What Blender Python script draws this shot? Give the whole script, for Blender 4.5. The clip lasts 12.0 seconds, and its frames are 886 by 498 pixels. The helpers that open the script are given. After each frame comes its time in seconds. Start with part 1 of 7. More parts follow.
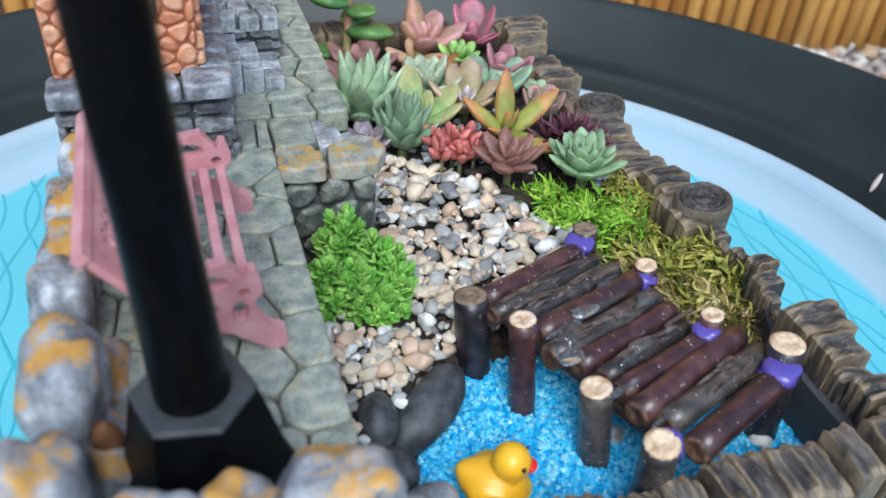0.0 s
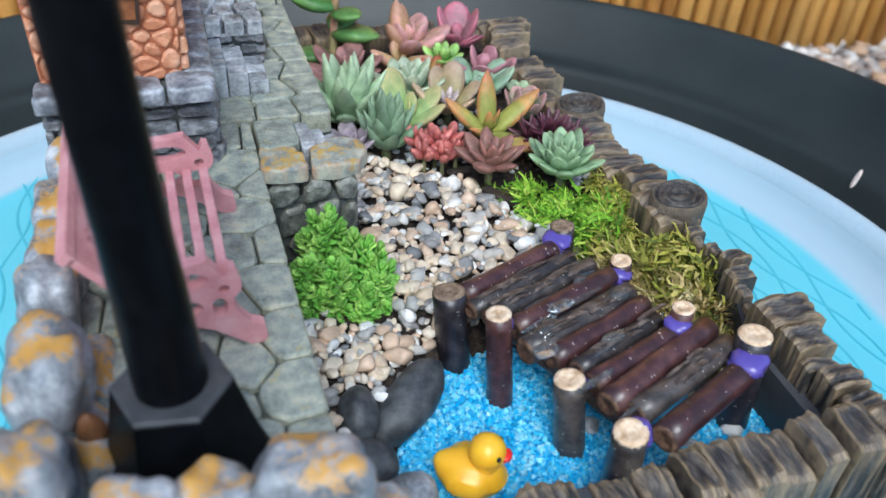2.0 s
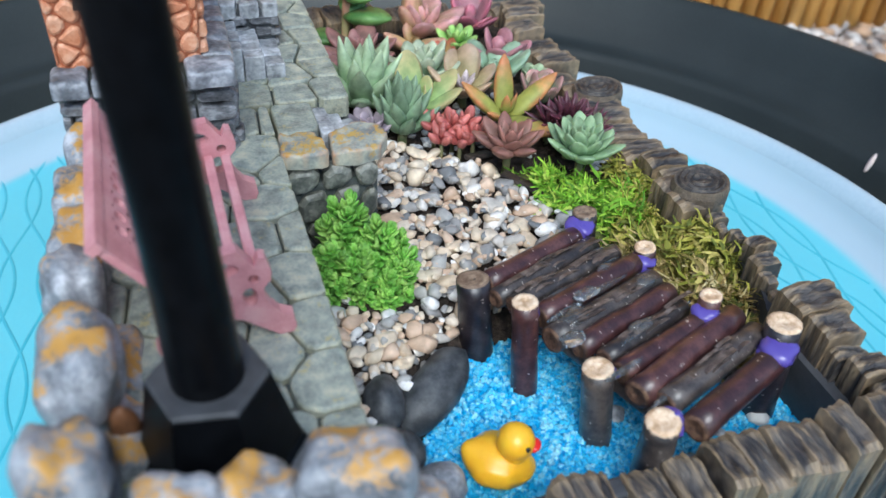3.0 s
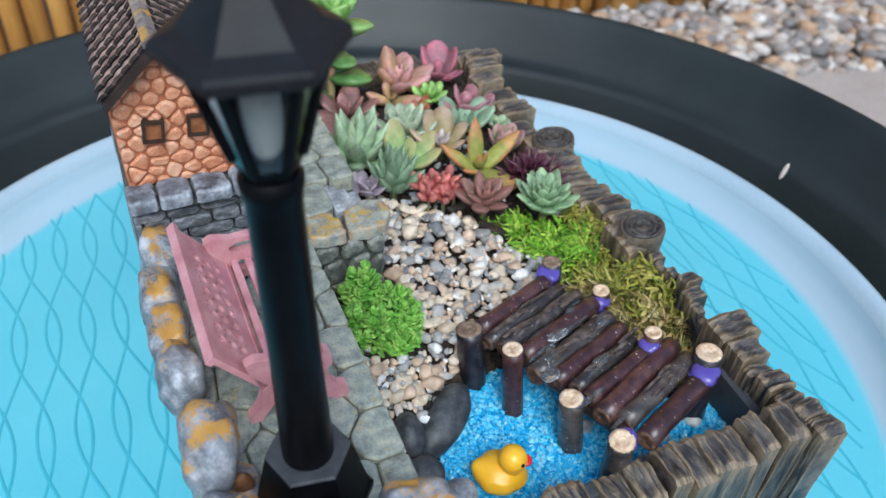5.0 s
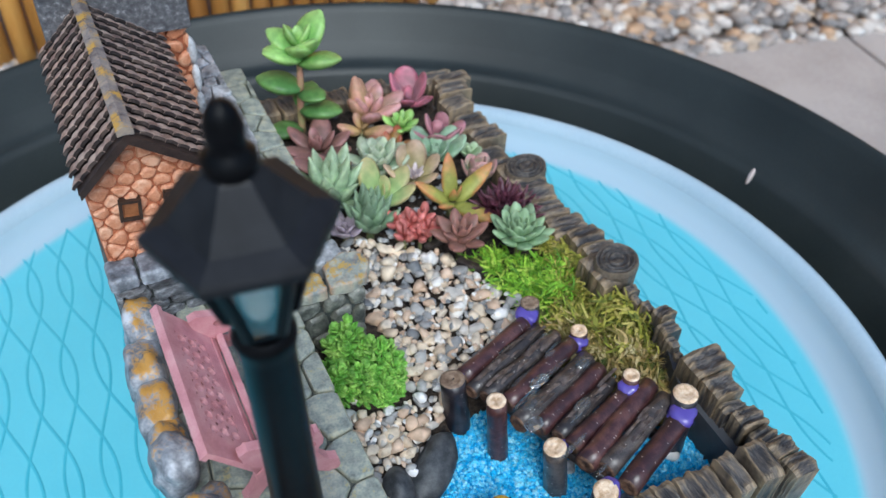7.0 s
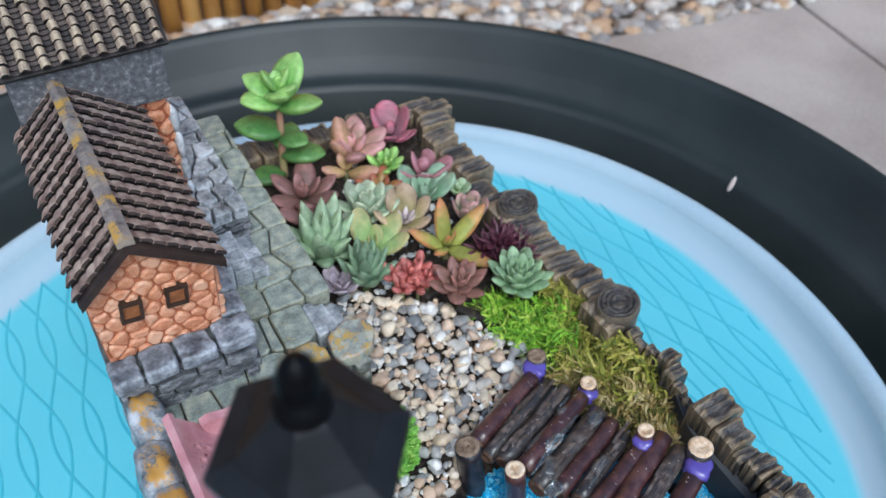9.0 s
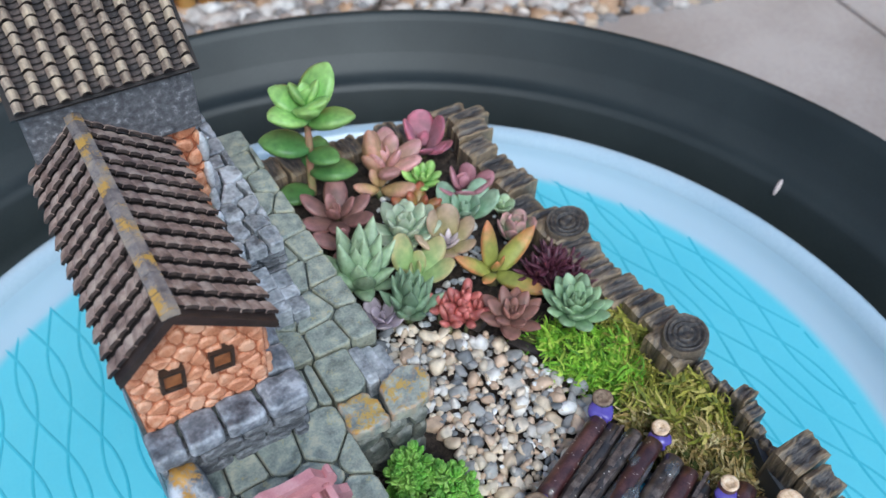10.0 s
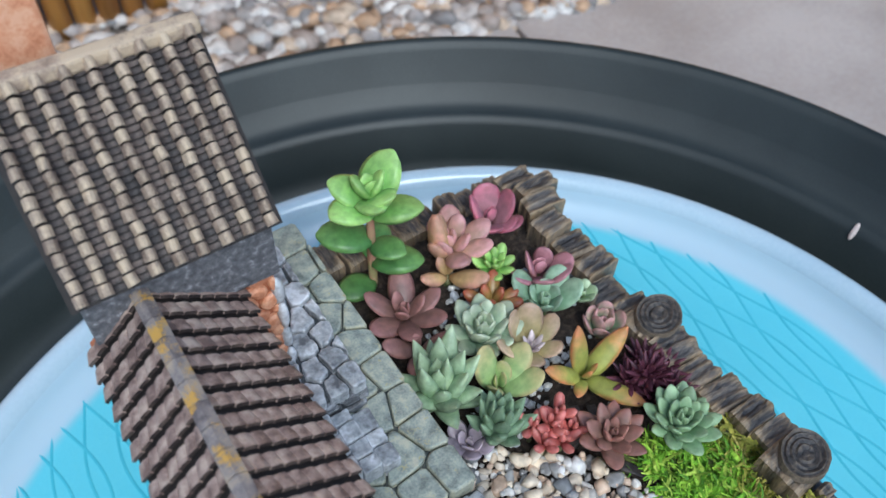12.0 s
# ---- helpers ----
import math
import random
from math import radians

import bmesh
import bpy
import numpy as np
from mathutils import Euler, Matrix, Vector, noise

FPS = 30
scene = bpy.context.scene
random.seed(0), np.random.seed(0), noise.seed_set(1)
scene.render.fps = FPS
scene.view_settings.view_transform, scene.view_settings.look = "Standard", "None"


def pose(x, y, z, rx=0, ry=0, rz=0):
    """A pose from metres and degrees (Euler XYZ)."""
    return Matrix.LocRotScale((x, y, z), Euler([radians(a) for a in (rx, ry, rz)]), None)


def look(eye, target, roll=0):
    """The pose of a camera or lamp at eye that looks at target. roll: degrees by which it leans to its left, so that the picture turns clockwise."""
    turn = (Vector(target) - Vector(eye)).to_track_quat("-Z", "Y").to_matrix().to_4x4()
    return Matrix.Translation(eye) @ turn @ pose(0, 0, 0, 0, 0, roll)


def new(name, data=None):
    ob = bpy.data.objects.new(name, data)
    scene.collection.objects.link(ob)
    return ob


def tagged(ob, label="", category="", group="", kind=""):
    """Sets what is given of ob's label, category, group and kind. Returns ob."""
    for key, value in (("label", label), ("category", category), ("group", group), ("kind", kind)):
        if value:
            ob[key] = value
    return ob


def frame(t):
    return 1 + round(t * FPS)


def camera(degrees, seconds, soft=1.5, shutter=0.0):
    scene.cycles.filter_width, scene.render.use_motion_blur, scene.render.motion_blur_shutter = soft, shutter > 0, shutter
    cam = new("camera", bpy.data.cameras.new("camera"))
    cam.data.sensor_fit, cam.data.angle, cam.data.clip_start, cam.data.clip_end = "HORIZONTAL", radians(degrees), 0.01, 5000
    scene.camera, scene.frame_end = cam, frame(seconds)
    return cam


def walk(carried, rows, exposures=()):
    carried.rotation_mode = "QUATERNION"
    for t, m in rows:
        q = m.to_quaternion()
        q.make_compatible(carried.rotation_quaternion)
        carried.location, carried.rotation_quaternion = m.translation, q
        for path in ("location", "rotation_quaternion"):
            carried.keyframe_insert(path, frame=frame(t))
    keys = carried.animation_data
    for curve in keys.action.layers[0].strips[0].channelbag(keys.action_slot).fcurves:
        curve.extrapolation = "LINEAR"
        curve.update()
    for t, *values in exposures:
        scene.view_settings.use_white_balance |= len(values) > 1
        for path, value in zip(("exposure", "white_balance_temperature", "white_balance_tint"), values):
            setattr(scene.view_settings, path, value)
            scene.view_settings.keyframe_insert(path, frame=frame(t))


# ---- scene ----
cam = camera(57.0, 12.0)
cam.data.dof.use_dof = True
cam.data.dof.focus_distance = 0.30
cam.data.dof.aperture_fstop = 15.5
# seconds, eye x y z, yaw, pitch, roll
PATH = [
    (0, -0.0754, -0.2201, 0.2450, -20.48, -36.97, 4.70),
    (0.5, -0.0723, -0.2205, 0.2459, -20.75, -36.87, 4.57),
    (1, -0.0679, -0.2220, 0.2464, -20.95, -36.90, 4.56),
    (1.5, -0.0682, -0.2265, 0.2504, -21.00, -36.85, 4.53),
    (2, -0.0717, -0.2277, 0.2489, -20.64, -36.94, 4.30),
    (2.5, -0.0730, -0.2264, 0.2464, -20.54, -37.41, 4.31),
    (2.7, -0.0756, -0.2215, 0.2449, -20.65, -37.67, 4.43),
    (4.3, -0.0931, -0.2229, 0.2931, -24.81, -40.67, 3.97),
    (4.5, -0.0997, -0.2239, 0.3005, -25.32, -40.82, 4.19),
    (5, -0.1085, -0.2390, 0.3188, -25.95, -41.01, 4.35),
    (5.5, -0.1038, -0.2435, 0.3315, -26.39, -41.46, 4.14),
    (6, -0.1058, -0.2399, 0.3375, -27.09, -42.20, 4.30),
    (6.5, -0.1077, -0.2211, 0.3421, -27.92, -42.91, 4.14),
    (7, -0.1047, -0.2184, 0.3481, -28.98, -43.35, 3.96),
    (7.2, -0.1074, -0.2126, 0.3487, -29.73, -43.21, 4.10),
    (8.8, -0.1092, -0.1859, 0.3683, -32.95, -45.38, 3.84),
    (9, -0.1066, -0.1795, 0.3717, -33.31, -45.61, 3.73),
    (9.5, -0.1126, -0.1651, 0.3772, -34.14, -46.17, 3.49),
    (10, -0.1091, -0.1319, 0.3652, -34.56, -47.39, 3.74),
    (10.5, -0.1169, -0.1080, 0.3691, -35.10, -48.48, 3.56),
    (11, -0.1043, -0.0701, 0.3712, -35.64, -49.29, 3.14),
    (11.5, -0.1043, -0.0715, 0.3862, -35.86, -49.90, 3.16),
    (12, -0.1037, -0.0448, 0.3796, -36.51, -50.91, 3.59),
]


def aim(x, y, z, yaw, pitch, roll):
    a, b = radians(yaw), radians(pitch)
    way = Vector((-math.sin(a) * math.cos(b), math.cos(a) * math.cos(b), math.sin(b)))
    return look((x, y, z), Vector((x, y, z)) + way, roll)


walk(cam, [(row[0], aim(*row[1:])) for row in PATH], [(0, 0.34, 5620, 2), (2.7, 0.34, 5620, 2), (5, 0.22, 5650, 2), (12, 0.15, 5500, 2)])

# ---- light ----
world = bpy.data.worlds.new("sky")
scene.world = world
world.use_nodes = True
sky = world.node_tree.nodes.new("ShaderNodeTexSky")
sky.sky_type = "NISHITA"
sky.sun_disc = False
sky.sun_elevation = radians(52)
sky.sun_rotation = radians(200)
sky.dust_density = 3.0
world.node_tree.links.new(sky.outputs[0], world.node_tree.nodes["Background"].inputs[0])
world.node_tree.nodes["Background"].inputs[1].default_value = 0.15
sun = new("sun", bpy.data.lights.new("sun", "SUN"))
sun.data.energy = 1.5
sun.data.angle = radians(30)
sun.data.color = (1.0, 0.98, 0.95)
sun.matrix_world = look((-0.25, -0.9, 1.2), (0, 0, 0))


# ---- materials ----
def mat(name, colors, scale=300.0, rough=0.6, bump=0.3, fine=3000.0, metallic=0.0, vary=0.0, spread=0.35, island=False,
        spec=0.5, stretch=(1, 1, 1), lichen=None, coat=0.0, sub=0.0, relief=0.0004, worn=None, local=False):
    """A painted or natural surface: patches of the given colours, fine grain over them, relief, and a change from piece to piece."""
    m = bpy.data.materials.new(name)
    m.use_nodes = True
    nt, n, ln = m.node_tree, m.node_tree.nodes, m.node_tree.links.new
    b = n["Principled BSDF"]
    geo = n.new("ShaderNodeNewGeometry")
    mapping = n.new("ShaderNodeMapping")
    mapping.inputs["Scale"].default_value = stretch
    if local:
        # grain that follows the piece itself, different on every piece
        where = n.new("ShaderNodeVectorMath")
        ln(n.new("ShaderNodeTexCoord").outputs["Object"], where.inputs[0])
        ln(n.new("ShaderNodeObjectInfo").outputs["Location"], where.inputs[1])
        ln(where.outputs[0], mapping.inputs[0])
    else:
        ln(geo.outputs["Position"], mapping.inputs[0])
    big = n.new("ShaderNodeTexNoise")
    big.inputs["Scale"].default_value, big.inputs["Detail"].default_value = scale, 4
    ln(mapping.outputs[0], big.inputs[0])
    small = n.new("ShaderNodeTexNoise")
    small.inputs["Scale"].default_value, small.inputs["Detail"].default_value = fine, 3
    ln(mapping.outputs[0], small.inputs[0])
    ramp = n.new("ShaderNodeValToRGB")
    ramp.color_ramp.elements.remove(ramp.color_ramp.elements[1])
    for k, c in enumerate(colors):
        at = 0.5 + spread * (k / max(1, len(colors) - 1) - 0.5)
        e = ramp.color_ramp.elements[0] if k == 0 else ramp.color_ramp.elements.new(at)
        e.position, e.color = at, (*c, 1)
    mixed = n.new("ShaderNodeMath")
    mixed.operation = "MULTIPLY_ADD"
    ln(small.outputs[0], mixed.inputs[0])
    mixed.inputs[1].default_value = 0.35
    off = n.new("ShaderNodeMath")
    off.operation = "SUBTRACT"
    ln(big.outputs[0], off.inputs[0])
    off.inputs[1].default_value = 0.175
    ln(off.outputs[0], mixed.inputs[2])
    src = mixed.outputs[0]
    if vary:
        rnd = geo.outputs["Random Per Island"] if island else n.new("ShaderNodeObjectInfo").outputs["Random"]
        add = n.new("ShaderNodeMath")
        add.operation = "MULTIPLY_ADD"
        ln(rnd, add.inputs[0])
        add.inputs[1].default_value = vary
        sub2 = n.new("ShaderNodeMath")
        sub2.operation = "SUBTRACT"
        ln(src, sub2.inputs[0])
        sub2.inputs[1].default_value = vary / 2
        ln(sub2.outputs[0], add.inputs[2])
        src = add.outputs[0]
    ln(src, ramp.inputs[0])
    color = ramp.outputs[0]
    if lichen:
        # orange or yellow lichen paint on the upper faces
        sep = n.new("ShaderNodeSeparateXYZ")
        ln(geo.outputs["Normal"], sep.inputs[0])
        ln_noise = n.new("ShaderNodeTexNoise")
        ln_noise.inputs["Scale"].default_value, ln_noise.inputs["Detail"].default_value = lichen[1], 5
        ln(geo.outputs["Position"], ln_noise.inputs[0])
        mul = n.new("ShaderNodeMath")
        mul.operation = "MULTIPLY_ADD"
        ln(sep.outputs[2], mul.inputs[0])
        mul.inputs[1].default_value = 0.22
        ln(ln_noise.outputs[0], mul.inputs[2])
        step = n.new("ShaderNodeMapRange")
        step.inputs[1].default_value, step.inputs[2].default_value = lichen[2], lichen[2] + (lichen[3] if len(lichen) > 3 else 0.14)
        crumb = n.new("ShaderNodeMath")
        crumb.operation = "MULTIPLY_ADD"
        ln(small.outputs[0], crumb.inputs[0])
        crumb.inputs[1].default_value = 0.42
        ln(mul.outputs[0], crumb.inputs[2])
        less = n.new("ShaderNodeMath")
        less.operation = "SUBTRACT"
        ln(crumb.outputs[0], less.inputs[0])
        less.inputs[1].default_value = 0.21
        ln(less.outputs[0], step.inputs[0])
        mix = n.new("ShaderNodeMix")
        mix.data_type = "RGBA"
        ln(step.outputs[0], mix.inputs["Factor"])
        ln(color, mix.inputs["A"])
        mix.inputs["B"].default_value = (*lichen[0], 1)
        color = mix.outputs["Result"]
    if worn:
        # dry-brushed paint on the raised edges
        at = n.new("ShaderNodeMapRange")
        at.inputs[1].default_value, at.inputs[2].default_value = worn[1], worn[2]
        ln(geo.outputs["Pointiness"], at.inputs[0])
        brush = n.new("ShaderNodeMath")
        brush.operation = "MULTIPLY"
        ln(at.outputs[0], brush.inputs[0])
        ln(small.outputs[0], brush.inputs[1])
        mix2 = n.new("ShaderNodeMix")
        mix2.data_type = "RGBA"
        ln(brush.outputs[0], mix2.inputs["Factor"])
        ln(color, mix2.inputs["A"])
        mix2.inputs["B"].default_value = (*worn[0], 1)
        color = mix2.outputs["Result"]
    ln(color, b.inputs["Base Color"])
    b.inputs["Roughness"].default_value = rough
    b.inputs["Metallic"].default_value = metallic
    b.inputs["Specular IOR Level"].default_value = spec
    b.inputs["Coat Weight"].default_value = coat
    b.inputs["Coat Roughness"].default_value = 0.15
    if sub:
        b.inputs["Subsurface Weight"].default_value = sub
        b.inputs["Subsurface Radius"].default_value = (0.003, 0.002, 0.001)
        b.inputs["Subsurface Scale"].default_value = 1.0
    if bump:
        bp = n.new("ShaderNodeBump")
        bp.inputs["Strength"].default_value, bp.inputs["Distance"].default_value = bump, relief
        ln(mixed.outputs[0], bp.inputs["Height"])
        ln(bp.outputs[0], b.inputs["Normal"])
    return m


def leaf_mat(name, base, tip, rough=0.5, sub=0.15, edge=0.45, vary=0.2):
    """A fleshy leaf: base colour turning to the tip colour along it, with a bloom of fine mottling."""
    m = bpy.data.materials.new(name)
    m.use_nodes = True
    n, ln = m.node_tree.nodes, m.node_tree.links.new
    b = n["Principled BSDF"]
    co = n.new("ShaderNodeTexCoord")
    sep = n.new("ShaderNodeSeparateXYZ")
    ln(co.outputs["Generated"], sep.inputs[0])
    noi = n.new("ShaderNodeTexNoise")
    noi.inputs["Scale"].default_value, noi.inputs["Detail"].default_value = 260, 4
    geo = n.new("ShaderNodeNewGeometry")
    ln(geo.outputs["Position"], noi.inputs[0])
    add = n.new("ShaderNodeMath")
    add.operation = "MULTIPLY_ADD"
    ln(noi.outputs[0], add.inputs[0])
    add.inputs[1].default_value = 0.5
    ln(sep.outputs[1], add.inputs[2])
    rng = n.new("ShaderNodeMapRange")
    rng.inputs[1].default_value, rng.inputs[2].default_value = edge + 0.25, 1.2
    # the colour of the tip also runs along both edges
    off = n.new("ShaderNodeMath")
    off.operation = "SUBTRACT"
    ln(sep.outputs[0], off.inputs[0])
    off.inputs[1].default_value = 0.5
    fold = n.new("ShaderNodeMath")
    fold.operation = "ABSOLUTE"
    ln(off.outputs[0], fold.inputs[0])
    rim = n.new("ShaderNodeMapRange")
    rim.inputs[1].default_value, rim.inputs[2].default_value, rim.inputs[4].default_value = 0.34, 0.5, 0.45
    ln(fold.outputs[0], rim.inputs[0])
    both = n.new("ShaderNodeMath")
    ln(add.outputs[0], both.inputs[0])
    ln(rim.outputs[0], both.inputs[1])
    ln(both.outputs[0], rng.inputs[0])
    mix = n.new("ShaderNodeMix")
    mix.data_type = "RGBA"
    ln(rng.outputs[0], mix.inputs["Factor"])
    mix.inputs["A"].default_value, mix.inputs["B"].default_value = (*base, 1), (*tip, 1)
    info = n.new("ShaderNodeObjectInfo")
    hsv = n.new("ShaderNodeHueSaturation")
    val = n.new("ShaderNodeMapRange")
    val.inputs[3].default_value, val.inputs[4].default_value = 1 - vary, 1 + vary
    ln(info.outputs["Random"], val.inputs[0])
    mott = n.new("ShaderNodeMapRange")
    mott.inputs[1].default_value, mott.inputs[2].default_value, mott.inputs[3].default_value, mott.inputs[4].default_value = 0.3, 0.7, 0.8, 1.18
    ln(noi.outputs[0], mott.inputs[0])
    tone = n.new("ShaderNodeMath")
    tone.operation = "MULTIPLY"
    ln(val.outputs[0], tone.inputs[0])
    ln(mott.outputs[0], tone.inputs[1])
    ln(tone.outputs[0], hsv.inputs["Value"])
    hsv.inputs["Saturation"].default_value = 0.96
    ln(mix.outputs["Result"], hsv.inputs["Color"])
    ln(hsv.outputs[0], b.inputs["Base Color"])
    b.inputs["Roughness"].default_value = rough
    b.inputs["Subsurface Weight"].default_value = sub
    b.inputs["Subsurface Radius"].default_value = (0.002, 0.002, 0.001)
    b.inputs["Subsurface Scale"].default_value = 1.0
    bp = n.new("ShaderNodeBump")
    bp.inputs["Strength"].default_value, bp.inputs["Distance"].default_value = 0.15, 0.0004
    ln(noi.outputs[0], bp.inputs["Height"])
    ln(bp.outputs[0], b.inputs["Normal"])
    return m


def ramp_mat(name, stops, rough=0.7, bump=0.3, scale=700.0, wet=0.5):
    """Loose pieces joined in one mesh: each island takes its own colour from the stops."""
    m = bpy.data.materials.new(name)
    m.use_nodes = True
    n, ln = m.node_tree.nodes, m.node_tree.links.new
    b = n["Principled BSDF"]
    geo = n.new("ShaderNodeNewGeometry")
    noi = n.new("ShaderNodeTexNoise")
    noi.inputs["Scale"].default_value, noi.inputs["Detail"].default_value = scale, 5
    ln(geo.outputs["Position"], noi.inputs[0])
    ramp = n.new("ShaderNodeValToRGB")
    ramp.color_ramp.interpolation = "CONSTANT"
    ramp.color_ramp.elements.remove(ramp.color_ramp.elements[1])
    for k, c in enumerate(stops):
        e = ramp.color_ramp.elements[0] if k == 0 else ramp.color_ramp.elements.new(k / len(stops))
        e.position, e.color = k / len(stops), (*c, 1)
    ln(geo.outputs["Random Per Island"], ramp.inputs[0])
    hsv = n.new("ShaderNodeHueSaturation")
    val = n.new("ShaderNodeMapRange")
    val.inputs[1].default_value, val.inputs[2].default_value = 0.3, 0.7
    val.inputs[3].default_value, val.inputs[4].default_value = 0.7, 1.25
    ln(noi.outputs[0], val.inputs[0])
    ln(val.outputs[0], hsv.inputs["Value"])
    ln(ramp.outputs[0], hsv.inputs["Color"])
    ln(hsv.outputs[0], b.inputs["Base Color"])
    b.inputs["Roughness"].default_value = rough
    b.inputs["Specular IOR Level"].default_value = wet
    bp = n.new("ShaderNodeBump")
    bp.inputs["Strength"].default_value, bp.inputs["Distance"].default_value = bump, 0.0004
    ln(noi.outputs[0], bp.inputs["Height"])
    ln(bp.outputs[0], b.inputs["Normal"])
    return m


def plain(name, color, rough=0.4, metallic=0.0, spec=0.5, coat=0.0, transmission=0.0, alpha=1.0):
    m = bpy.data.materials.new(name)
    m.use_nodes = True
    b = m.node_tree.nodes["Principled BSDF"]
    b.inputs["Base Color"].default_value = (*color, 1)
    b.inputs["Roughness"].default_value = rough
    b.inputs["Metallic"].default_value = metallic
    b.inputs["Specular IOR Level"].default_value = spec
    b.inputs["Coat Weight"].default_value = coat
    b.inputs["Transmission Weight"].default_value = transmission
    b.inputs["Alpha"].default_value = alpha
    return m


M_FLAG = mat("painted_flagstone", [(0.105, 0.14, 0.145), (0.205, 0.25, 0.245), (0.31, 0.355, 0.325), (0.47, 0.475, 0.38)], 190, 0.48, 0.9, 1100, vary=0.12, spread=0.38,
             relief=0.0006, lichen=((0.4, 0.34, 0.14), 230, 0.84, 0.16), worn=((0.5, 0.45, 0.27), 0.515, 0.61))
M_JOINT = mat("dark_joint", [(0.05, 0.06, 0.06), (0.12, 0.13, 0.12)], 300, 0.7, 0.5, 2500)
M_WALL = mat("olive_grey_wall_stone", [(0.03, 0.034, 0.033), (0.07, 0.077, 0.073), (0.13, 0.14, 0.128), (0.26, 0.265, 0.235)], 170, 0.42, 0.9, 800, vary=0.12, spread=0.42, relief=0.0007, worn=((0.42, 0.4, 0.3), 0.525, 0.64))
M_GREY = mat("painted_grey_stone", [(0.055, 0.06, 0.07), (0.125, 0.135, 0.155), (0.235, 0.25, 0.28), (0.48, 0.5, 0.54)], 150, 0.38, 0.8, 700, vary=0.12, spread=0.42,
             relief=0.0006, worn=((0.62, 0.64, 0.68), 0.505, 0.6))
M_PALE = mat("pale_grey_stone", [(0.12, 0.126, 0.135), (0.27, 0.285, 0.3), (0.42, 0.435, 0.45), (0.66, 0.68, 0.71)], 150, 0.4, 0.8, 700, vary=0.14, spread=0.42, relief=0.0006, worn=((0.78, 0.8, 0.84), 0.508, 0.6))
M_BOULDER = mat("boulder_paint", [(0.08, 0.088, 0.098), (0.19, 0.203, 0.225), (0.32, 0.335, 0.365), (0.54, 0.555, 0.59)], 130, 0.4, 0.7, 900, vary=0.06, spread=0.4,
                lichen=((0.52, 0.28, 0.06), 100, 0.668, 0.13), relief=0.0007)
M_DARKSTONE = mat("dark_resin", [(0.05, 0.055, 0.06), (0.1, 0.11, 0.12)], 150, 0.45, 0.4, 1500)
M_ORANGE = mat("orange_stone", [(0.46, 0.15, 0.062), (0.61, 0.25, 0.127), (0.71, 0.39, 0.245)], 200, 0.42, 0.6, 1300, vary=0.18, worn=((0.78, 0.5, 0.33), 0.518, 0.63))
M_ORANGE_JOINT = mat("orange_joint", [(0.36, 0.12, 0.055), (0.47, 0.175, 0.085)], 300, 0.6, 0.4, 2000)
M_TILE = mat("roof_tile", [(0.17, 0.112, 0.095), (0.34, 0.242, 0.205), (0.51, 0.4, 0.33)], 240, 0.5, 0.6, 1600, vary=0.14)
M_TILE_TAN = mat("tan_roof_tile", [(0.12, 0.08, 0.072), (0.29, 0.215, 0.175), (0.5, 0.39, 0.28)], 170, 0.55, 0.7, 1300, vary=0.34, worn=((0.6, 0.48, 0.32), 0.515, 0.62))
# trough tiles; on tile ends it paints in the shade under each row
M_TILE_DARK = mat("dark_tile_and_end_shade", [(0.016, 0.011, 0.011), (0.04, 0.028, 0.025), (0.1, 0.072, 0.06)], 200, 0.55, 0.5, 1600, vary=0.22)
# near-black roof deck: shade of the gaps between tiles put into its colour
M_GAP_SHADE = mat("roof_gap_shade", [(0.008, 0.006, 0.006), (0.02, 0.014, 0.012)], 200, 0.7, 0.4, 1600)
M_BARGE = mat("dark_barge_paint", [(0.018, 0.011, 0.009), (0.045, 0.028, 0.022)], 200, 0.5, 0.4, 1600)
M_RIDGE = mat("ridge_tile", [(0.12, 0.1, 0.1), (0.23, 0.2, 0.19), (0.36, 0.29, 0.22)], 170, 0.5, 0.5, 1500, vary=0.2, lichen=((0.5, 0.29, 0.06), 130, 0.72, 0.1))
M_PLASTER = mat("grey_plaster", [(0.055, 0.056, 0.062), (0.09, 0.09, 0.1), (0.15, 0.15, 0.16), (0.42, 0.42, 0.44)], 420, 0.6, 0.9, 1900, spread=0.5, relief=0.0008)
M_LOG = mat("weathered_log", [(0.014, 0.0132, 0.014), (0.039, 0.036, 0.0365), (0.08, 0.071, 0.065), (0.16, 0.134, 0.108)], 420, 0.48, 0.9, 1700, vary=0.2,
            spread=0.38, relief=0.0011, stretch=(0.2, 1.2, 0.2), local=True, worn=((0.46, 0.33, 0.185), 0.505, 0.57))
M_LOGEND = mat("log_end", [(0.014, 0.0135, 0.0145), (0.04, 0.036, 0.035), (0.1, 0.083, 0.066)], 480, 0.6, 1.0, 1800, worn=((0.36, 0.27, 0.17), 0.508, 0.62))
M_INNER = mat("grey_inner_wall", [(0.04, 0.042, 0.048), (0.07, 0.073, 0.082)], 100, 0.5, 0.2, 1500)
M_SOIL = mat("potting_soil", [(0.012, 0.009, 0.007), (0.035, 0.024, 0.017), (0.08, 0.055, 0.04)], 350, 0.9, 1.0, 1800, relief=0.002)
M_WINDOW = mat("window_frame_dark", [(0.03, 0.017, 0.012), (0.055, 0.032, 0.02)], 300, 0.5, 0.3, 2000)
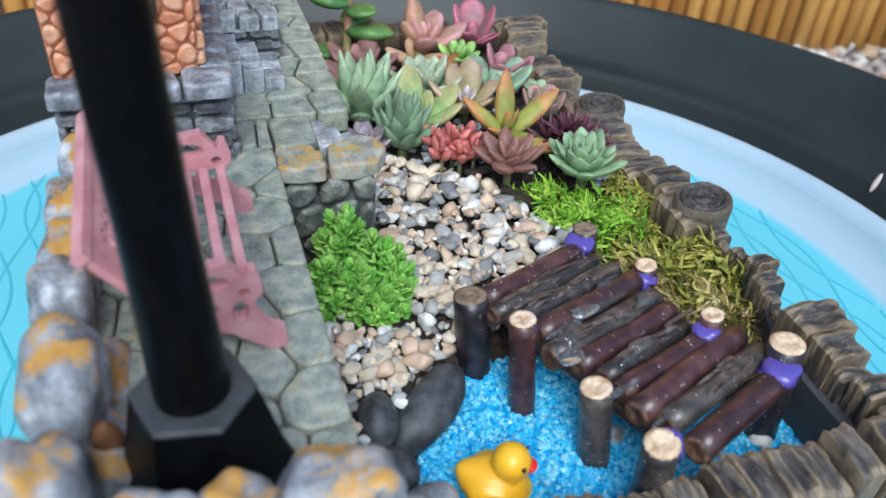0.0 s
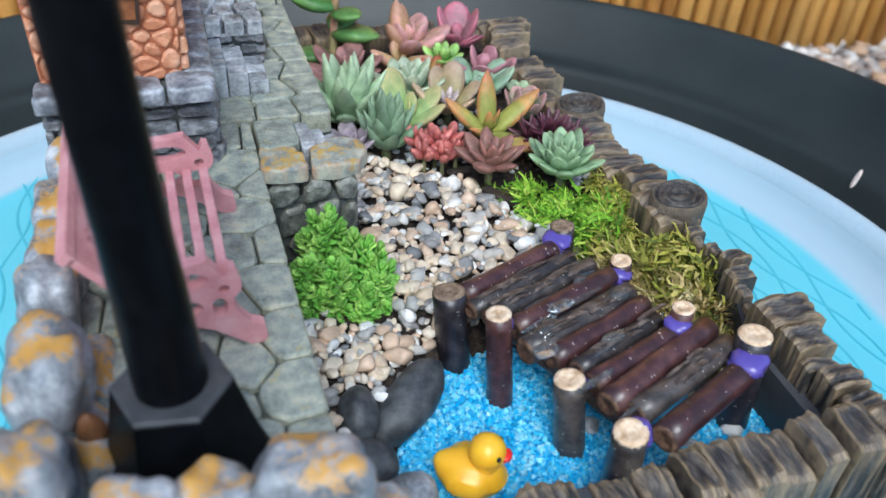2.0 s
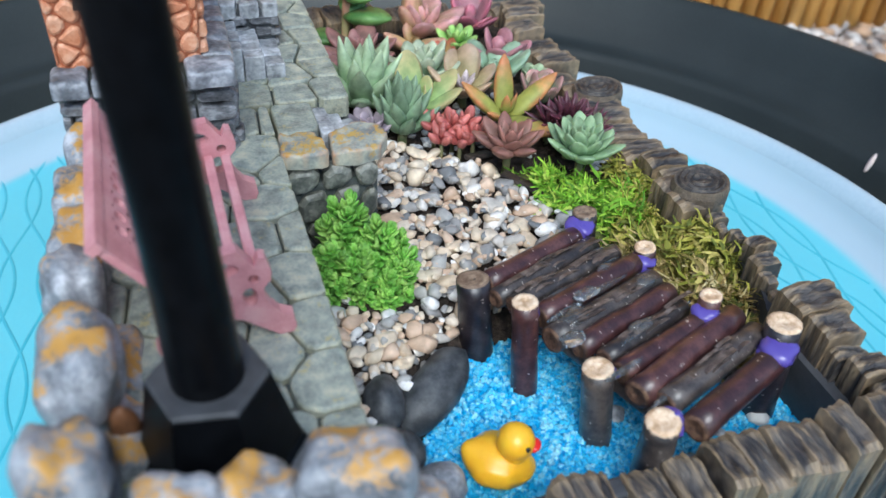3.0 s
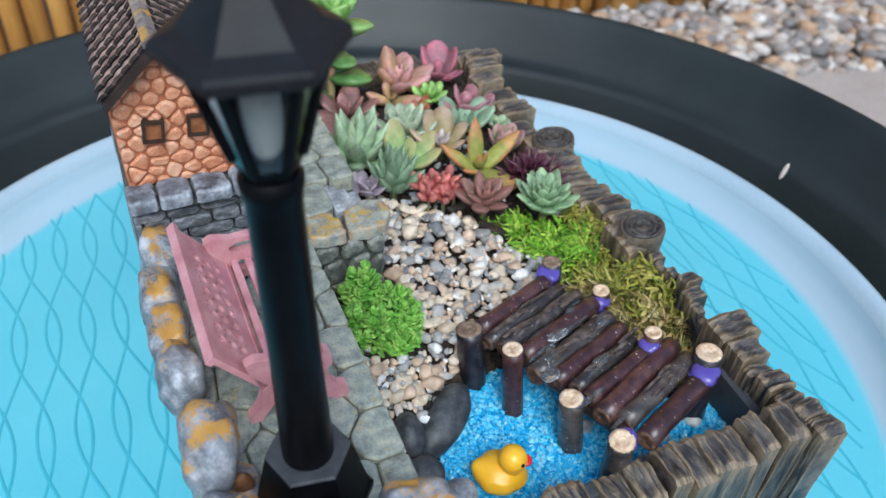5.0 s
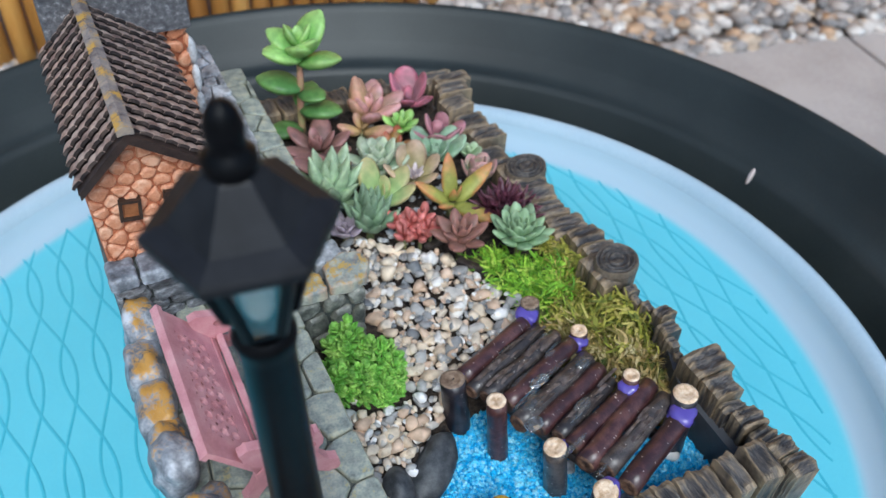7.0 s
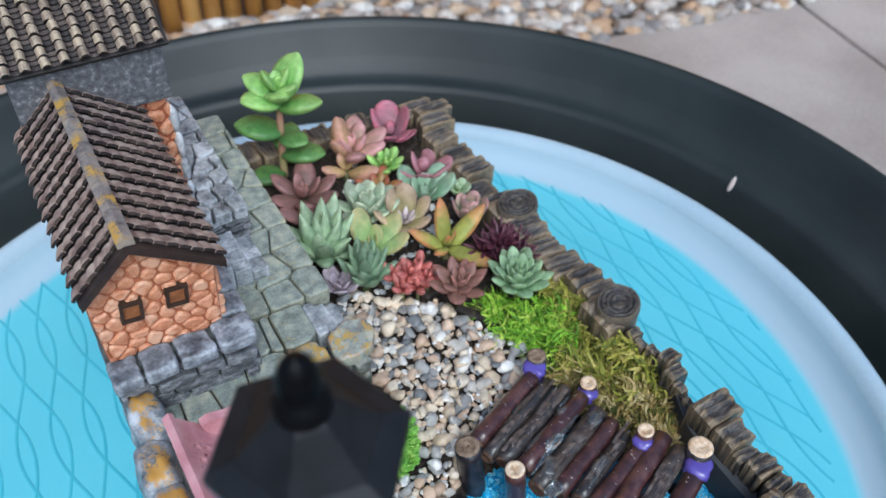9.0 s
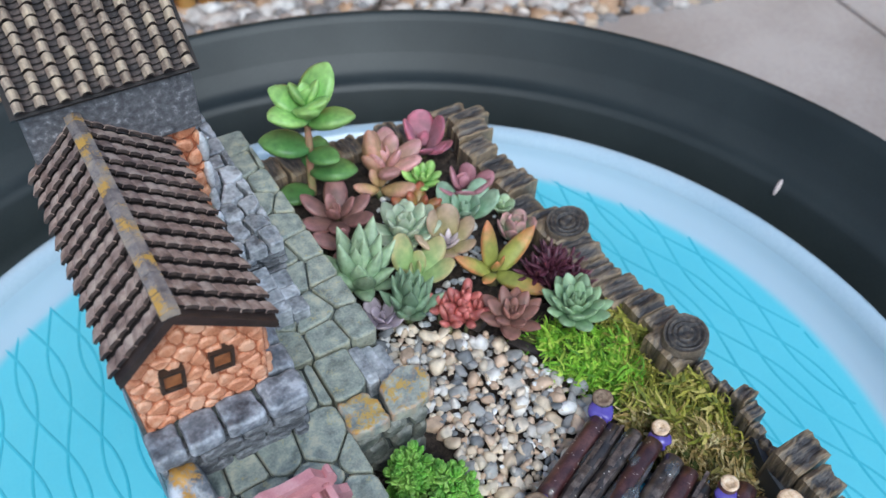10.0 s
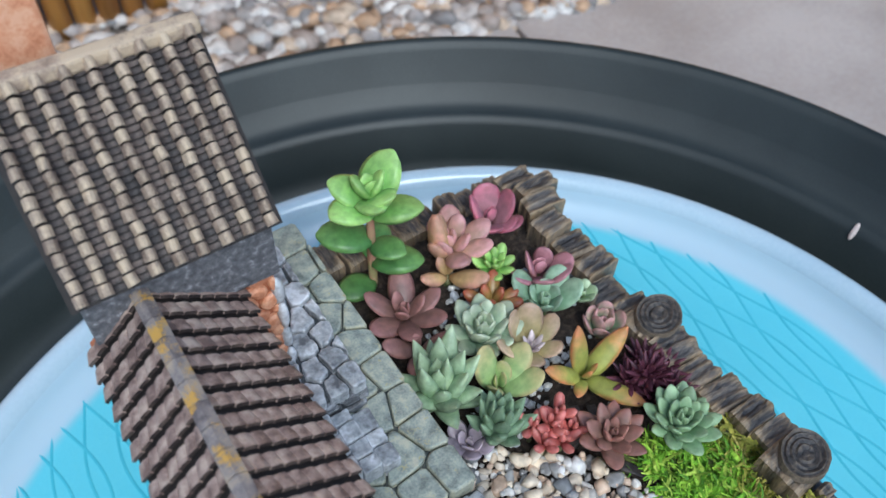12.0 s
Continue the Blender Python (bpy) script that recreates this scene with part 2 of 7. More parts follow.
M_ROCK = mat("layered_dark_stone", [(0.035, 0.036, 0.04), (0.09, 0.092, 0.1), (0.17, 0.175, 0.19), (0.33, 0.34, 0.36)], 240, 0.42, 0.8, 900, vary=0.12, spread=0.42, stretch=(1, 1, 2.2), relief=0.0007, worn=((0.5, 0.51, 0.53), 0.53, 0.68))
M_PANE = mat("window_paint", [(0.22, 0.08, 0.03), (0.36, 0.14, 0.05)], 300, 0.5, 0.3, 2000)
M_BLACK = mat("black_lamp_paint", [(0.0018, 0.002, 0.0026), (0.004, 0.0046, 0.006)], 200, 0.36, 0.1, 2500, spec=0.1)
# lighter black for the lantern roof: sky light put into the colour
M_SKYLIT_BLACK = mat("sky_lit_black_paint", [(0.0085, 0.009, 0.011), (0.015, 0.016, 0.019)], 200, 0.45, 0.1, 2500, spec=0.22)
# grey for the top of the lamp base: sky reflection painted in
M_RING = mat("sky_sheen_black_paint", [(0.035, 0.037, 0.042), (0.06, 0.063, 0.07)], 200, 0.5, 0.2, 2500)
M_GLASS = plain("lamp_glass", (0.62, 0.64, 0.63), 0.1, transmission=1.0)
M_BULB = mat("bulb", [(0.7, 0.7, 0.68), (0.85, 0.85, 0.84)], 200, 0.25, 0.1, 1500)
M_PINK = mat("pink_paint", [(0.5, 0.215, 0.235), (0.6, 0.28, 0.3), (0.66, 0.36, 0.375)], 120, 0.5, 0.25, 1800)
M_DUCK = mat("yellow_plastic", [(0.88, 0.46, 0.018), (0.92, 0.53, 0.03)], 100, 0.3, 0.05, 1500, sub=0.2)
M_BEAK = plain("red_beak", (0.7, 0.02, 0.015), 0.3)
M_EYE = plain("black_eye", (0.01, 0.01, 0.01), 0.2)
M_STONE = mat("black_river_stone", [(0.03, 0.033, 0.037), (0.065, 0.07, 0.076), (0.1, 0.105, 0.11)], 260, 0.5, 0.5, 2200, vary=0.12, relief=0.0003)
M_PEBBLES = ramp_mat("pebbles", [(0.62, 0.49, 0.35), (0.4, 0.39, 0.37), (0.68, 0.58, 0.46), (0.56, 0.4, 0.28), (0.2, 0.205, 0.21), (0.7, 0.58, 0.43), (0.74, 0.7, 0.64), (0.3, 0.29, 0.28),
                                 (0.64, 0.47, 0.34), (0.5, 0.46, 0.41), (0.78, 0.76, 0.73), (0.66, 0.56, 0.43)], 0.55, 0.25, 240)
M_SAND = ramp_mat("blue_grit", [(0.07, 0.52, 0.88), (0.15, 0.62, 0.9), (0.04, 0.42, 0.8), (0.34, 0.74, 0.93), (0.09, 0.56, 0.9), (0.2, 0.66, 0.92)], 0.35, 0.1, 1500)
M_SANDBED = mat("blue_grit_bed", [(0.025, 0.33, 0.68), (0.06, 0.46, 0.8)], 900, 0.6, 0.8, 2500)
M_BARK = mat("red_brown_bark", [(0.034, 0.014, 0.015), (0.062, 0.0245, 0.0245), (0.115, 0.05, 0.043)], 190, 0.32, 0.6, 1300, vary=0.28, coat=0.3)
M_BARK_DARK = mat("dark_bark", [(0.022, 0.018, 0.018), (0.05, 0.041, 0.038), (0.105, 0.086, 0.076)], 220, 0.36, 0.5, 1500, vary=0.2, coat=0.25)
M_BARK_BLACK = mat("blackish_bark", [(0.009, 0.008, 0.011), (0.021, 0.017, 0.022), (0.045, 0.037, 0.042)], 200, 0.34, 0.45, 1500, coat=0.2)
M_PEEL = mat("peeling_bark", [(0.05, 0.038, 0.035), (0.12, 0.095, 0.085), (0.22, 0.18, 0.16)], 300, 0.45, 0.4, 1500, island=True, vary=0.3, coat=0.3)
M_SPECK = plain("pale_speck", (0.75, 0.68, 0.6), 0.6)
M_CUT = mat("cut_wood", [(0.5, 0.32, 0.18), (0.72, 0.52, 0.34), (0.84, 0.69, 0.52)], 400, 0.7, 0.5, 2500)
M_CUT_OLD = mat("old_cut_wood", [(0.13, 0.08, 0.05), (0.22, 0.15, 0.1), (0.33, 0.24, 0.16)], 400, 0.7, 0.5, 2500)
M_CUT_DARK = mat("dark_cut_wood", [(0.045, 0.022, 0.014), (0.1, 0.05, 0.03), (0.19, 0.11, 0.065)], 420, 0.65, 0.6, 2500)
M_GLUE = plain("purple_paint", (0.1, 0.07, 0.34), 0.25, coat=0.4)
M_CLEAR = plain("dry_clear_glue", (0.88, 0.93, 0.95), 0.06, transmission=0.95)
M_TUB = mat("black_tub", [(0.011, 0.0158, 0.0158), (0.0168, 0.0228, 0.0228), (0.0255, 0.032, 0.0315)], 12, 0.45, 0.12, 900, spec=0.4)
M_WHITE = mat("pale_rim_glaze", [(0.38, 0.5, 0.59), (0.47, 0.585, 0.665)], 9, 0.16, 0.03, 500, coat=0.3)
M_AQUA = mat("aqua_glaze", [(0.14, 0.55, 0.67), (0.17, 0.6, 0.71)], 10, 0.3, 0.05, 800)
M_GROOVE = mat("groove_glaze", [(0.075, 0.43, 0.55), (0.095, 0.48, 0.6)], 60, 0.35, 0.05, 800)
M_GROUND = mat("ground_dirt", [(0.1, 0.08, 0.065), (0.17, 0.14, 0.12)], 20, 0.9, 0.5, 200, relief=0.01)
M_PAVE = mat("paving_slab", [(0.3, 0.26, 0.24), (0.36, 0.32, 0.3), (0.42, 0.38, 0.36)], 5, 0.8, 0.4, 120, relief=0.004)
M_GRAVEL = ramp_mat("garden_gravel", [(0.42, 0.37, 0.34), (0.32, 0.29, 0.275), (0.55, 0.5, 0.46), (0.45, 0.3, 0.19), (0.6, 0.57, 0.54),
                                      (0.34, 0.28, 0.245), (0.22, 0.205, 0.2), (0.5, 0.39, 0.29)], 0.8, 0.3, 60)
M_SLAT = mat("bamboo_slat", [(0.42, 0.19, 0.04), (0.58, 0.29, 0.06), (0.68, 0.38, 0.1)], 14, 0.5, 0.3, 160, vary=0.25, stretch=(1, 1, 0.1))
M_RAIL = mat("dark_rail", [(0.06, 0.035, 0.02), (0.12, 0.07, 0.04)], 20, 0.7, 0.3, 200)


# ---- builders ----
def part(name, bm, material, parent=None, label="", smooth=False, matrix=None):
    me = bpy.data.meshes.new(name)
    bm.to_mesh(me)
    bm.free()
    if smooth:
        me.shade_smooth()
    me.materials.append(material)
    ob = new(name, me)
    ob.parent = parent
    if matrix is not None:
        ob.matrix_basis = matrix
    if label:
        ob["label"] = label
    return ob


def again(name, data, parent, matrix):
    ob = new(name, data)
    ob.parent, ob.matrix_basis = parent, matrix
    return ob


def empty(name, at=(0, 0, 0)):
    ob = new(name)
    ob.empty_display_size = 0.005
    ob.location = at
    return ob


def box(bm, lo, hi, bevel=0.0, m=None):
    r = bmesh.ops.create_cube(bm, size=1)
    mid = [(a + b) / 2 for a, b in zip(lo, hi)]
    t = Matrix.Translation(mid) @ Matrix.Diagonal([b - a for a, b in zip(lo, hi)] + [1])
    bmesh.ops.transform(bm, matrix=(m @ t) if m else t, verts=r["verts"])
    if bevel:
        edges = list({e for v in r["verts"] for e in v.link_edges})
        bmesh.ops.bevel(bm, geom=edges, offset=bevel, segments=2, affect="EDGES", profile=0.6)


def tube(bm, rings, sides=12, caps=True, closed_cap=True):
    """Skin round a row of (point, radius, right, up) rings."""
    all_rings = []
    for p, r, u, v in rings:
        ru, rv = r if isinstance(r, tuple) else (r, r)
        all_rings.append([bm.verts.new(Vector(p) + Vector(u) * (ru * math.cos(2 * math.pi * k / sides)) + Vector(v) * (rv * math.sin(2 * math.pi * k / sides)))
                          for k in range(sides)])
    for a, b in zip(all_rings, all_rings[1:]):
        for k in range(sides):
            bm.faces.new((a[k], a[(k + 1) % sides], b[(k + 1) % sides], b[k]))
    if caps:
        bm.faces.new(all_rings[0][::-1])
        bm.faces.new(all_rings[-1])
    return all_rings


def rod(bm, a, b, r0, r1, sides=12, rough=0.0, seed=0, steps=5):
    """A slightly crooked round stick from a to b."""
    a, b = Vector(a), Vector(b)
    d = (b - a).normalized()
    u = d.orthogonal().normalized()
    v = d.cross(u)
    rings = []
    for k in range(steps + 1):
        f = k / steps
        p = a.lerp(b, f)
        wob = noise.noise_vector(p * 90 + Vector((seed * 7.3, 0, 0))) * rough * (0 if k in (0, steps) else 1)
        rings.append((p + wob, (r0 + (r1 - r0) * f) * (1 + rough * 60 * noise.noise(p * 160 + Vector((0, seed, 0)))), u, v))
    return tube(bm, rings, sides)


def lathe(bm, profile, sides=96, centre=None):
    """Turns (radius, height) points round the z axis; centre(i) may shift each ring."""
    rings = []
    for i, (r, z) in enumerate(profile):
        cx, cy = centre(i) if centre else (0, 0)
        rings.append([bm.verts.new((cx + r * math.cos(2 * math.pi * k / sides), cy + r * math.sin(2 * math.pi * k / sides), z)) for k in range(sides)])
    for a, b in zip(rings, rings[1:]):
        for k in range(sides):
            bm.faces.new((a[k], a[(k + 1) % sides], b[(k + 1) % sides], b[k]))
    return rings


def stone(bm, at, size, seed, sub=2, amount=0.25, turn=0.0, boxy=0.0):
    r = bmesh.ops.create_icosphere(bm, subdivisions=sub, radius=0.5)
    rot = Matrix.Rotation(turn, 3, "Z")
    s = Vector(size)
    for v in r["verts"]:
        p = v.co.copy()
        d = 1 + amount * noise.noise(p * 1.9 + Vector((seed * 3.7, seed * 1.3, 0))) + amount * 0.5 * noise.noise(p * 4.5 + Vector((seed, 0, seed)))
        if boxy:
            e = (abs(2 * p.x) ** 4 + abs(2 * p.y) ** 4 + abs(2 * p.z) ** 4) ** 0.25
            p = p * (1 + boxy * (1 / e - 1))
        p = p * d
        v.co = rot @ Vector((p.x * s.x, p.y * s.y, p.z * s.z)) + Vector(at)
    return r["verts"]


def clip(poly, p, nrm):
    """Keeps the side of a flat polygon for which (q - p) . nrm <= 0."""
    out = []
    for a, b in zip(poly, poly[1:] + poly[:1]):
        da, db = (a - p).dot(nrm), (b - p).dot(nrm)
        if da <= 0:
            out.append(a)
        if (da < 0 < db) or (db < 0 < da):
            out.append(a.lerp(b, da / (da - db)))
    return out


def cells(region, seeds, gap):
    """Irregular paving: each seed's nearest part of a convex region, with a joint of the given width all round."""
    found = []
    for i, s in enumerate(seeds):
        poly = [Vector(p) for p in region]
        for a, b in zip(region, region[1:] + region[:1]):
            a, b = Vector(a), Vector(b)
            nrm = Vector(((b - a).y, -(b - a).x)).normalized()
            poly = clip(poly, a - nrm * gap * 0.5, nrm)
        for j, o in enumerate(seeds):
            if i != j and len(poly) > 2 and (o - s).length < 0.2:
                nrm = (o - s).normalized()
                poly = clip(poly, (o + s) / 2 - nrm * gap / 2, nrm)
        if len(poly) > 2:
            found.append(poly)
    return found


def slab(poly, z0, z1, bevel, m=None, wob=0.0, seed=0):
    """A flat stone with chipped corners and worn edges."""
    cut = []
    k = len(poly)
    for i in range(k):
        a, b, c = poly[i - 1], poly[i], poly[(i + 1) % k]
        cut += [b.lerp(a, min(0.3, bevel * 1.6 / max(1e-6, (a - b).length))), b.lerp(c, min(0.3, bevel * 1.6 / max(1e-6, (c - b).length)))]
    mid = sum(cut, Vector((0, 0))) / len(cut)
    bm = bmesh.new()
    size = max((p - mid).length for p in cut)
    inner = max(0.55, 1 - bevel / size * 1.4)
    rings = []
    for f, z in ((1, z0), (1, z1 - bevel), (0.5 + inner / 2, z1 - bevel * 0.3), (inner, z1)):
        ring = []
        for p in cut:
            q = mid + (p - mid) * f
            dz = wob * noise.noise(Vector((q.x * 150, q.y * 150, seed))) if z > z0 else 0
            ring.append(bm.verts.new((q.x, q.y, z + dz)))
        rings.append(ring)
    for a, b in zip(rings, rings[1:]):
        for i in range(len(cut)):
            bm.faces.new((a[i], a[(i + 1) % len(cut)], b[(i + 1) % len(cut)], b[i]))
    top = bm.verts.new((mid.x, mid.y, z1 + wob * 0.5 * noise.noise(Vector((mid.x * 90, mid.y * 90, seed)))))
    for i in range(len(cut)):
        bm.faces.new((rings[-1][i], rings[-1][(i + 1) % len(cut)], top))
    if m:
        bmesh.ops.transform(bm, matrix=m, verts=bm.verts)
    bm.normal_update()
    return bm


def pillow(poly, z0, z1, bevel, wob=0.0, seed=0):
    """A moulded stone with a softly rounded, slightly uneven upper edge."""
    loop = [Vector(p) for p in poly]
    loop = [a.lerp(b, f) for a, b in zip(loop, loop[1:] + loop[:1]) for f in (0, 0.25, 0.5, 0.75)]
    for _ in range(2):
        loop = [a.lerp(b, f) for a, b in zip(loop, loop[1:] + loop[:1]) for f in (0.25, 0.75)] if len(loop) < 30 else [(loop[i - 1] + loop[i] * 2 + loop[(i + 1) % len(loop)]) / 4 for i in range(len(loop))]
    mid = sum(loop, Vector((0, 0))) / len(loop)
    size = sum((p - mid).length for p in loop) / len(loop)
    bm = bmesh.new()
    rings = []
    for inset, drop in ((0, None), (0.0, 1.0), (0.1, 0.55), (0.35, 0.22), (0.75, 0.06), (1.2, 0.0), (None, 0.0)):
        f = 0.45 if inset is None else 1 - inset * bevel / size
        ring = []
        for p in loop:
            q = mid + (p - mid) * f
            n1 = noise.noise(Vector((q.x * 170, q.y * 170, seed * 1.7))) + 0.6 * noise.noise(Vector((q.x * 520, q.y * 520, seed * 0.7)))
            q = q + (p - mid).normalized() * wob * 0.8 * n1
            ring.append(bm.verts.new((q.x, q.y, z0 if drop is None else z1 - bevel * drop + wob * n1)))
        rings.append(ring)
    n = len(loop)
    for a, b in zip(rings, rings[1:]):
        for i in range(n):
            bm.faces.new((a[i], a[(i + 1) % n], b[(i + 1) % n], b[i]))
    bm.faces.new(rings[-1])
    bm.normal_update()
    return bm


def jitter_seeds(x0, x1, y0, y1, dx, dy, amount, rng, brick=True):
    out = []
    ny = max(1, round((y1 - y0) / dy))
    nx = max(1, round((x1 - x0) / dx))
    for j in range(ny):
        for i in range(nx + (1 if brick and j % 2 else 0)):
            x = x0 + (i + (0 if brick and j % 2 else 0.5)) * (x1 - x0) / nx
            y = y0 + (j + 0.5) * (y1 - y0) / ny
            out.append(Vector((x + rng.uniform(-amount, amount) * dx, y + rng.uniform(-amount, amount) * dy)))
    return out


def inside(p, poly):
    hit = False
    for (x1, y1), (x2, y2) in zip(poly, poly[1:] + poly[:1]):
        if (y1 > p[1]) != (y2 > p[1]) and p[0] < (x2 - x1) * (p[1] - y1) / (y2 - y1) + x1:
            hit = not hit
    return hit


def paved(parent, name, region, seeds, gap, z0, z1, bevel, material, m=None, wob=0.0004, soft=False):
    for i, poly in enumerate(cells(region, seeds, gap)):
        part(name, pillow(poly, z0, z1, bevel, wob, i) if soft else slab(poly, z0, z1, bevel, m, wob, i), material, parent, "", soft)


def coursed(parent, name, x0, x1, z0, z1, height, length, gap, depth, material, m, rng, bevel=0.0008):
    """Rough walling in flat courses: long thin stones of uneven depth with open joints."""
    z = z0
    while z < z1 - height * 0.4:
        h = min(height * rng.uniform(0.75, 1.3), z1 - z)
        x = x0 - rng.uniform(0, length * 0.6)
        while x < x1:
            w = length * rng.uniform(0.6, 1.4)
            a, b = max(x, x0), min(x + w, x1)
            if b - a > 0.002:
                j = [rng.uniform(-0.0004, 0.0004) for _ in range(6)]
                poly = [Vector((a + gap / 2, z + gap / 2 + j[0])), Vector(((a + b) / 2, z + gap / 2 + j[1])), Vector((b - gap / 2, z + gap / 2 + j[2])),
                        Vector((b - gap / 2, z + h - gap / 2 + j[3])), Vector(((a + b) / 2, z + h - gap / 2 + j[4])), Vector((a + gap / 2, z + h - gap / 2 + j[5]))]
                part(name, slab(poly, -0.002, depth + rng.uniform(-0.0013, 0.0009), bevel, m, 0.0008, rng.randint(0, 99)), material, parent)
            x += w
        z += h
# ---- ground, fence, tub ----
# the tub and its dish stand a little tilted against the planter
BASIN = pose(0.0061, -0.0066, -0.0082, -1.50, -1.41, 0.85)
GROUND_Z = -0.35


def build_ground():
    bm = bmesh.new()
    bmesh.ops.create_grid(bm, x_segments=4, y_segments=4, size=60)
    bmesh.ops.translate(bm, verts=bm.verts, vec=(0, 0, GROUND_Z - 0.002))
    tagged(part("ground", bm, M_GROUND), "bare brown garden soil under the gravel", "ground", kind="structure")
    ground = Matrix.Translation((0, 0, GROUND_Z))
    # paving slabs, laid in a frame whose x runs along the fence
    pave = empty("pavement")
    tagged(pave, "large pale grey-pink paving slabs beside the gravel strip", "pavement", kind="structure")
    pave.matrix_basis = ground @ Matrix.Rotation(radians(-9), 4, "Z")
    for i in range(-3, 5):
        for j in range(4):
            bm = bmesh.new()
            box(bm, (i * 0.6 + 0.004 - 0.15, 0.817 - (j + 1) * 0.6 + 0.004, -0.03), (i * 0.6 + 0.446, 0.817 - j * 0.6 - 0.004, 0.008), 0.004)
            part("paving_slab", bm, M_PAVE, pave)
    # loose gravel
    rng = random.Random(5)
    shapes = []
    for k in range(14):
        bm = bmesh.new()
        stone(bm, (0, 0, 0), (1, 1, 1), k, 1, 0.35)
        bm.verts.index_update()
        shapes.append(([v.co.copy() for v in bm.verts], [[v.index for v in f.verts] for f in bm.faces]))
        bm.free()
    verts, faces = [], []
    for k in range(4200):
        x = rng.uniform(-0.8, 2.2)
        y = rng.uniform(0.815 - 0.158 * x, 1.045 - 0.076 * x)
        s = rng.uniform(0.014, 0.037)
        m = Matrix.Translation((x, y, s * 0.25 + rng.uniform(-0.005, 0.008))) @ Matrix.Rotation(rng.uniform(0, 6.3), 4, "Z") @ Matrix.Diagonal((s * rng.uniform(0.9, 1.5), s, s * 0.7, 1))
        cos, fcs = shapes[k % 14]
        n0 = len(verts)
        verts += [m @ c for c in cos]
        faces += [[n0 + i for i in f] for f in fcs]
    me = bpy.data.meshes.new("garden_gravel")
    me.from_pydata(verts, [], faces)
    me.shade_smooth()
    me.materials.append(M_GRAVEL)
    ob = new("garden_gravel", me)
    ob.matrix_basis = ground
    tagged(ob, "rounded multicoloured garden gravel along the fence", "gravel", kind="stuff")
    # bamboo fence
    fence = empty("bamboo_fence")
    fence.matrix_basis = ground @ Matrix.Rotation(radians(-4.3), 4, "Z")
    tagged(fence, "orange-brown bamboo slat fence behind the gravel", "fence")
    bm = bmesh.new()
    rod(bm, (0, 0, -0.02), (0, 0, 1.5), 0.0158, 0.015, 10, 0.0005, 1, 6)
    for z in (0.32, 0.7, 1.1):
        rod(bm, (0, 0, z - 0.004), (0, 0, z + 0.004), 0.017, 0.017, 10, 0, 1, 1)
    first = part("slat", bm, M_SLAT, fence, smooth=True, matrix=pose(-1.0, 1.036, 0))
    for k in range(1, 104):
        again("slat", first.data, fence, pose(-1.0 + k * 0.0333, 1.036 + rng.uniform(-0.003, 0.003), rng.uniform(-0.05, 0.03), 0, rng.uniform(-0.5, 0.5), rng.uniform(0, 360)))
    for z in (0.25, 1.2):
        bm = bmesh.new()
        box(bm, (-1.05, 1.054, z), (2.5, 1.078, z + 0.05), 0.003)
        part("rail", bm, M_RAIL, fence)


def fading_glaze():
    """The glaze of the dish: aqua floor that pales towards the rim, with one faint yellow stain."""
    m = M_AQUA.copy()
    m.name = "fading_glaze"
    n, ln = m.node_tree.nodes, m.node_tree.links.new
    b = n["Principled BSDF"]
    under = b.inputs["Base Color"].links[0].from_socket
    where = n.new("ShaderNodeTexCoord").outputs["Object"]
    flat = n.new("ShaderNodeVectorMath")
    flat.operation = "MULTIPLY"
    flat.inputs[1].default_value = (1, 1, 0)
    ln(where, flat.inputs[0])
    for centre, near, far, colour, most in (((-0.15, -0.062, 0), 0.022, 0.0, (0.3, 0.58, 0.34), 0.4), ((0, 0, 0), 0.2462, 0.2545, (0.42, 0.55, 0.64), 1.0)):
        away = n.new("ShaderNodeVectorMath")
        away.operation = "DISTANCE"
        ln(flat.outputs[0], away.inputs[0])
        away.inputs[1].default_value = centre
        span = n.new("ShaderNodeMapRange")
        span.interpolation_type = "SMOOTHSTEP"
        span.inputs[1].default_value, span.inputs[2].default_value, span.inputs[4].default_value = near, far, most
        ln(away.outputs["Value"], span.inputs[0])
        mix = n.new("ShaderNodeMix")
        mix.data_type = "RGBA"
        ln(span.outputs[0], mix.inputs["Factor"])
        ln(under, mix.inputs["A"])
        mix.inputs["B"].default_value = (*colour, 1)
        under = mix.outputs["Result"]
    ln(under, b.inputs["Base Color"])
    return m


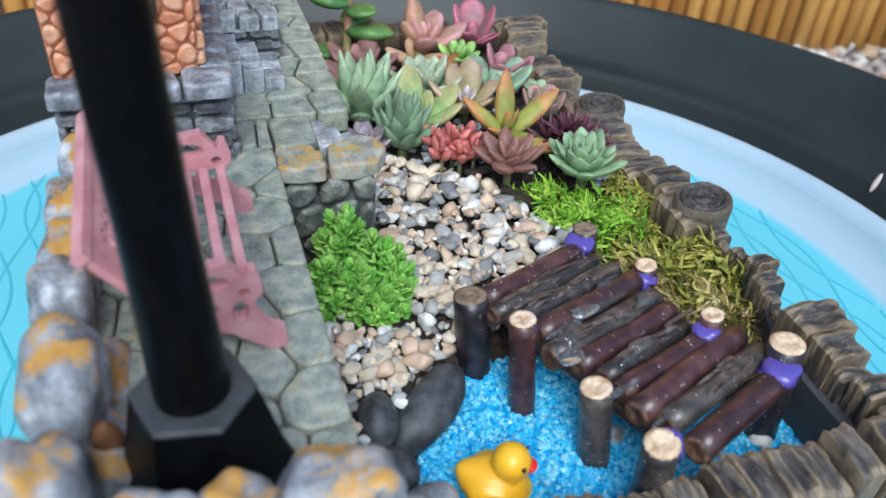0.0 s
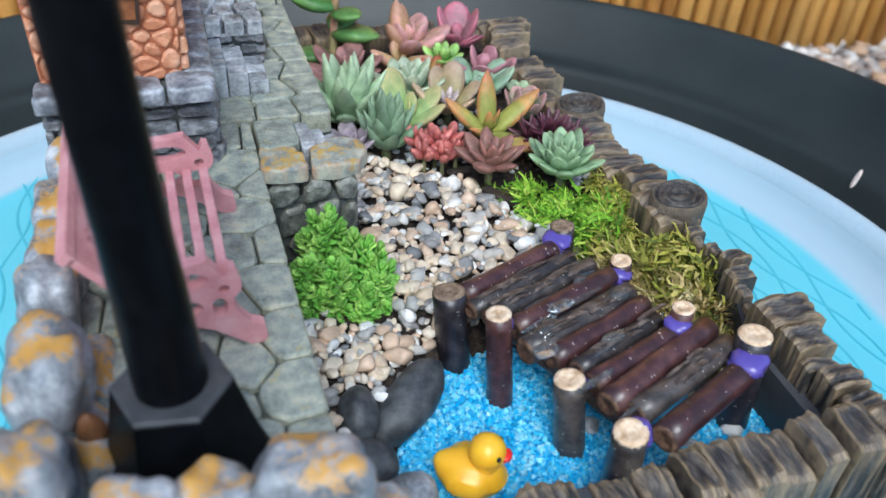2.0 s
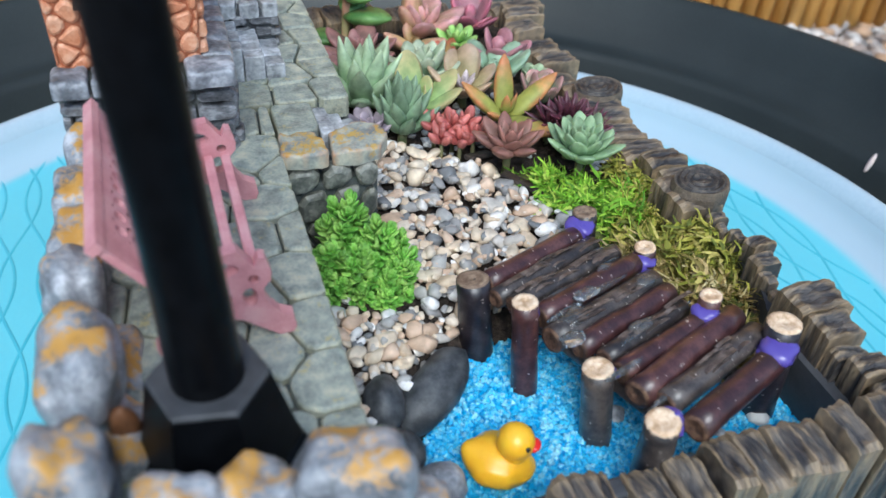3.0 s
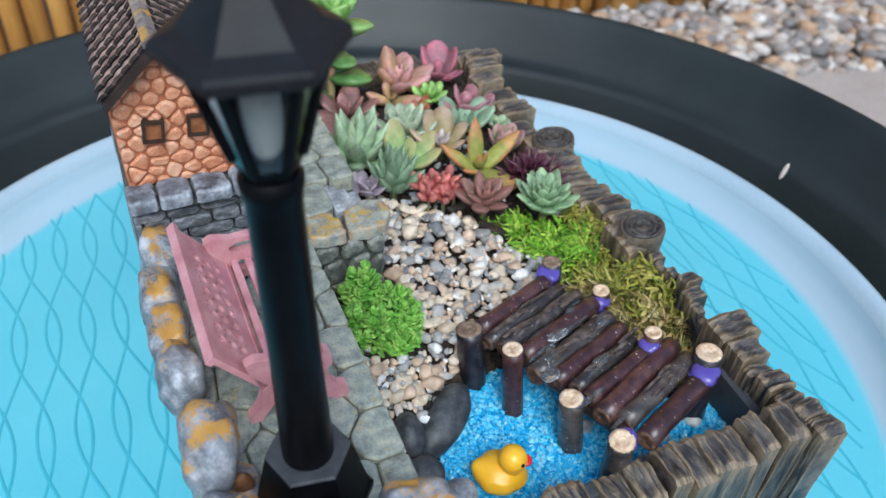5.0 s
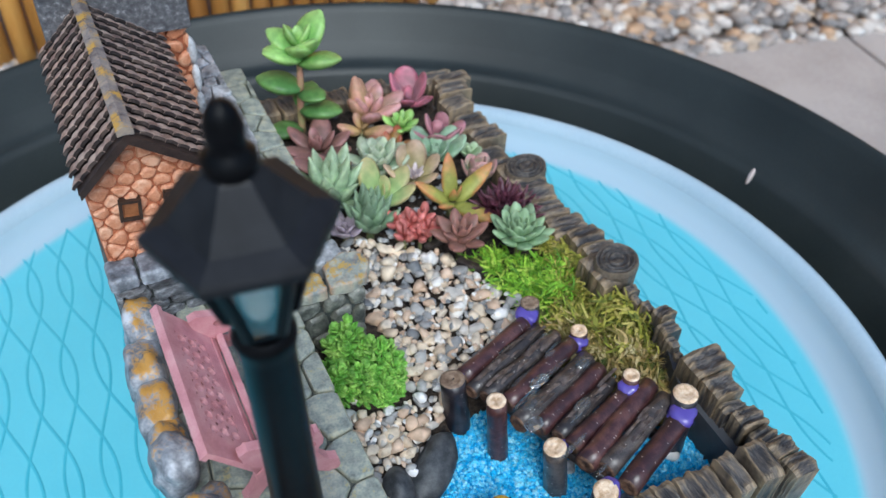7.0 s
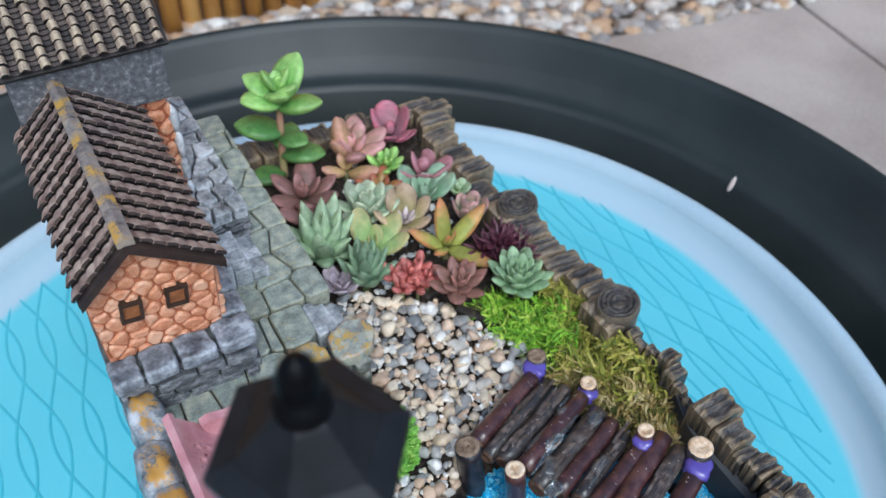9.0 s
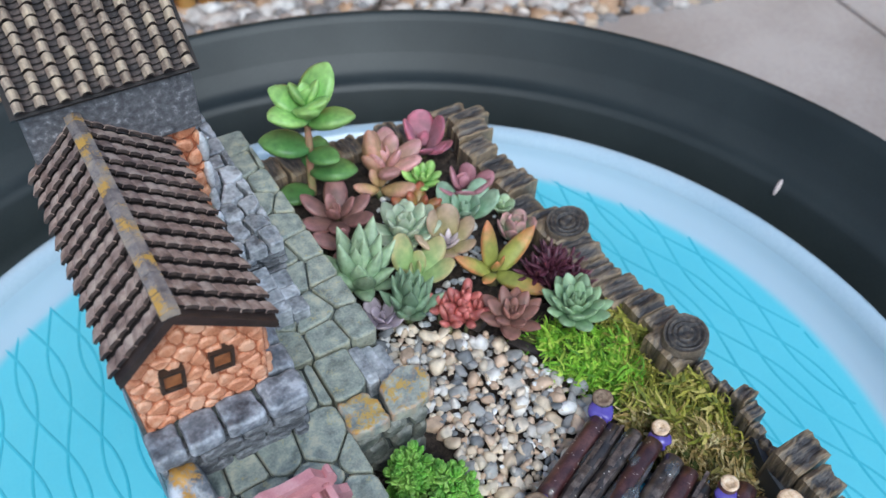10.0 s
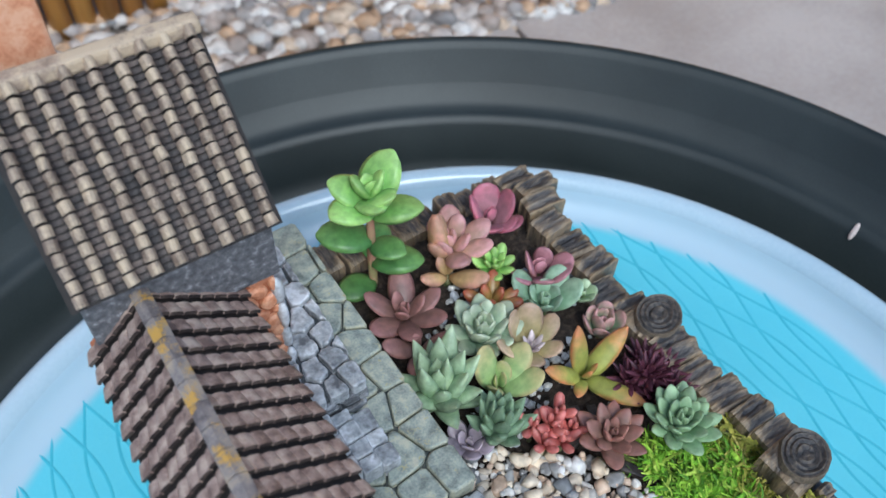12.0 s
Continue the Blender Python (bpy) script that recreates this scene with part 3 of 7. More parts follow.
def build_tub():
    bm = bmesh.new()
    prof = [(0.30, -0.388), (0.355, -0.05), (0.366, 0.01), (0.372, 0.016), (0.3735, 0.022), (0.372, 0.0265), (0.369, 0.028), (0.3655, 0.0265), (0.3625, 0.0215),
            (0.3495, 0.004), (0.3415, -0.0055), (0.3375, -0.0085), (0.333, -0.0098), (0.3295, -0.011), (0.3265, -0.0155), (0.317, -0.036), (0.312, -0.046), (0.304, -0.05), (0.2, -0.05), (0.0, -0.05)]
    tub = empty("tub")
    tub.matrix_basis = BASIN @ Matrix.Translation((-0.025, 0.0255, 0.0278)) @ Matrix.Scale(0.972, 4)
    tagged(tub, "wide black plastic planter tub with a rolled rim", "tub")
    lathe(bm, prof[:3], 160)
    part("outer_wall", bm, M_TUB, tub, "", True)
    bm = bmesh.new()
    lathe(bm, prof[2:10], 160)
    part("rolled_rim", bm, M_TUB, tub, "rounded black rim", True)
    bm = bmesh.new()
    lathe(bm, prof[9:], 160)
    bmesh.ops.remove_doubles(bm, verts=bm.verts, dist=1e-5)
    part("basin", bm, M_TUB, tub, "stepped black inner wall", True)
    bm = bmesh.new()
    bmesh.ops.create_icosphere(bm, subdivisions=2, radius=0.5)
    bmesh.ops.transform(bm, matrix=BASIN @ pose(0.2885, 0.0765, 0.0155, 0, -64, 10) @ Matrix.Diagonal((0.0125, 0.0034, 0.0014, 1)), verts=bm.verts)
    petal = part("fallen_petal", bm, plain("petal", (0.7, 0.6, 0.55), 0.6), smooth=True)
    tagged(petal, "small pale dry petal stuck on the black tub wall", "petal")
    # the dish
    bm = bmesh.new()
    prof = [(0.238, -0.034), (0.274, -0.012), (0.2785, -0.004), (0.2795, 0.0), (0.2787, 0.0028), (0.2765, 0.004), (0.273, 0.0036), (0.2695, 0.0008), (0.2668, -0.0045), (0.2645, -0.0095), (0.2608, -0.0142), (0.2565, -0.0175),
            (0.2535, -0.0195), (0.2505, -0.02)]
    lathe(bm, prof[:9], 160)
    slope = bmesh.new()
    lathe(slope, prof[8:], 160)
    glaze = fading_glaze()
    dish = empty("dish")
    dish.matrix_basis = BASIN @ Matrix.Translation((-0.02, 0.0165, 0.025)) @ Matrix.Diagonal((0.9625, 0.9625, 0.8, 1))
    tagged(dish, "round aqua blue dish with pale rim and wavy lines", "dish")
    part("rim", bm, M_WHITE, dish, "pale blue-white glazed rim", smooth=True)
    part("inner_slope", slope, glaze, dish, "glaze fading from white to aqua", smooth=True)
    bm = bmesh.new()
    bmesh.ops.create_circle(bm, cap_ends=True, segments=160, radius=0.2505)
    part("floor", bm, glaze, dish, "flat aqua blue floor", matrix=Matrix.Translation((0, 0, -0.02)))
    bm = bmesh.new()
    bmesh.ops.create_circle(bm, cap_ends=True, segments=96, radius=0.25)
    part("underside", bm, M_WHITE, dish, matrix=Matrix.Translation((0, 0, -0.034)))
    bm = bmesh.new()
    for i in range(-30, 31):
        x0 = i * 0.0087 - 0.0009
        last = None
        for k in range(-62, 63):
            y = k * 0.004
            a = 2 * math.pi * (y - 0.0865) / 0.147 + math.pi / 2 + (math.pi if i % 2 else 0)
            x = x0 + 0.0081 * math.sin(a)
            slope = Vector((0.0081 * 2 * math.pi / 0.147 * math.cos(a), 1)).normalized()
            if math.hypot(x, y) > 0.2495:
                last = None
                continue
            side = Vector((slope.y, -slope.x)) * 0.0008
            here = [bm.verts.new((x + side.x * f, y + side.y * f, dz)) for f, dz in ((-1, -0.0003), (0, 0.0003), (1, -0.0003))]
            if last:
                bm.faces.new((last[0], last[1], here[1], here[0]))
                bm.faces.new((last[1], last[2], here[2], here[1]))
            last = here
    part("wave_pattern", bm, M_GROOVE, dish, "darker blue crossing wave lines", smooth=True, matrix=Matrix.Translation((-0.0014, 0.012, -0.0197)))


# ---- the planter ----
POND = [(-0.05, -0.12), (-0.034, -0.088), (-0.026, -0.076), (-0.006, -0.0515), (0.012, -0.0425), (0.05, -0.0425), (0.09, -0.072), (0.1, -0.12)]


def pond_depth(x, y):
    d = 1.0
    for (x1, y1), (x2, y2) in zip(POND[1:-1], POND[2:]):
        a, b = Vector((x1, y1)), Vector((x2, y2))
        n = Vector((-(b - a).y, (b - a).x)).normalized()
        d = min(d, -(Vector((x, y)) - a).dot(n))
    return d


def soil_height(x, y):
    d = pond_depth(x, y)
    f = min(1, max(0, (d + 0.012) / 0.02))
    rise = 0.005 * max(0, min(1, (y - 0.02) / 0.1))
    return 0.067 + rise - 0.0145 * f * f * (3 - 2 * f) + 0.0012 * noise.noise(Vector((x * 120, y * 120, 3)))


def log_block(w, d, h, seed, taper=0.0):
    """A weathered piece of timber: w along the fence, d deep, h high, with grooves across its top and down its faces."""
    bm = bmesh.new()
    nx, ny, nz = 9, 14, 8
    tilt, slope = 0.12 * noise.noise(Vector((seed * 5.1, 0, 0))), 0.25 * noise.noise(Vector((0, seed * 3.3, 0)))

    def place(x, y, z):
        groove = 0.0012 * noise.noise(Vector((y * w * 430, seed * 2.1, z * h * 6))) + 0.0003 * noise.noise(Vector((y * w * 1500, seed * 4.1, z * h * 20)))
        chip = 0.0011 * noise.noise(Vector((x * d * 160 + seed, y * w * 220, z * h * 40))) + 0.0005 * noise.noise(Vector((x * d * 700 + seed, y * w * 900, z * h * 200)))
        px, py, pz = x * d, y * w, (z + 0.5) * h
        if abs(x) > 0.49:
            px += (0.55 * groove + 0.6 * chip) * (1 if x > 0 else -1)
        if abs(y) > 0.49:
            py -= 0.0005 * (1 if y > 0 else -1) + 0.0003 * chip / 0.0014
        if z > 0.49:
            round_off = 0.0011 * max(0, (abs(x) * 2 - 0.7) * 3.4) ** 2 + 0.0008 * max(0, (abs(y) * 2 - 0.72) * 3.6) ** 2
            pz += groove + chip + tilt * y * w + slope * x * d - round_off
        return (px, py, pz)

    def sheet(f, n, m):
        g = [[bm.verts.new(place(*f(i / n - 0.5, j / m - 0.5))) for i in range(n + 1)] for j in range(m + 1)]
        for j in range(m):
            for i in range(n):
                bm.faces.new((g[j][i], g[j][i + 1], g[j + 1][i + 1], g[j + 1][i]))

    sheet(lambda u, v: (u, v, 0.5), nx, ny)
    for sx in (-0.5, 0.5):
        sheet(lambda u, v, sx=sx: (sx, u, v), ny, nz)
        sheet(lambda u, v, sx=sx: (u, sx, v), nx, nz)
    bmesh.ops.remove_doubles(bm, verts=bm.verts, dist=1e-5)
    bmesh.ops.recalc_face_normals(bm, faces=bm.faces)
    return bm


def round_log(r, h, seed):
    """An upright log with growth rings on its cut top."""
    bm = bmesh.new()
    sides = 20
    prof = [(1.04, 0.0), (1.0, 0.6), (1.0, 0.9), (1.02, 0.97), (0.95, 1.0)]
    rings = []
    for f, z in prof + [(0.82, 0.994), (0.76, 1.003), (0.62, 0.995), (0.55, 1.003), (0.4, 0.996), (0.32, 1.004), (0.15, 0.997)]:
        rings.append([bm.verts.new((f * r * math.cos(a) * (1 + 0.05 * noise.noise(Vector((math.cos(a) * 2, math.sin(a) * 2, seed)))),
                                    f * r * math.sin(a) * (1 + 0.05 * noise.noise(Vector((math.sin(a) * 2, math.cos(a) * 2, seed)))),
                                    z * h + (0.0008 * noise.noise(Vector((f * 4, a, seed))) if z > 0.9 else 0))) for a in [2 * math.pi * k / sides for k in range(sides)]])
    for a, b in zip(rings, rings[1:]):
        for k in range(sides):
            bm.faces.new((a[k], a[(k + 1) % sides], b[(k + 1) % sides], b[k]))
    bm.faces.new(rings[-1])
    return bm


def build_planter():
    planter = empty("garden_planter", (0, 0, -0.004))
    tagged(planter, "moulded resin miniature garden with cottage, path and log edging", "planter")
    keep = Matrix.Translation((0, 0, 0.004))
    rng = random.Random(11)

    def add(name, bm, material, parent=planter, label="", smooth=False, m=None):
        base = keep if parent is planter else Matrix.Identity(4)
        return part(name, bm, material, parent, label, smooth, base @ m if m is not None else base)

    # body: solid up to the soil, terrace on the cottage side
    bm = bmesh.new()
    box(bm, (-0.112, -0.137, -0.004), (0.104, 0.172, 0.046), 0.004)
    add("body", bm, M_DARKSTONE)
    bm = bmesh.new()
    box(bm, (-0.1115, 0.0425, 0.04), (-0.0205, 0.1815, 0.1028), 0.002)
    box(bm, (-0.1115, -0.1365, 0.04), (-0.0505, 0.0422, 0.1028), 0.002)
    box(bm, (-0.051, 0.0062, 0.04), (-0.0165, 0.0422, 0.0935), 0.002)
    terrace = add("terrace", bm, M_JOINT, label="grey stone terrace")
    lining = bmesh.new()
    # the inner wall bends inwards beside the bridge
    strip = [(0.0955, 0.0095), (0.1, -0.02), (0.1005, -0.05), (0.098, -0.063), (0.0925, -0.075), (0.0902, -0.085), (0.0895, -0.1185)]
    for (xa, ya), (xb, yb) in zip(strip, strip[1:]):
        hi, hj = 0.0738, 0.0738
        near, far = [[lining.verts.new(p) for p in ((x, y, 0.03), (x, y, h), (x + 0.006, y, h), (x + 0.006, y, 0.03))] for x, y, h in ((xa, ya, hi), (xb, yb, hj))]
        for i in range(4):
            lining.faces.new((near[i - 1], near[i], far[i], far[i - 1]))
    bmesh.ops.remove_doubles(lining, verts=lining.verts, dist=1e-6)
    bmesh.ops.recalc_face_normals(lining, faces=lining.faces)
    box(lining, (0.0905, 0.0102, 0.03), (0.096, 0.06, 0.072), 0.001)
    box(lining, (0.086, 0.0602, 0.03), (0.0915, 0.168, 0.072), 0.001)
    box(lining, (-0.045, -0.1225, 0.03), (0.0876, -0.1165, 0.0745), 0.001)
    box(lining, (-0.0165, 0.163, 0.03), (0.0858, 0.168, 0.072), 0.001)
    add("lining", lining, M_INNER, label="smooth dark grey inner wall")
    # flagstones
    path = add("path", bmesh.new(), M_FLAG, label="grey-green flagstone path with yellowed edges")
    paved(path, "flagstone", [(-0.112, 0.0408), (-0.0183, 0.0408), (-0.0183, 0.1825), (-0.112, 0.1825)],
          jitter_seeds(-0.062, -0.0185, 0.0408, 0.1825, 0.0145, 0.015, 0.36, rng), 0.0007, 0.097, 0.1055, 0.0008, M_FLAG)
    paved(path, "flagstone", [(-0.112, -0.1365), (-0.0485, -0.1365), (-0.0485, 0.0402), (-0.112, 0.0402)],
          jitter_seeds(-0.112, -0.0485, -0.1365, 0.0402, 0.0165, 0.0175, 0.32, rng), 0.0007, 0.097, 0.1055, 0.0008, M_FLAG)
    for loop in (((-0.0478, 0.0195), (-0.0385, 0.0192), (-0.0335, 0.0225), (-0.0335, 0.0402), (-0.0478, 0.0402)),):
        add("flagstone", slab([Vector(v) for v in loop], 0.09, 0.1054, 0.0008, None, 0.0004, 77), M_FLAG, path)
    # retaining wall with capping stones and three small steps
    wall = add("retaining_wall", bmesh.new(), M_GREY, label="rough grey stone retaining wall with ochre capping stones")
    m_front = Matrix(((1, 0, 0, 0), (0, 0, -1, 0.0062), (0, 1, 0, 0), (0, 0, 0, 1)))
    paved(wall, "stone", [(-0.049, 0.064), (-0.0165, 0.064), (-0.0165, 0.1005), (-0.049, 0.1005)],
          jitter_seeds(-0.049, -0.0165, 0.064, 0.1005, 0.0125, 0.012, 0.25, rng), 0.0014, -0.002, 0.003, 0.0016, M_WALL, m_front, 0.0008)
    for k, (loop, z1) in enumerate(((((-0.0495, 0.0045), (-0.043, 0.0022), (-0.0345, 0.0025), (-0.0337, 0.0115), (-0.037, 0.018), (-0.0485, 0.0185)), 0.1066),
                                    (((-0.0332, 0.0045), (-0.0245, 0.0035), (-0.0165, 0.0048), (-0.0122, 0.0125), (-0.0125, 0.0195), (-0.0205, 0.0215), (-0.031, 0.0185)), 0.1054))):
        add("cap_stone", pillow([Vector(q) for q in loop], z1 - 0.0055, z1, 0.0013, 0.001, k), M_CAP, wall, "", True)
    for k in range(3):
        loop = [Vector(q) for q in ((-0.0331 + k * 0.0052, 0.0215), (-0.0281 + k * 0.0052, 0.0215), (-0.0281 + k * 0.005, 0.0402), (-0.0331 + k * 0.0052, 0.0402))]
        add("step", pillow(loop, 0.088, 0.1028 - k * 0.003, 0.0008, 0.0003, k), M_PALE, wall, "", True)
    m_side = Matrix(((0, 0, 1, -0.0505), (1, 0, 0, 0), (0, 1, 0, 0), (0, 0, 0, 1)))
    paved(wall, "stone", [(-0.119, 0.064), (0.003, 0.064), (0.003, 0.0965), (-0.119, 0.0965)],
          jitter_seeds(-0.119, 0.003, 0.064, 0.0965, 0.018, 0.015, 0.25, rng), 0.0014, -0.002, 0.0025, 0.0014, M_WALL, m_side, 0.0006)
    m_side2 = Matrix(((0, 0, 1, -0.0205), (1, 0, 0, 0), (0, 1, 0, 0), (0, 0, 0, 1)))
    paved(wall, "stone", [(0.042, 0.064), (0.181, 0.064), (0.181, 0.0965), (0.042, 0.0965)],
          jitter_seeds(0.042, 0.181, 0.064, 0.0965, 0.018, 0.015, 0.25, rng), 0.0014, -0.002, 0.0025, 0.0014, M_WALL, m_side2, 0.0006)
    # boulders of the parapet, cottage side and front
    for k, (x, y, z, sx, sy, sz) in enumerate((
            (-0.106, 0.008, 0.1105, 0.014, 0.022, 0.025), (-0.109, -0.0125, 0.109, 0.014, 0.0215, 0.024), (-0.109, -0.0315, 0.109, 0.014, 0.0195, 0.023),
            (-0.108, -0.0415, 0.108, 0.0135, 0.0135, 0.02), (-0.1085, -0.0585, 0.1165, 0.0145, 0.017, 0.0245), (-0.1055, -0.0905, 0.1235, 0.0168, 0.0215, 0.0225),
            (-0.109, -0.1155, 0.112, 0.017, 0.0215, 0.026), (-0.0885, -0.131, 0.1205, 0.015, 0.0125, 0.025), (-0.0748, -0.1308, 0.1165, 0.015, 0.0125, 0.0245),
            (-0.0575, -0.1312, 0.1195, 0.0215, 0.0145, 0.027), (-0.1, -0.0745, 0.103, 0.012, 0.02, 0.018), (-0.0985, -0.098, 0.104, 0.012, 0.02, 0.02),
            (-0.1065, -0.002, 0.102, 0.011, 0.016, 0.016), (-0.1055, -0.1265, 0.132, 0.0145, 0.0148, 0.025), (-0.0435, -0.1335, 0.104, 0.013, 0.016, 0.021), (-0.07, -0.1355, 0.102, 0.066, 0.012, 0.022))):
        bm = bmesh.new()
        stone(bm, (x, y, z - 0.002), (sx * 0.98, sy * 1.1, sz * 0.94), k + 3, 4, 0.26, rng.uniform(-0.2, 0.2), 0.62)
        add("boulder", bm, M_BOULDER, smooth=True)
    for k in range(26):
        # lower courses of the outer wall
        side = k < 17
        u = -0.12 + k * 0.018
        for j in range(3):
            bm = bmesh.new()
            if side:
                stone(bm, (-0.1075, u + 0.006 * (j % 2), 0.0 + j * 0.034), (0.012, 0.02, 0.034), k * 3 + j, 3, 0.22, 0, 0.6)
            else:
                stone(bm, (-0.108 + (k - 17) * 0.0085 + 0.004 * (j % 2), -0.137, j * 0.034), (0.012, 0.012, 0.034), k * 3 + j, 2, 0.25)
            add("wall_stone", bm, M_GREY, smooth=True)
    # timber edging: end y, width, outer face and top of each block beside the bridge
    k = 0
    for y, w, outer, top in ((-0.0255, 0.006, 0.108, 0.0785), (-0.0315, 0.0065, 0.1045, 0.077), (-0.038, 0.0062, 0.1055, 0.0795), (-0.0442, 0.0075, 0.1095, 0.0805), (-0.0517, 0.0068, 0.1105, 0.079), (-0.0585, 0.006, 0.1065, 0.0765),
                             (-0.0645, 0.0078, 0.104, 0.0745), (-0.0728, 0.0135, 0.1125, 0.0835), (-0.0865, 0.0118, 0.1065, 0.0845), (-0.0983, 0.006, 0.1045, 0.081), (-0.1043, 0.0095, 0.106, 0.0835),
                             (-0.1138, 0.0072, 0.105, 0.0825), (-0.121, 0.0085, 0.107, 0.086), (-0.1295, 0.0095, 0.106, 0.086)):
        d = outer - 0.0015 - (0.0995 if y > -0.066 else 0.0915 if y > -0.1 else 0.0935) + rng.uniform(-0.001, 0.001)
        add("log", log_block(w * 1.03, d, top + 0.0065, k), M_LOG, m=pose(outer - 0.0015 - d / 2, y - w / 2, -0.004, 0, rng.uniform(-1.5, 1.5), rng.uniform(-5, 5)))
        k += 1
    y = 0.176
    while y > -0.004:
        w = min(rng.uniform(0.0085, 0.0165), y + 0.0065)
        if abs(y - w / 2 - 0.0665) < 0.0095:
            y -= 0.004
            continue
        top = 0.0775 + rng.uniform(-0.004, 0.005) + (0.005 if y > 0.12 else 0)
        line = 0.0955 + 0.0065 * max(0, min(1, (0.065 - y) / 0.06))
        m = pose(line + rng.uniform(-0.003, 0.003), y - w / 2, -0.004, 0, rng.uniform(-2, 2), rng.uniform(-7, 7))
        add("log", log_block(w * 1.04, rng.uniform(0.0165, 0.022), top + 0.004, k), M_LOG, m=m)
        y -= w
        k += 1
    x = 0.093
    while x > -0.036:
        w = rng.uniform(0.0068, 0.0125)
        top = 0.0785 + rng.uniform(-0.004, 0.005) + (0.0045 if x > 0.06 else 0) - (0.008 if x < 0.0 else 0)
        m = pose(x - w / 2, -0.1253 + rng.uniform(-0.0015, 0.0015), -0.004, rng.uniform(-2, 2), 0, 90 + rng.uniform(-6, 6))
        add("log", log_block(w * 1.04, rng.uniform(0.0155, 0.019), top + 0.004, k), M_LOG, m=m)
        x -= w
        k += 1
    x = 0.0925
    while x > -0.012:
        w = rng.uniform(0.009, 0.0155)
        top = 0.0775 + rng.uniform(-0.003, 0.006)
        m = pose(x - w / 2, 0.1735 + rng.uniform(-0.002, 0.002), -0.004, 0, 0, 90 + rng.uniform(-9, 9))
        add("log", log_block(w * 1.04, rng.uniform(0.014, 0.018), top + 0.004, k), M_LOG, m=m)
        x -= w
        k += 1
    for (cx, cy, top, r) in ((0.1015, -0.0145, 0.087, 0.0108), (0.1, 0.0665, 0.0845, 0.0112)):
        add("log", log_block(0.021, 0.0185, top + 0.0005, k + 9), M_LOG, m=pose(cx - 0.0045, cy, -0.004, 0, 0, 4))
        add("round_log", round_log(r, top + 0.004, k), M_LOGEND, m=pose(cx, cy, -0.004, 0, 0, 20) @ Matrix.Diagonal((1.1, 0.92, 1, 1)))
        k += 1
    build_cottage(planter, add, rng)


def tile_mesh(w, length, thick, arch, tongue=0.125):
    """A small roof tile: w wide, rounded lower end, slightly arched; lies along +y from its upper end."""
    bm = bmesh.new()
    xs = [-0.5, -0.25, 0, 0.25, 0.5]
    lower, upper = [], []
    for yy in (0, 0.7, 1.0):
        lo, hi = [], []
        for x in xs:
            bend = arch * (1 - (2 * x) ** 2)
            yv = yy * length - (tongue * length * (2 * x) ** 2 if yy == 1.0 else 0)
            hi.append(bm.verts.new((x * w, yv, thick + bend)))
            lo.append(bm.verts.new((x * w, yv, bend - thick * 0.2)))
        lower.append(lo)
        upper.append(hi)
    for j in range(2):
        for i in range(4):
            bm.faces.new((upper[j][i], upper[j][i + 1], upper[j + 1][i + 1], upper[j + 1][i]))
    # lower end takes the second material, which carries painted shade
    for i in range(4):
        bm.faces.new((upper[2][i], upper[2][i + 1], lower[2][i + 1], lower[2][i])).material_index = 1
    for j in range(2):
        bm.faces.new((lower[j][0], upper[j][0], upper[j + 1][0], lower[j + 1][0]))
        bm.faces.new((upper[j][4], lower[j][4], lower[j + 1][4], upper[j + 1][4]))
    return bm


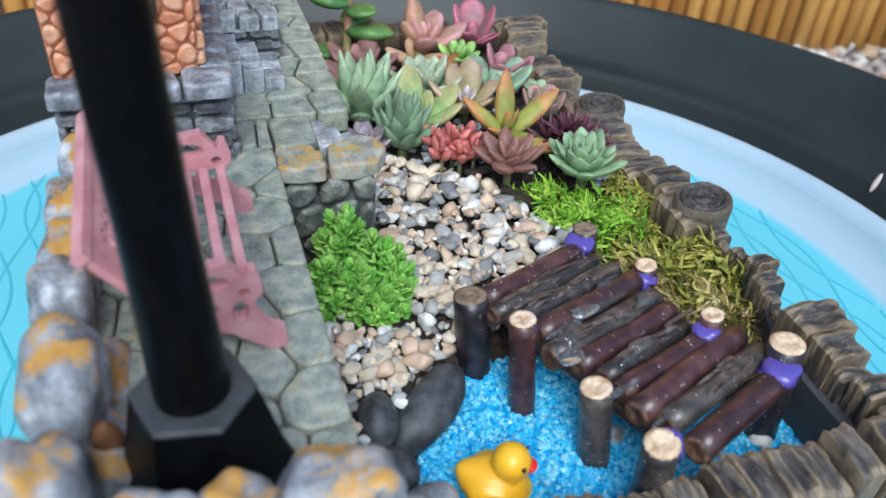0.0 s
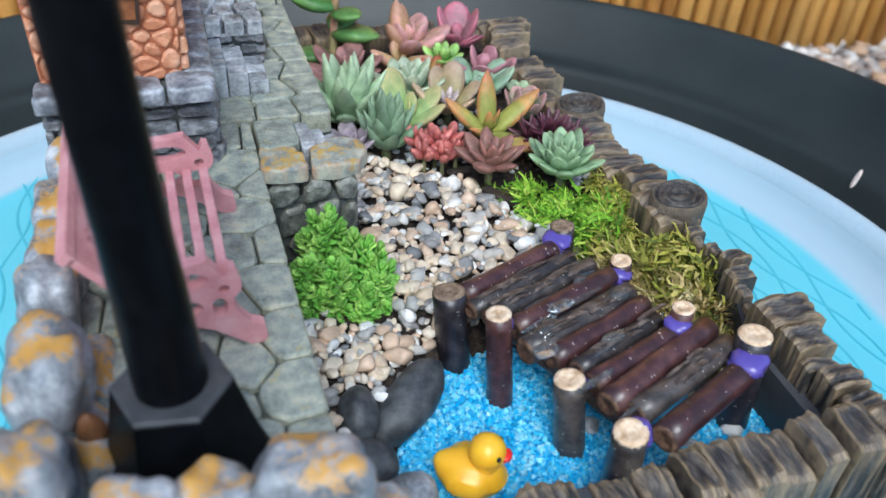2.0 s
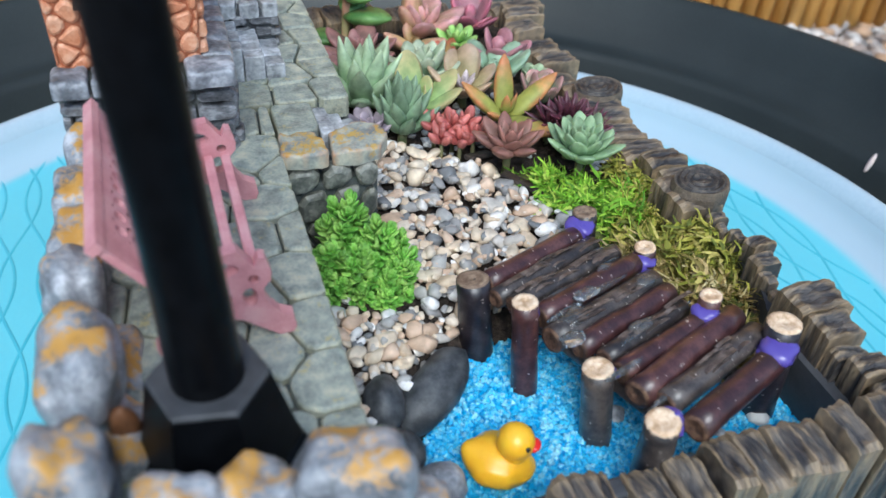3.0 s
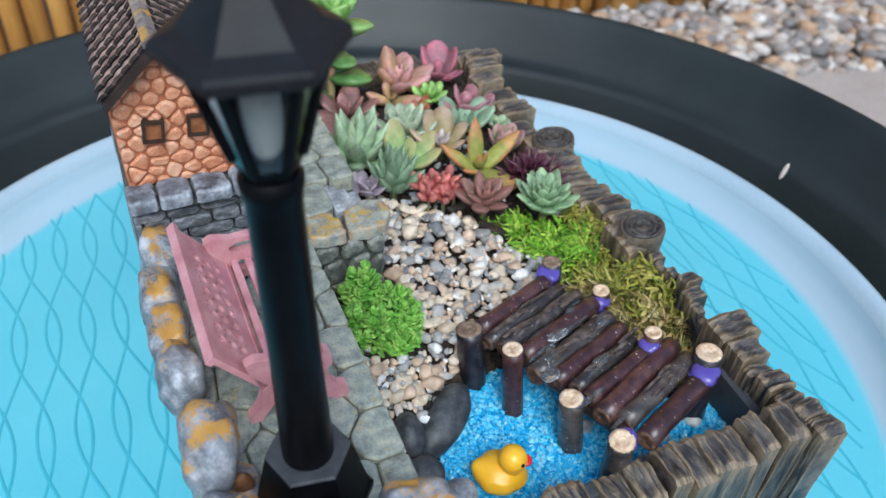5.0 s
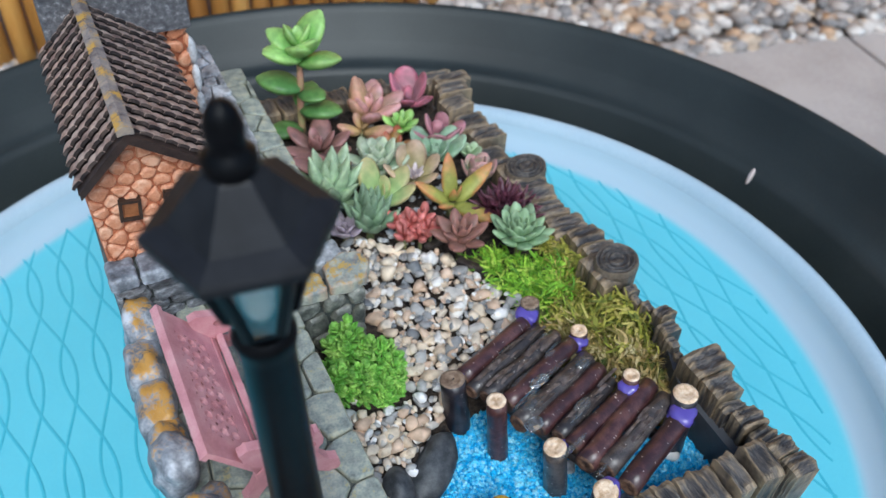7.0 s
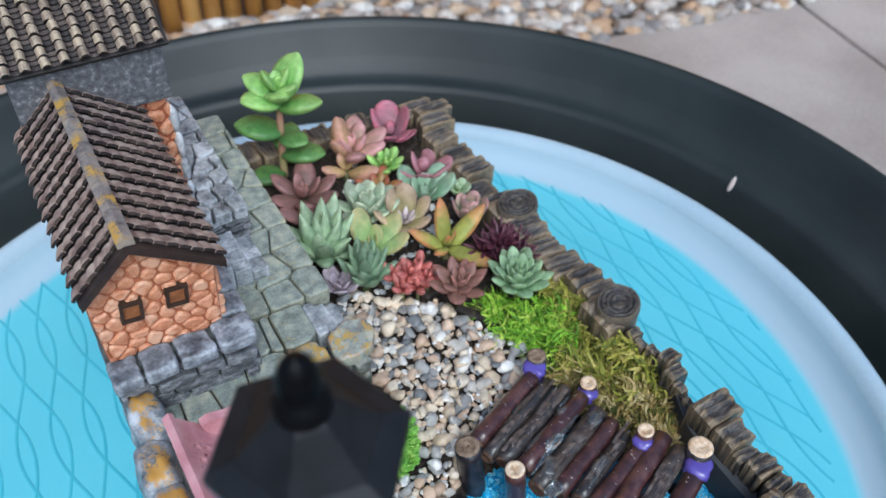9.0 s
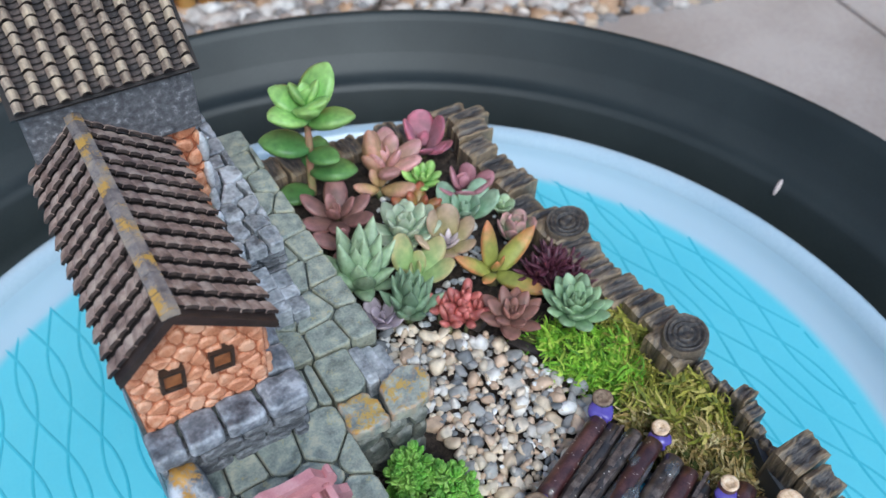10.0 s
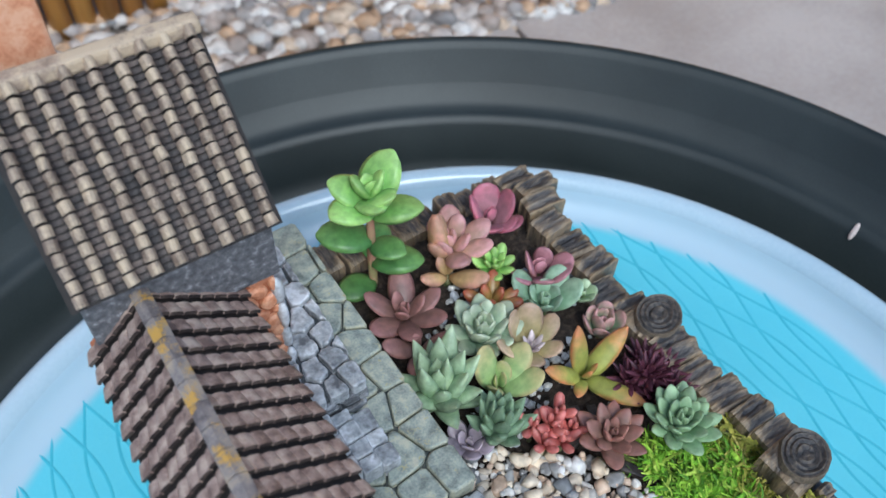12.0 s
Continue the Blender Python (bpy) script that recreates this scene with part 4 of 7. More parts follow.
def build_cottage(planter, add, rng):
    # foundation
    bm = bmesh.new()
    box(bm, (-0.112, 0.0178, 0.09), (-0.0625, 0.12, 0.1315), 0.002)
    base = add("foundation", bm, M_JOINT, label="rough grey stone foundation")
    front = Matrix(((1, 0, 0, 0), (0, 0, -1, 0.0178), (0, 1, 0, 0), (0, 0, 0, 1)))
    side = Matrix(((0, 0, 1, -0.0625), (1, 0, 0, 0), (0, 1, 0, 0), (0, 0, 0, 1)))
    coursed(base, "stone", -0.112, -0.0605, 0.1045, 0.129, 0.0058, 0.0155, 0.0008, 0.0034, M_ROCK, front, rng)
    coursed(base, "stone", 0.0162, 0.09, 0.1045, 0.129, 0.0058, 0.0155, 0.0008, 0.0034, M_ROCK, side, rng)
    paved(base, "cap_block", [(-0.113, 0.0092), (-0.0597, 0.0092), (-0.0597, 0.0232), (-0.113, 0.0232)],
          [Vector((x, 0.016 + rng.uniform(-0.001, 0.001))) for x in (-0.108, -0.0955, -0.083, -0.0675)], 0.0011, 0.1295, 0.1346, 0.0018, M_GREY, None, 0.0007, True)
    paved(base, "cap_block", [(-0.0725, 0.0232), (-0.0588, 0.0232), (-0.0588, 0.09), (-0.0725, 0.09)],
          [Vector((-0.0655 + rng.uniform(-0.001, 0.001), 0.03 + i * 0.0135 + rng.uniform(-0.002, 0.002))) for i in range(5)], 0.0011, 0.1295, 0.134, 0.0018, M_GREY, None, 0.0007, True)
    # low wing: orange stone gable
    gable = [(-0.1105, 0.132), (-0.0695, 0.132), (-0.0675, 0.1665), (-0.0935, 0.186), (-0.1115, 0.1695)]
    bm = bmesh.new()
    a = [bm.verts.new((x, 0.0235, z)) for x, z in gable]
    b = [bm.verts.new((x, 0.118, z)) for x, z in gable]
    bm.faces.new(a)
    bm.faces.new(b[::-1])
    for i in range(5):
        bm.faces.new((a[i - 1], a[i], b[i], b[i - 1])[::-1])
    bmesh.ops.recalc_face_normals(bm, faces=bm.faces)
    wing = add("wing_wall", bm, M_ORANGE_JOINT, label="low cottage wing of orange fieldstone")
    face = Matrix(((1, 0, 0, 0), (0, 0, -1, 0.0235), (0, 1, 0, 0), (0, 0, 0, 1)))
    paved(wing, "stone", gable, jitter_seeds(-0.114, -0.066, 0.131, 0.188, 0.0066, 0.0045, 0.34, rng), 0.0007, -0.001, 0.0014, 0.0008, M_ORANGE, face, 0.0005)
    right = Matrix(((0, 0, 1, -0.0685), (1, 0, 0, 0), (0, 1, 0, 0), (0, 0, 0, 1)))
    paved(wing, "stone", [(0.0235, 0.133), (0.118, 0.133), (0.118, 0.165), (0.0235, 0.165)],
          jitter_seeds(0.0235, 0.118, 0.133, 0.165, 0.008, 0.0064, 0.28, rng), 0.0009, -0.001, 0.0018, 0.0009, M_ORANGE, right, 0.0005)
    for wx in (-0.0983, -0.0828):
        bm = bmesh.new()
        w, h, t = 0.0038, 0.0044, 0.0011
        for lo, hi in (((-w, 0, -h), (-w + t, 0.0035, h)), ((w - t, 0, -h), (w, 0.0035, h)), ((-w + t, 0, h - t), (w - t, 0.0035, h)), ((-w + t, 0, -h), (w - t, 0.0035, -h + t))):
            box(bm, lo, hi)
        win = part("window", bm, M_WINDOW, wing, "dark window frame", False, Matrix.Translation((wx, 0.0205, 0.1556)) @ pose(0, 0, 0, 0, 6, 0))
        bm = bmesh.new()
        box(bm, (-0.0027, 0.0012, -0.0033), (0.0027, 0.0024, 0.0033), 0)
        part("pane", bm, M_PANE, win, "rust-brown painted pane")
    # wing roof
    ridge = Vector((-0.0938, 0.0, 0.1895))
    roof = add("wing_roof", bmesh.new(), M_TILE, label="brown shingle roof with an ochre-spotted ridge")
    tile = None
    for eave, sgn in ((Vector((-0.1127, 0, 0.1705)), -1), (Vector((-0.0648, 0, 0.1685)), 1)):
        down = (eave - ridge)
        length = down.length
        down.normalize()
        nrm = down.cross(Vector((0, 1, 0))) if sgn > 0 else Vector((0, 1, 0)).cross(down)
        bm = bmesh.new()
        q = [ridge, eave, eave - nrm * 0.0022, ridge - nrm * 0.0022]
        f = [bm.verts.new(v + Vector((0, 0.0165, 0))) for v in q]
        g = [bm.verts.new(v + Vector((0, 0.113, 0))) for v in q]
        bm.faces.new(f)
        bm.faces.new(g[::-1])
        for i in range(4):
            bm.faces.new((f[i - 1], f[i], g[i], g[i - 1]))
        bmesh.ops.recalc_face_normals(bm, faces=bm.faces)
        # deck colour carries the shade between the tile rows
        part("roof_deck", bm, M_GAP_SHADE, roof)
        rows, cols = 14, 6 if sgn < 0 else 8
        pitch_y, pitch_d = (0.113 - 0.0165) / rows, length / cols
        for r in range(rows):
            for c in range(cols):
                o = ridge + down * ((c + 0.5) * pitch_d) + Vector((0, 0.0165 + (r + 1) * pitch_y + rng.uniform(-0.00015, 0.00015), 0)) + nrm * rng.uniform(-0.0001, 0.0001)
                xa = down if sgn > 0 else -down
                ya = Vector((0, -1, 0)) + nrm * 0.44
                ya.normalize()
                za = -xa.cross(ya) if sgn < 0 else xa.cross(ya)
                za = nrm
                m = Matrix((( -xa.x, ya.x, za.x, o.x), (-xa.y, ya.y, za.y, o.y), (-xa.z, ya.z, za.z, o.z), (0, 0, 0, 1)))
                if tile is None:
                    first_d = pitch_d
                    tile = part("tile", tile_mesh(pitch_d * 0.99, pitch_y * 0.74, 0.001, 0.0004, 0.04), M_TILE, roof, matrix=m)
                    # dark lower ends: underside shade of each row painted on
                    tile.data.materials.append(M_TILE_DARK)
                else:
                    again("tile", tile.data, roof, m @ Matrix.Diagonal((rng.uniform(0.96, 1.02) * pitch_d / first_d, 1, 1, 1)))
    # ridge caps and the dark barge edge under the front of the roof
    for k in range(13):
        bm = bmesh.new()
        y0 = 0.0150 + k * 0.0076
        for sgn in (-1, 1):
            vs = [bm.verts.new((ridge.x + dx, yy, ridge.z + dz)) for yy in (y0, y0 + 0.0073) for dx, dz in ((0, 0.0044), (sgn * 0.0027, 0.003), (sgn * 0.0027, 0.0008), (0, 0.0012))]
            for f in ((0, 1, 5, 4), (1, 2, 6, 5), (0, 3, 2, 1), (4, 5, 6, 7)):
                bm.faces.new([vs[i] for i in f])
        bmesh.ops.recalc_face_normals(bm, faces=bm.faces)
        part("ridge_tile", bm, M_RIDGE, roof)
    for sgn, ex, ez in ((-1, -0.1124, 0.1705), (1, -0.0651, 0.1685)):
        bm = bmesh.new()
        p = [(ridge.x, ridge.z + 0.001), (ex, ez + 0.001), (ex, ez - 0.0022), (ridge.x, ridge.z - 0.0032)]
        f = [bm.verts.new((x, 0.0158, z)) for x, z in p]
        g = [bm.verts.new((x, 0.0222, z)) for x, z in p]
        bm.faces.new(f)
        bm.faces.new(g[::-1])
        for i in range(4):
            bm.faces.new((f[i - 1], f[i], g[i], g[i - 1]))
        bmesh.ops.recalc_face_normals(bm, faces=bm.faces)
        part("barge_board", bm, M_BARGE, roof)
    # tower
    bm = bmesh.new()
    box(bm, (-0.1085, 0.1135, 0.09), (-0.0545, 0.178, 0.2), 0.001)
    v1 = [bm.verts.new((x, y, z)) for x in (-0.1085, -0.0545) for y, z in ((0.1135, 0.2), (0.1457, 0.236), (0.178, 0.2))]
    bm.faces.new(v1[:3])
    bm.faces.new(v1[5:2:-1])
    tower = add("tower_wall", bm, M_ORANGE_JOINT, label="cottage tower with orange fieldstone below grey plaster")
    face = Matrix(((1, 0, 0, 0), (0, 0, -1, 0.1135), (0, 1, 0, 0), (0, 0, 0, 1)))
    paved(tower, "stone", [(-0.1085, 0.115), (-0.0535, 0.115), (-0.0535, 0.174), (-0.1085, 0.174)],
          jitter_seeds(-0.1085, -0.0535, 0.115, 0.174, 0.008, 0.0066, 0.3, rng), 0.001, -0.001, 0.0022, 0.0011, M_ORANGE, face, 0.0006)
    bm = bmesh.new()
    box(bm, (-0.1095, 0.1095, 0.1725), (-0.0525, 0.1795, 0.2005), 0.0012)
    add("plaster_band", bm, M_PLASTER, tower, "weathered dark grey plaster band")
    for k in range(4):
        bm = bmesh.new()
        stone(bm, (-0.0537, 0.1115 + 0.001 * (k % 2), 0.12 + k * 0.0135), (0.0042, 0.0042, 0.0145), 40 + k, 2, 0.2)
        add("corner_stone", bm, M_PALE, tower, "grey corner stone", True)
    # tower roof: barrel tile columns with darker troughs
    troof = add("tower_roof", bmesh.new(), M_TILE_TAN, label="tower roof of tan barrel tiles with dark troughs")
    eave, top = Vector((0, 0.1055, 0.1995)), Vector((0, 0.1467, 0.2415))
    for flip in (False, True):
        bm = bmesh.new()
        e, t = (eave, top) if not flip else (Vector((0, 0.188, 0.1995)), top)
        d = (t - e).normalized()
        nrm = Vector((1, 0, 0)).cross(d) if not flip else d.cross(Vector((1, 0, 0)))
        q = [e, t, t - nrm * 0.003, e - nrm * 0.003]
        f = [bm.verts.new(v + Vector((-0.1115, 0, 0))) for v in q]
        g = [bm.verts.new(v + Vector((-0.0505, 0, 0))) for v in q]
        bm.faces.new(f)
        bm.faces.new(g[::-1])
        for i in range(4):
            bm.faces.new((f[i - 1], f[i], g[i], g[i - 1]))
        bmesh.ops.recalc_face_normals(bm, faces=bm.faces)
        # deck colour carries the shade between the barrel tiles
        part("roof_deck", bm, M_GAP_SHADE, troof)
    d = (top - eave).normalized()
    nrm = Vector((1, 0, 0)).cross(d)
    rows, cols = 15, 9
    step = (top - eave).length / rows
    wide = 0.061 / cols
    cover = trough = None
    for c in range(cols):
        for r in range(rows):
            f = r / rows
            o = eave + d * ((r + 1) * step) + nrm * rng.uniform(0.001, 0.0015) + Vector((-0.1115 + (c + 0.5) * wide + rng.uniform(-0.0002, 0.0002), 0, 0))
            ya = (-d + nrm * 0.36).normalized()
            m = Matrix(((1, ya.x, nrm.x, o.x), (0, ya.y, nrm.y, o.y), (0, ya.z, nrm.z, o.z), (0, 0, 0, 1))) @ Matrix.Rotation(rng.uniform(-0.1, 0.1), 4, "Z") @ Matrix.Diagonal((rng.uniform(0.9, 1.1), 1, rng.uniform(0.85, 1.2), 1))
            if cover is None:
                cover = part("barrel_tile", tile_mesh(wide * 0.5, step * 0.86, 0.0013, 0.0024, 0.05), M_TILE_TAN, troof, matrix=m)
                # dark lower ends draw the shade below each barrel tile
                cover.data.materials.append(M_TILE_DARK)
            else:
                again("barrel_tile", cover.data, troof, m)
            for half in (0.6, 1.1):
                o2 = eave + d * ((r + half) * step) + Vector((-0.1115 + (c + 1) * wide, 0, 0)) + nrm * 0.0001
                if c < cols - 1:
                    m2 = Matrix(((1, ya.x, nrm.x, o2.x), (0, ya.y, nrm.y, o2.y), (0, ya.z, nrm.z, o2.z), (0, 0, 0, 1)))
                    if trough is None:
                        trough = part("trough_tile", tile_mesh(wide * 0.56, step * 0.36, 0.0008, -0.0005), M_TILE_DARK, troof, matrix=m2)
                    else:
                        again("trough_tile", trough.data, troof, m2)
    bm = bmesh.new()
    box(bm, (-0.112, 0.1442, 0.2405), (-0.05, 0.1495, 0.2452), 0.0012)
    part("ridge_cap", bm, M_TILE_TAN, troof)
    bm = bmesh.new()
    box(bm, (-0.105, 0.158, 0.21), (-0.086, 0.174, 0.262), 0.0015)
    box(bm, (-0.1065, 0.1565, 0.262), (-0.0845, 0.1755, 0.267), 0.0012)
    add("chimney", bm, M_ORANGE, label="salmon stone chimney")
    # raised platform and its stair
    bm = bmesh.new()
    box(bm, (-0.0605, 0.0885, 0.09), (-0.0372, 0.1815, 0.1205), 0.001)
    plat = add("platform", bm, M_DARKSTONE, label="raised flagged platform beside the tower")
    paved(plat, "flagstone", [(-0.0605, 0.0862), (-0.0352, 0.0862), (-0.0352, 0.182), (-0.0605, 0.182)],
          jitter_seeds(-0.0605, -0.0352, 0.0862, 0.182, 0.0088, 0.0105, 0.34, rng), 0.0012, 0.118, 0.1238, 0.0009, M_PALE, None, 0.0008, True)
    pf = Matrix(((1, 0, 0, 0), (0, 0, -1, 0.0885), (0, 1, 0, 0), (0, 0, 0, 1)))
    coursed(plat, "stone", -0.0605, -0.0362, 0.1045, 0.119, 0.0048, 0.009, 0.0012, 0.002, M_ROCK, pf, rng)
    ps = Matrix(((0, 0, 1, -0.0372), (1, 0, 0, 0), (0, 1, 0, 0), (0, 0, 0, 1)))
    coursed(plat, "stone", 0.0865, 0.182, 0.1045, 0.119, 0.0048, 0.0105, 0.0012, 0.0016, M_ROCK, ps, rng)
    for k in range(3):
        y = 0.06
        while y < 0.086:
            w = min(rng.uniform(0.0055, 0.0105), 0.0862 - y)
            if w < 0.003:
                break
            loop = [Vector(q) for q in ((-0.0605 + k * 0.0075, y), (-0.0533 + k * 0.0075, y), (-0.0533 + k * 0.0075, y + w - 0.0005), (-0.0605 + k * 0.0075, y + w - 0.0005))]
            part("stair_stone", pillow(loop, 0.1, 0.1182 - k * 0.0036 + rng.uniform(-0.0003, 0.0003), 0.0008, 0.0004, k * 5 + y * 900), M_PALE, plat, "", True)
            y += w


M_CAP = mat("ochre_cap_stone", [(0.18, 0.2, 0.195), (0.32, 0.34, 0.3), (0.5, 0.5, 0.4)], 160, 0.45, 0.8, 900, lichen=((0.5, 0.33, 0.085), 190, 0.7, 0.12), relief=0.0008, worn=((0.52, 0.18, 0.03), 0.508, 0.58))


RIVER_STONES = ((-0.0185, -0.067, 0.0625, 0.0355, 0.0165, 0.017, 41), (-0.035, -0.0705, 0.066, 0.0125, 0.018, 0.0145, -10), (-0.036, -0.087, 0.062, 0.0175, 0.0155, 0.016, 10),
                (-0.0288, -0.1, 0.061, 0.02, 0.014, 0.015, 12), (-0.0452, -0.0725, 0.0675, 0.007, 0.008, 0.008, 0))


def build_bed():
    """Soil, pebbles, blue grit and the smooth black stones."""
    bm = bmesh.new()
    nx, ny = 72, 145
    grid = [[bm.verts.new((-0.052 + 0.1545 * i / nx, -0.118 + 0.284 * j / ny, 0)) for i in range(nx + 1)] for j in range(ny + 1)]
    for row in grid:
        for v in row:
            v.co.z = soil_height(v.co.x, v.co.y) + 0.0012 * noise.noise(v.co * 420)
    for j in range(ny):
        for i in range(nx):
            bm.faces.new((grid[j][i], grid[j][i + 1], grid[j + 1][i + 1], grid[j + 1][i]))
    edge = [e for e in bm.edges if e.is_boundary]
    low = bmesh.ops.extrude_edge_only(bm, edges=edge)
    for v in low["geom"]:
        if isinstance(v, bmesh.types.BMVert):
            v.co.z = 0.044
    tagged(part("soil", bm, M_SOIL, smooth=True), "dark moist potting soil filling the planter", "soil", kind="stuff")
    rng = random.Random(21)
    # soil crumbs
    bm = bmesh.new()
    for k in range(700):
        x, y = rng.uniform(-0.048, 0.092), rng.uniform(-0.06, 0.16)
        s = rng.uniform(0.0012, 0.0038)
        if pond_depth(x, y) < -0.004:
            stone(bm, (x, y, soil_height(x, y) + s * 0.2), (s, s * rng.uniform(0.6, 1.6), s * 0.7), k, 1, 0.4, rng.uniform(0, 6))
    tagged(part("soil_crumbs", bm, M_SOIL), "loose dark soil crumbs and bark bits", "soil", kind="stuff")
    # pebbles
    main = [(-0.012, 0.014), (-0.016, 0.048), (-0.002, 0.066), (0.012, 0.05), (0.033, 0.036), (0.047, 0.012), (0.055, -0.012), (0.04, -0.026), (0.0, -0.046), (-0.014, -0.03), (-0.008, -0.004)]
    near = [(-0.047, -0.033), (-0.034, -0.039), (-0.018, -0.037), (0.002, -0.038), (0.0, -0.052), (-0.016, -0.062), (-0.03, -0.078), (-0.047, -0.078)]
    bm = bmesh.new()
    placed = []
    tries = 0
    while len(placed) < 900 and tries < 90000:
        tries += 1
        x, y = rng.uniform(-0.05, 0.06), rng.uniform(-0.085, 0.07)
        if not (inside((x, y), main) or inside((x, y), near)) or pond_depth(x, y) > -0.004 or any(math.hypot(x - r[0], y - r[1]) < 0.0085 for r in RIVER_STONES[:3]):
            continue
        s = rng.uniform(0.005, 0.0098) if rng.random() < 0.82 else rng.uniform(0.0026, 0.0042)
        close = [p for p in placed if math.hypot(x - p[0], y - p[1]) < (s + p[2]) * 0.36]
        if len(close) > 1:
            continue
        lift = max((p[3] + p[2] * 0.22 for p in close), default=0)
        placed.append((x, y, s, lift))
        z = soil_height(x, y) + s * 0.28 + lift
        before = len(bm.verts)
        r = bmesh.ops.create_icosphere(bm, subdivisions=2, radius=0.5)
        rot = Euler((rng.uniform(-0.5, 0.5), rng.uniform(-0.5, 0.5), rng.uniform(0, 6.3))).to_matrix()
        sx, sy, sz = s * rng.uniform(1.05, 1.55), s * rng.uniform(0.85, 1.1), s * rng.uniform(0.6, 0.9)
        seed = rng.uniform(0, 99)
        flats = [(Vector((rng.gauss(0, 1), rng.gauss(0, 1), rng.gauss(0, 1))).normalized(), rng.uniform(0.22, 0.37)) for _ in range(9)]
        for v in r["verts"]:
            p = v.co * (1 + 0.25 * noise.noise(v.co * 2.1 + Vector((seed, 0, 0))))
            for nn, lim in flats:
                over = p.dot(nn) - lim
                if over > 0:
                    p = p - nn * over * 0.9
            v.co = rot @ Vector((p.x * sx, p.y * sy, p.z * sz)) + Vector((x, y, z))
    tagged(part("pebbles", bm, M_PEBBLES, smooth=True), "small tan, white and grey pebbles spread as a path", "pebbles", kind="stuff")
    # blue grit
    bm = bmesh.new()
    nx, ny = 60, 36
    grid = [[bm.verts.new((-0.05 + 0.145 * i / nx, -0.117 + 0.073 * j / ny, 0)) for i in range(nx + 1)] for j in range(ny + 1)]
    for row in grid:
        for v in row:
            d = pond_depth(v.co.x, v.co.y)
            v.co.z = 0.0545 + 0.0008 * noise.noise(v.co * 150) - (0.012 if d < -0.004 else 0)
    for j in range(ny):
        for i in range(nx):
            bm.faces.new((grid[j][i], grid[j][i + 1], grid[j + 1][i + 1], grid[j + 1][i]))
    bed = part("grit_bed", bm, M_SANDBED, smooth=True)
    tagged(bed, "bed of bright blue grit under the bridge", "grit", kind="stuff")
    verts, faces = [], []
    base = [(1, 0, 0), (-1, 0, 0), (0, 1, 0), (0, -1, 0), (0, 0, 1), (0, 0, -1)]
    tri = [(0, 2, 4), (2, 1, 4), (1, 3, 4), (3, 0, 4), (2, 0, 5), (1, 2, 5), (3, 1, 5), (0, 3, 5)]
    count = 0
    while count < 7500:
        x, y = rng.uniform(-0.045, 0.094), rng.uniform(-0.1155, -0.046)
        if pond_depth(x, y) < -0.001 + rng.uniform(-0.004, 0.003):
            continue
        s = rng.uniform(0.0007, 0.00145)
        rot = Euler((rng.uniform(0, 6), rng.uniform(0, 6), rng.uniform(0, 6))).to_matrix()
        z = 0.0548 + 0.0008 * noise.noise(Vector((x, y, 0)) * 150) + rng.uniform(0, 0.0009)
        n0 = len(verts)
        for b in base:
            p = rot @ Vector((b[0] * s * rng.uniform(0.7, 1.3), b[1] * s * rng.uniform(0.7, 1.3), b[2] * s * rng.uniform(0.7, 1.2)))
            verts.append((x + p.x, y + p.y, z + p.z))
        faces += [tuple(n0 + i for i in f) for f in tri]
        count += 1
    me = bpy.data.meshes.new("blue_grit")
    me.from_pydata(verts, [], faces)
    me.materials.append(M_SAND)
    tagged(new("blue_grit", me), "bright blue coarse grit like water", "grit", kind="stuff")
    # smooth black stones at the water's edge
    for k, (x, y, z, sx, sy, sz, turn) in enumerate(RIVER_STONES):
        bm = bmesh.new()
        stone(bm, (0, 0, 0), (sx, sy, sz), k + 60, 3, 0.12)
        ob = part("river_stone", bm, M_STONE if k != 3 else M_GREY, smooth=True, matrix=pose(x, y, z, 0, -8, turn))
        tagged(ob, "smooth dark grey river stone beside the blue grit" if k != 3 else "brown-grey mottled river stone beside the blue grit", "stone", "river stones")


build_ground()
build_tub()
build_planter()
build_bed()
# ---- things on the planter ----
def twig(bm_bark, a, b, r, seed):
    rod(bm_bark, a, b, r, r * 0.94, 14, 0.0005, seed, 7)


def cap_disc(at, d, r, seed):
    """The cut end of a twig: a slightly uneven disc with rings, just proud of the bark."""
    bm = bmesh.new()
    d = Vector(d).normalized()
    u = d.orthogonal().normalized()
    v = d.cross(u)
    sides = 16
    rings = []
    for f, h in ((0.93, -0.0004), (0.9, 0.0004), (0.6, 0.0007), (0.52, 0.0002), (0.3, 0.0006), (0.2, 0.0002)):
        rings.append([bm.verts.new(Vector(at) + (u * math.cos(2 * math.pi * k / sides) + v * math.sin(2 * math.pi * k / sides)) * r * f
                                   + d * (h + 0.0004 * noise.noise(Vector((math.cos(k * 0.8) * 2, math.sin(k * 0.8) * 2, seed + f * 3))))) for k in range(sides)])
    for a, b in zip(rings, rings[1:]):
        for k in range(sides):
            bm.faces.new((a[k], a[(k + 1) % sides], b[(k + 1) % sides], b[k]))
    bm.faces.new(rings[-1])
    bmesh.ops.recalc_face_normals(bm, faces=bm.faces)
    return bm


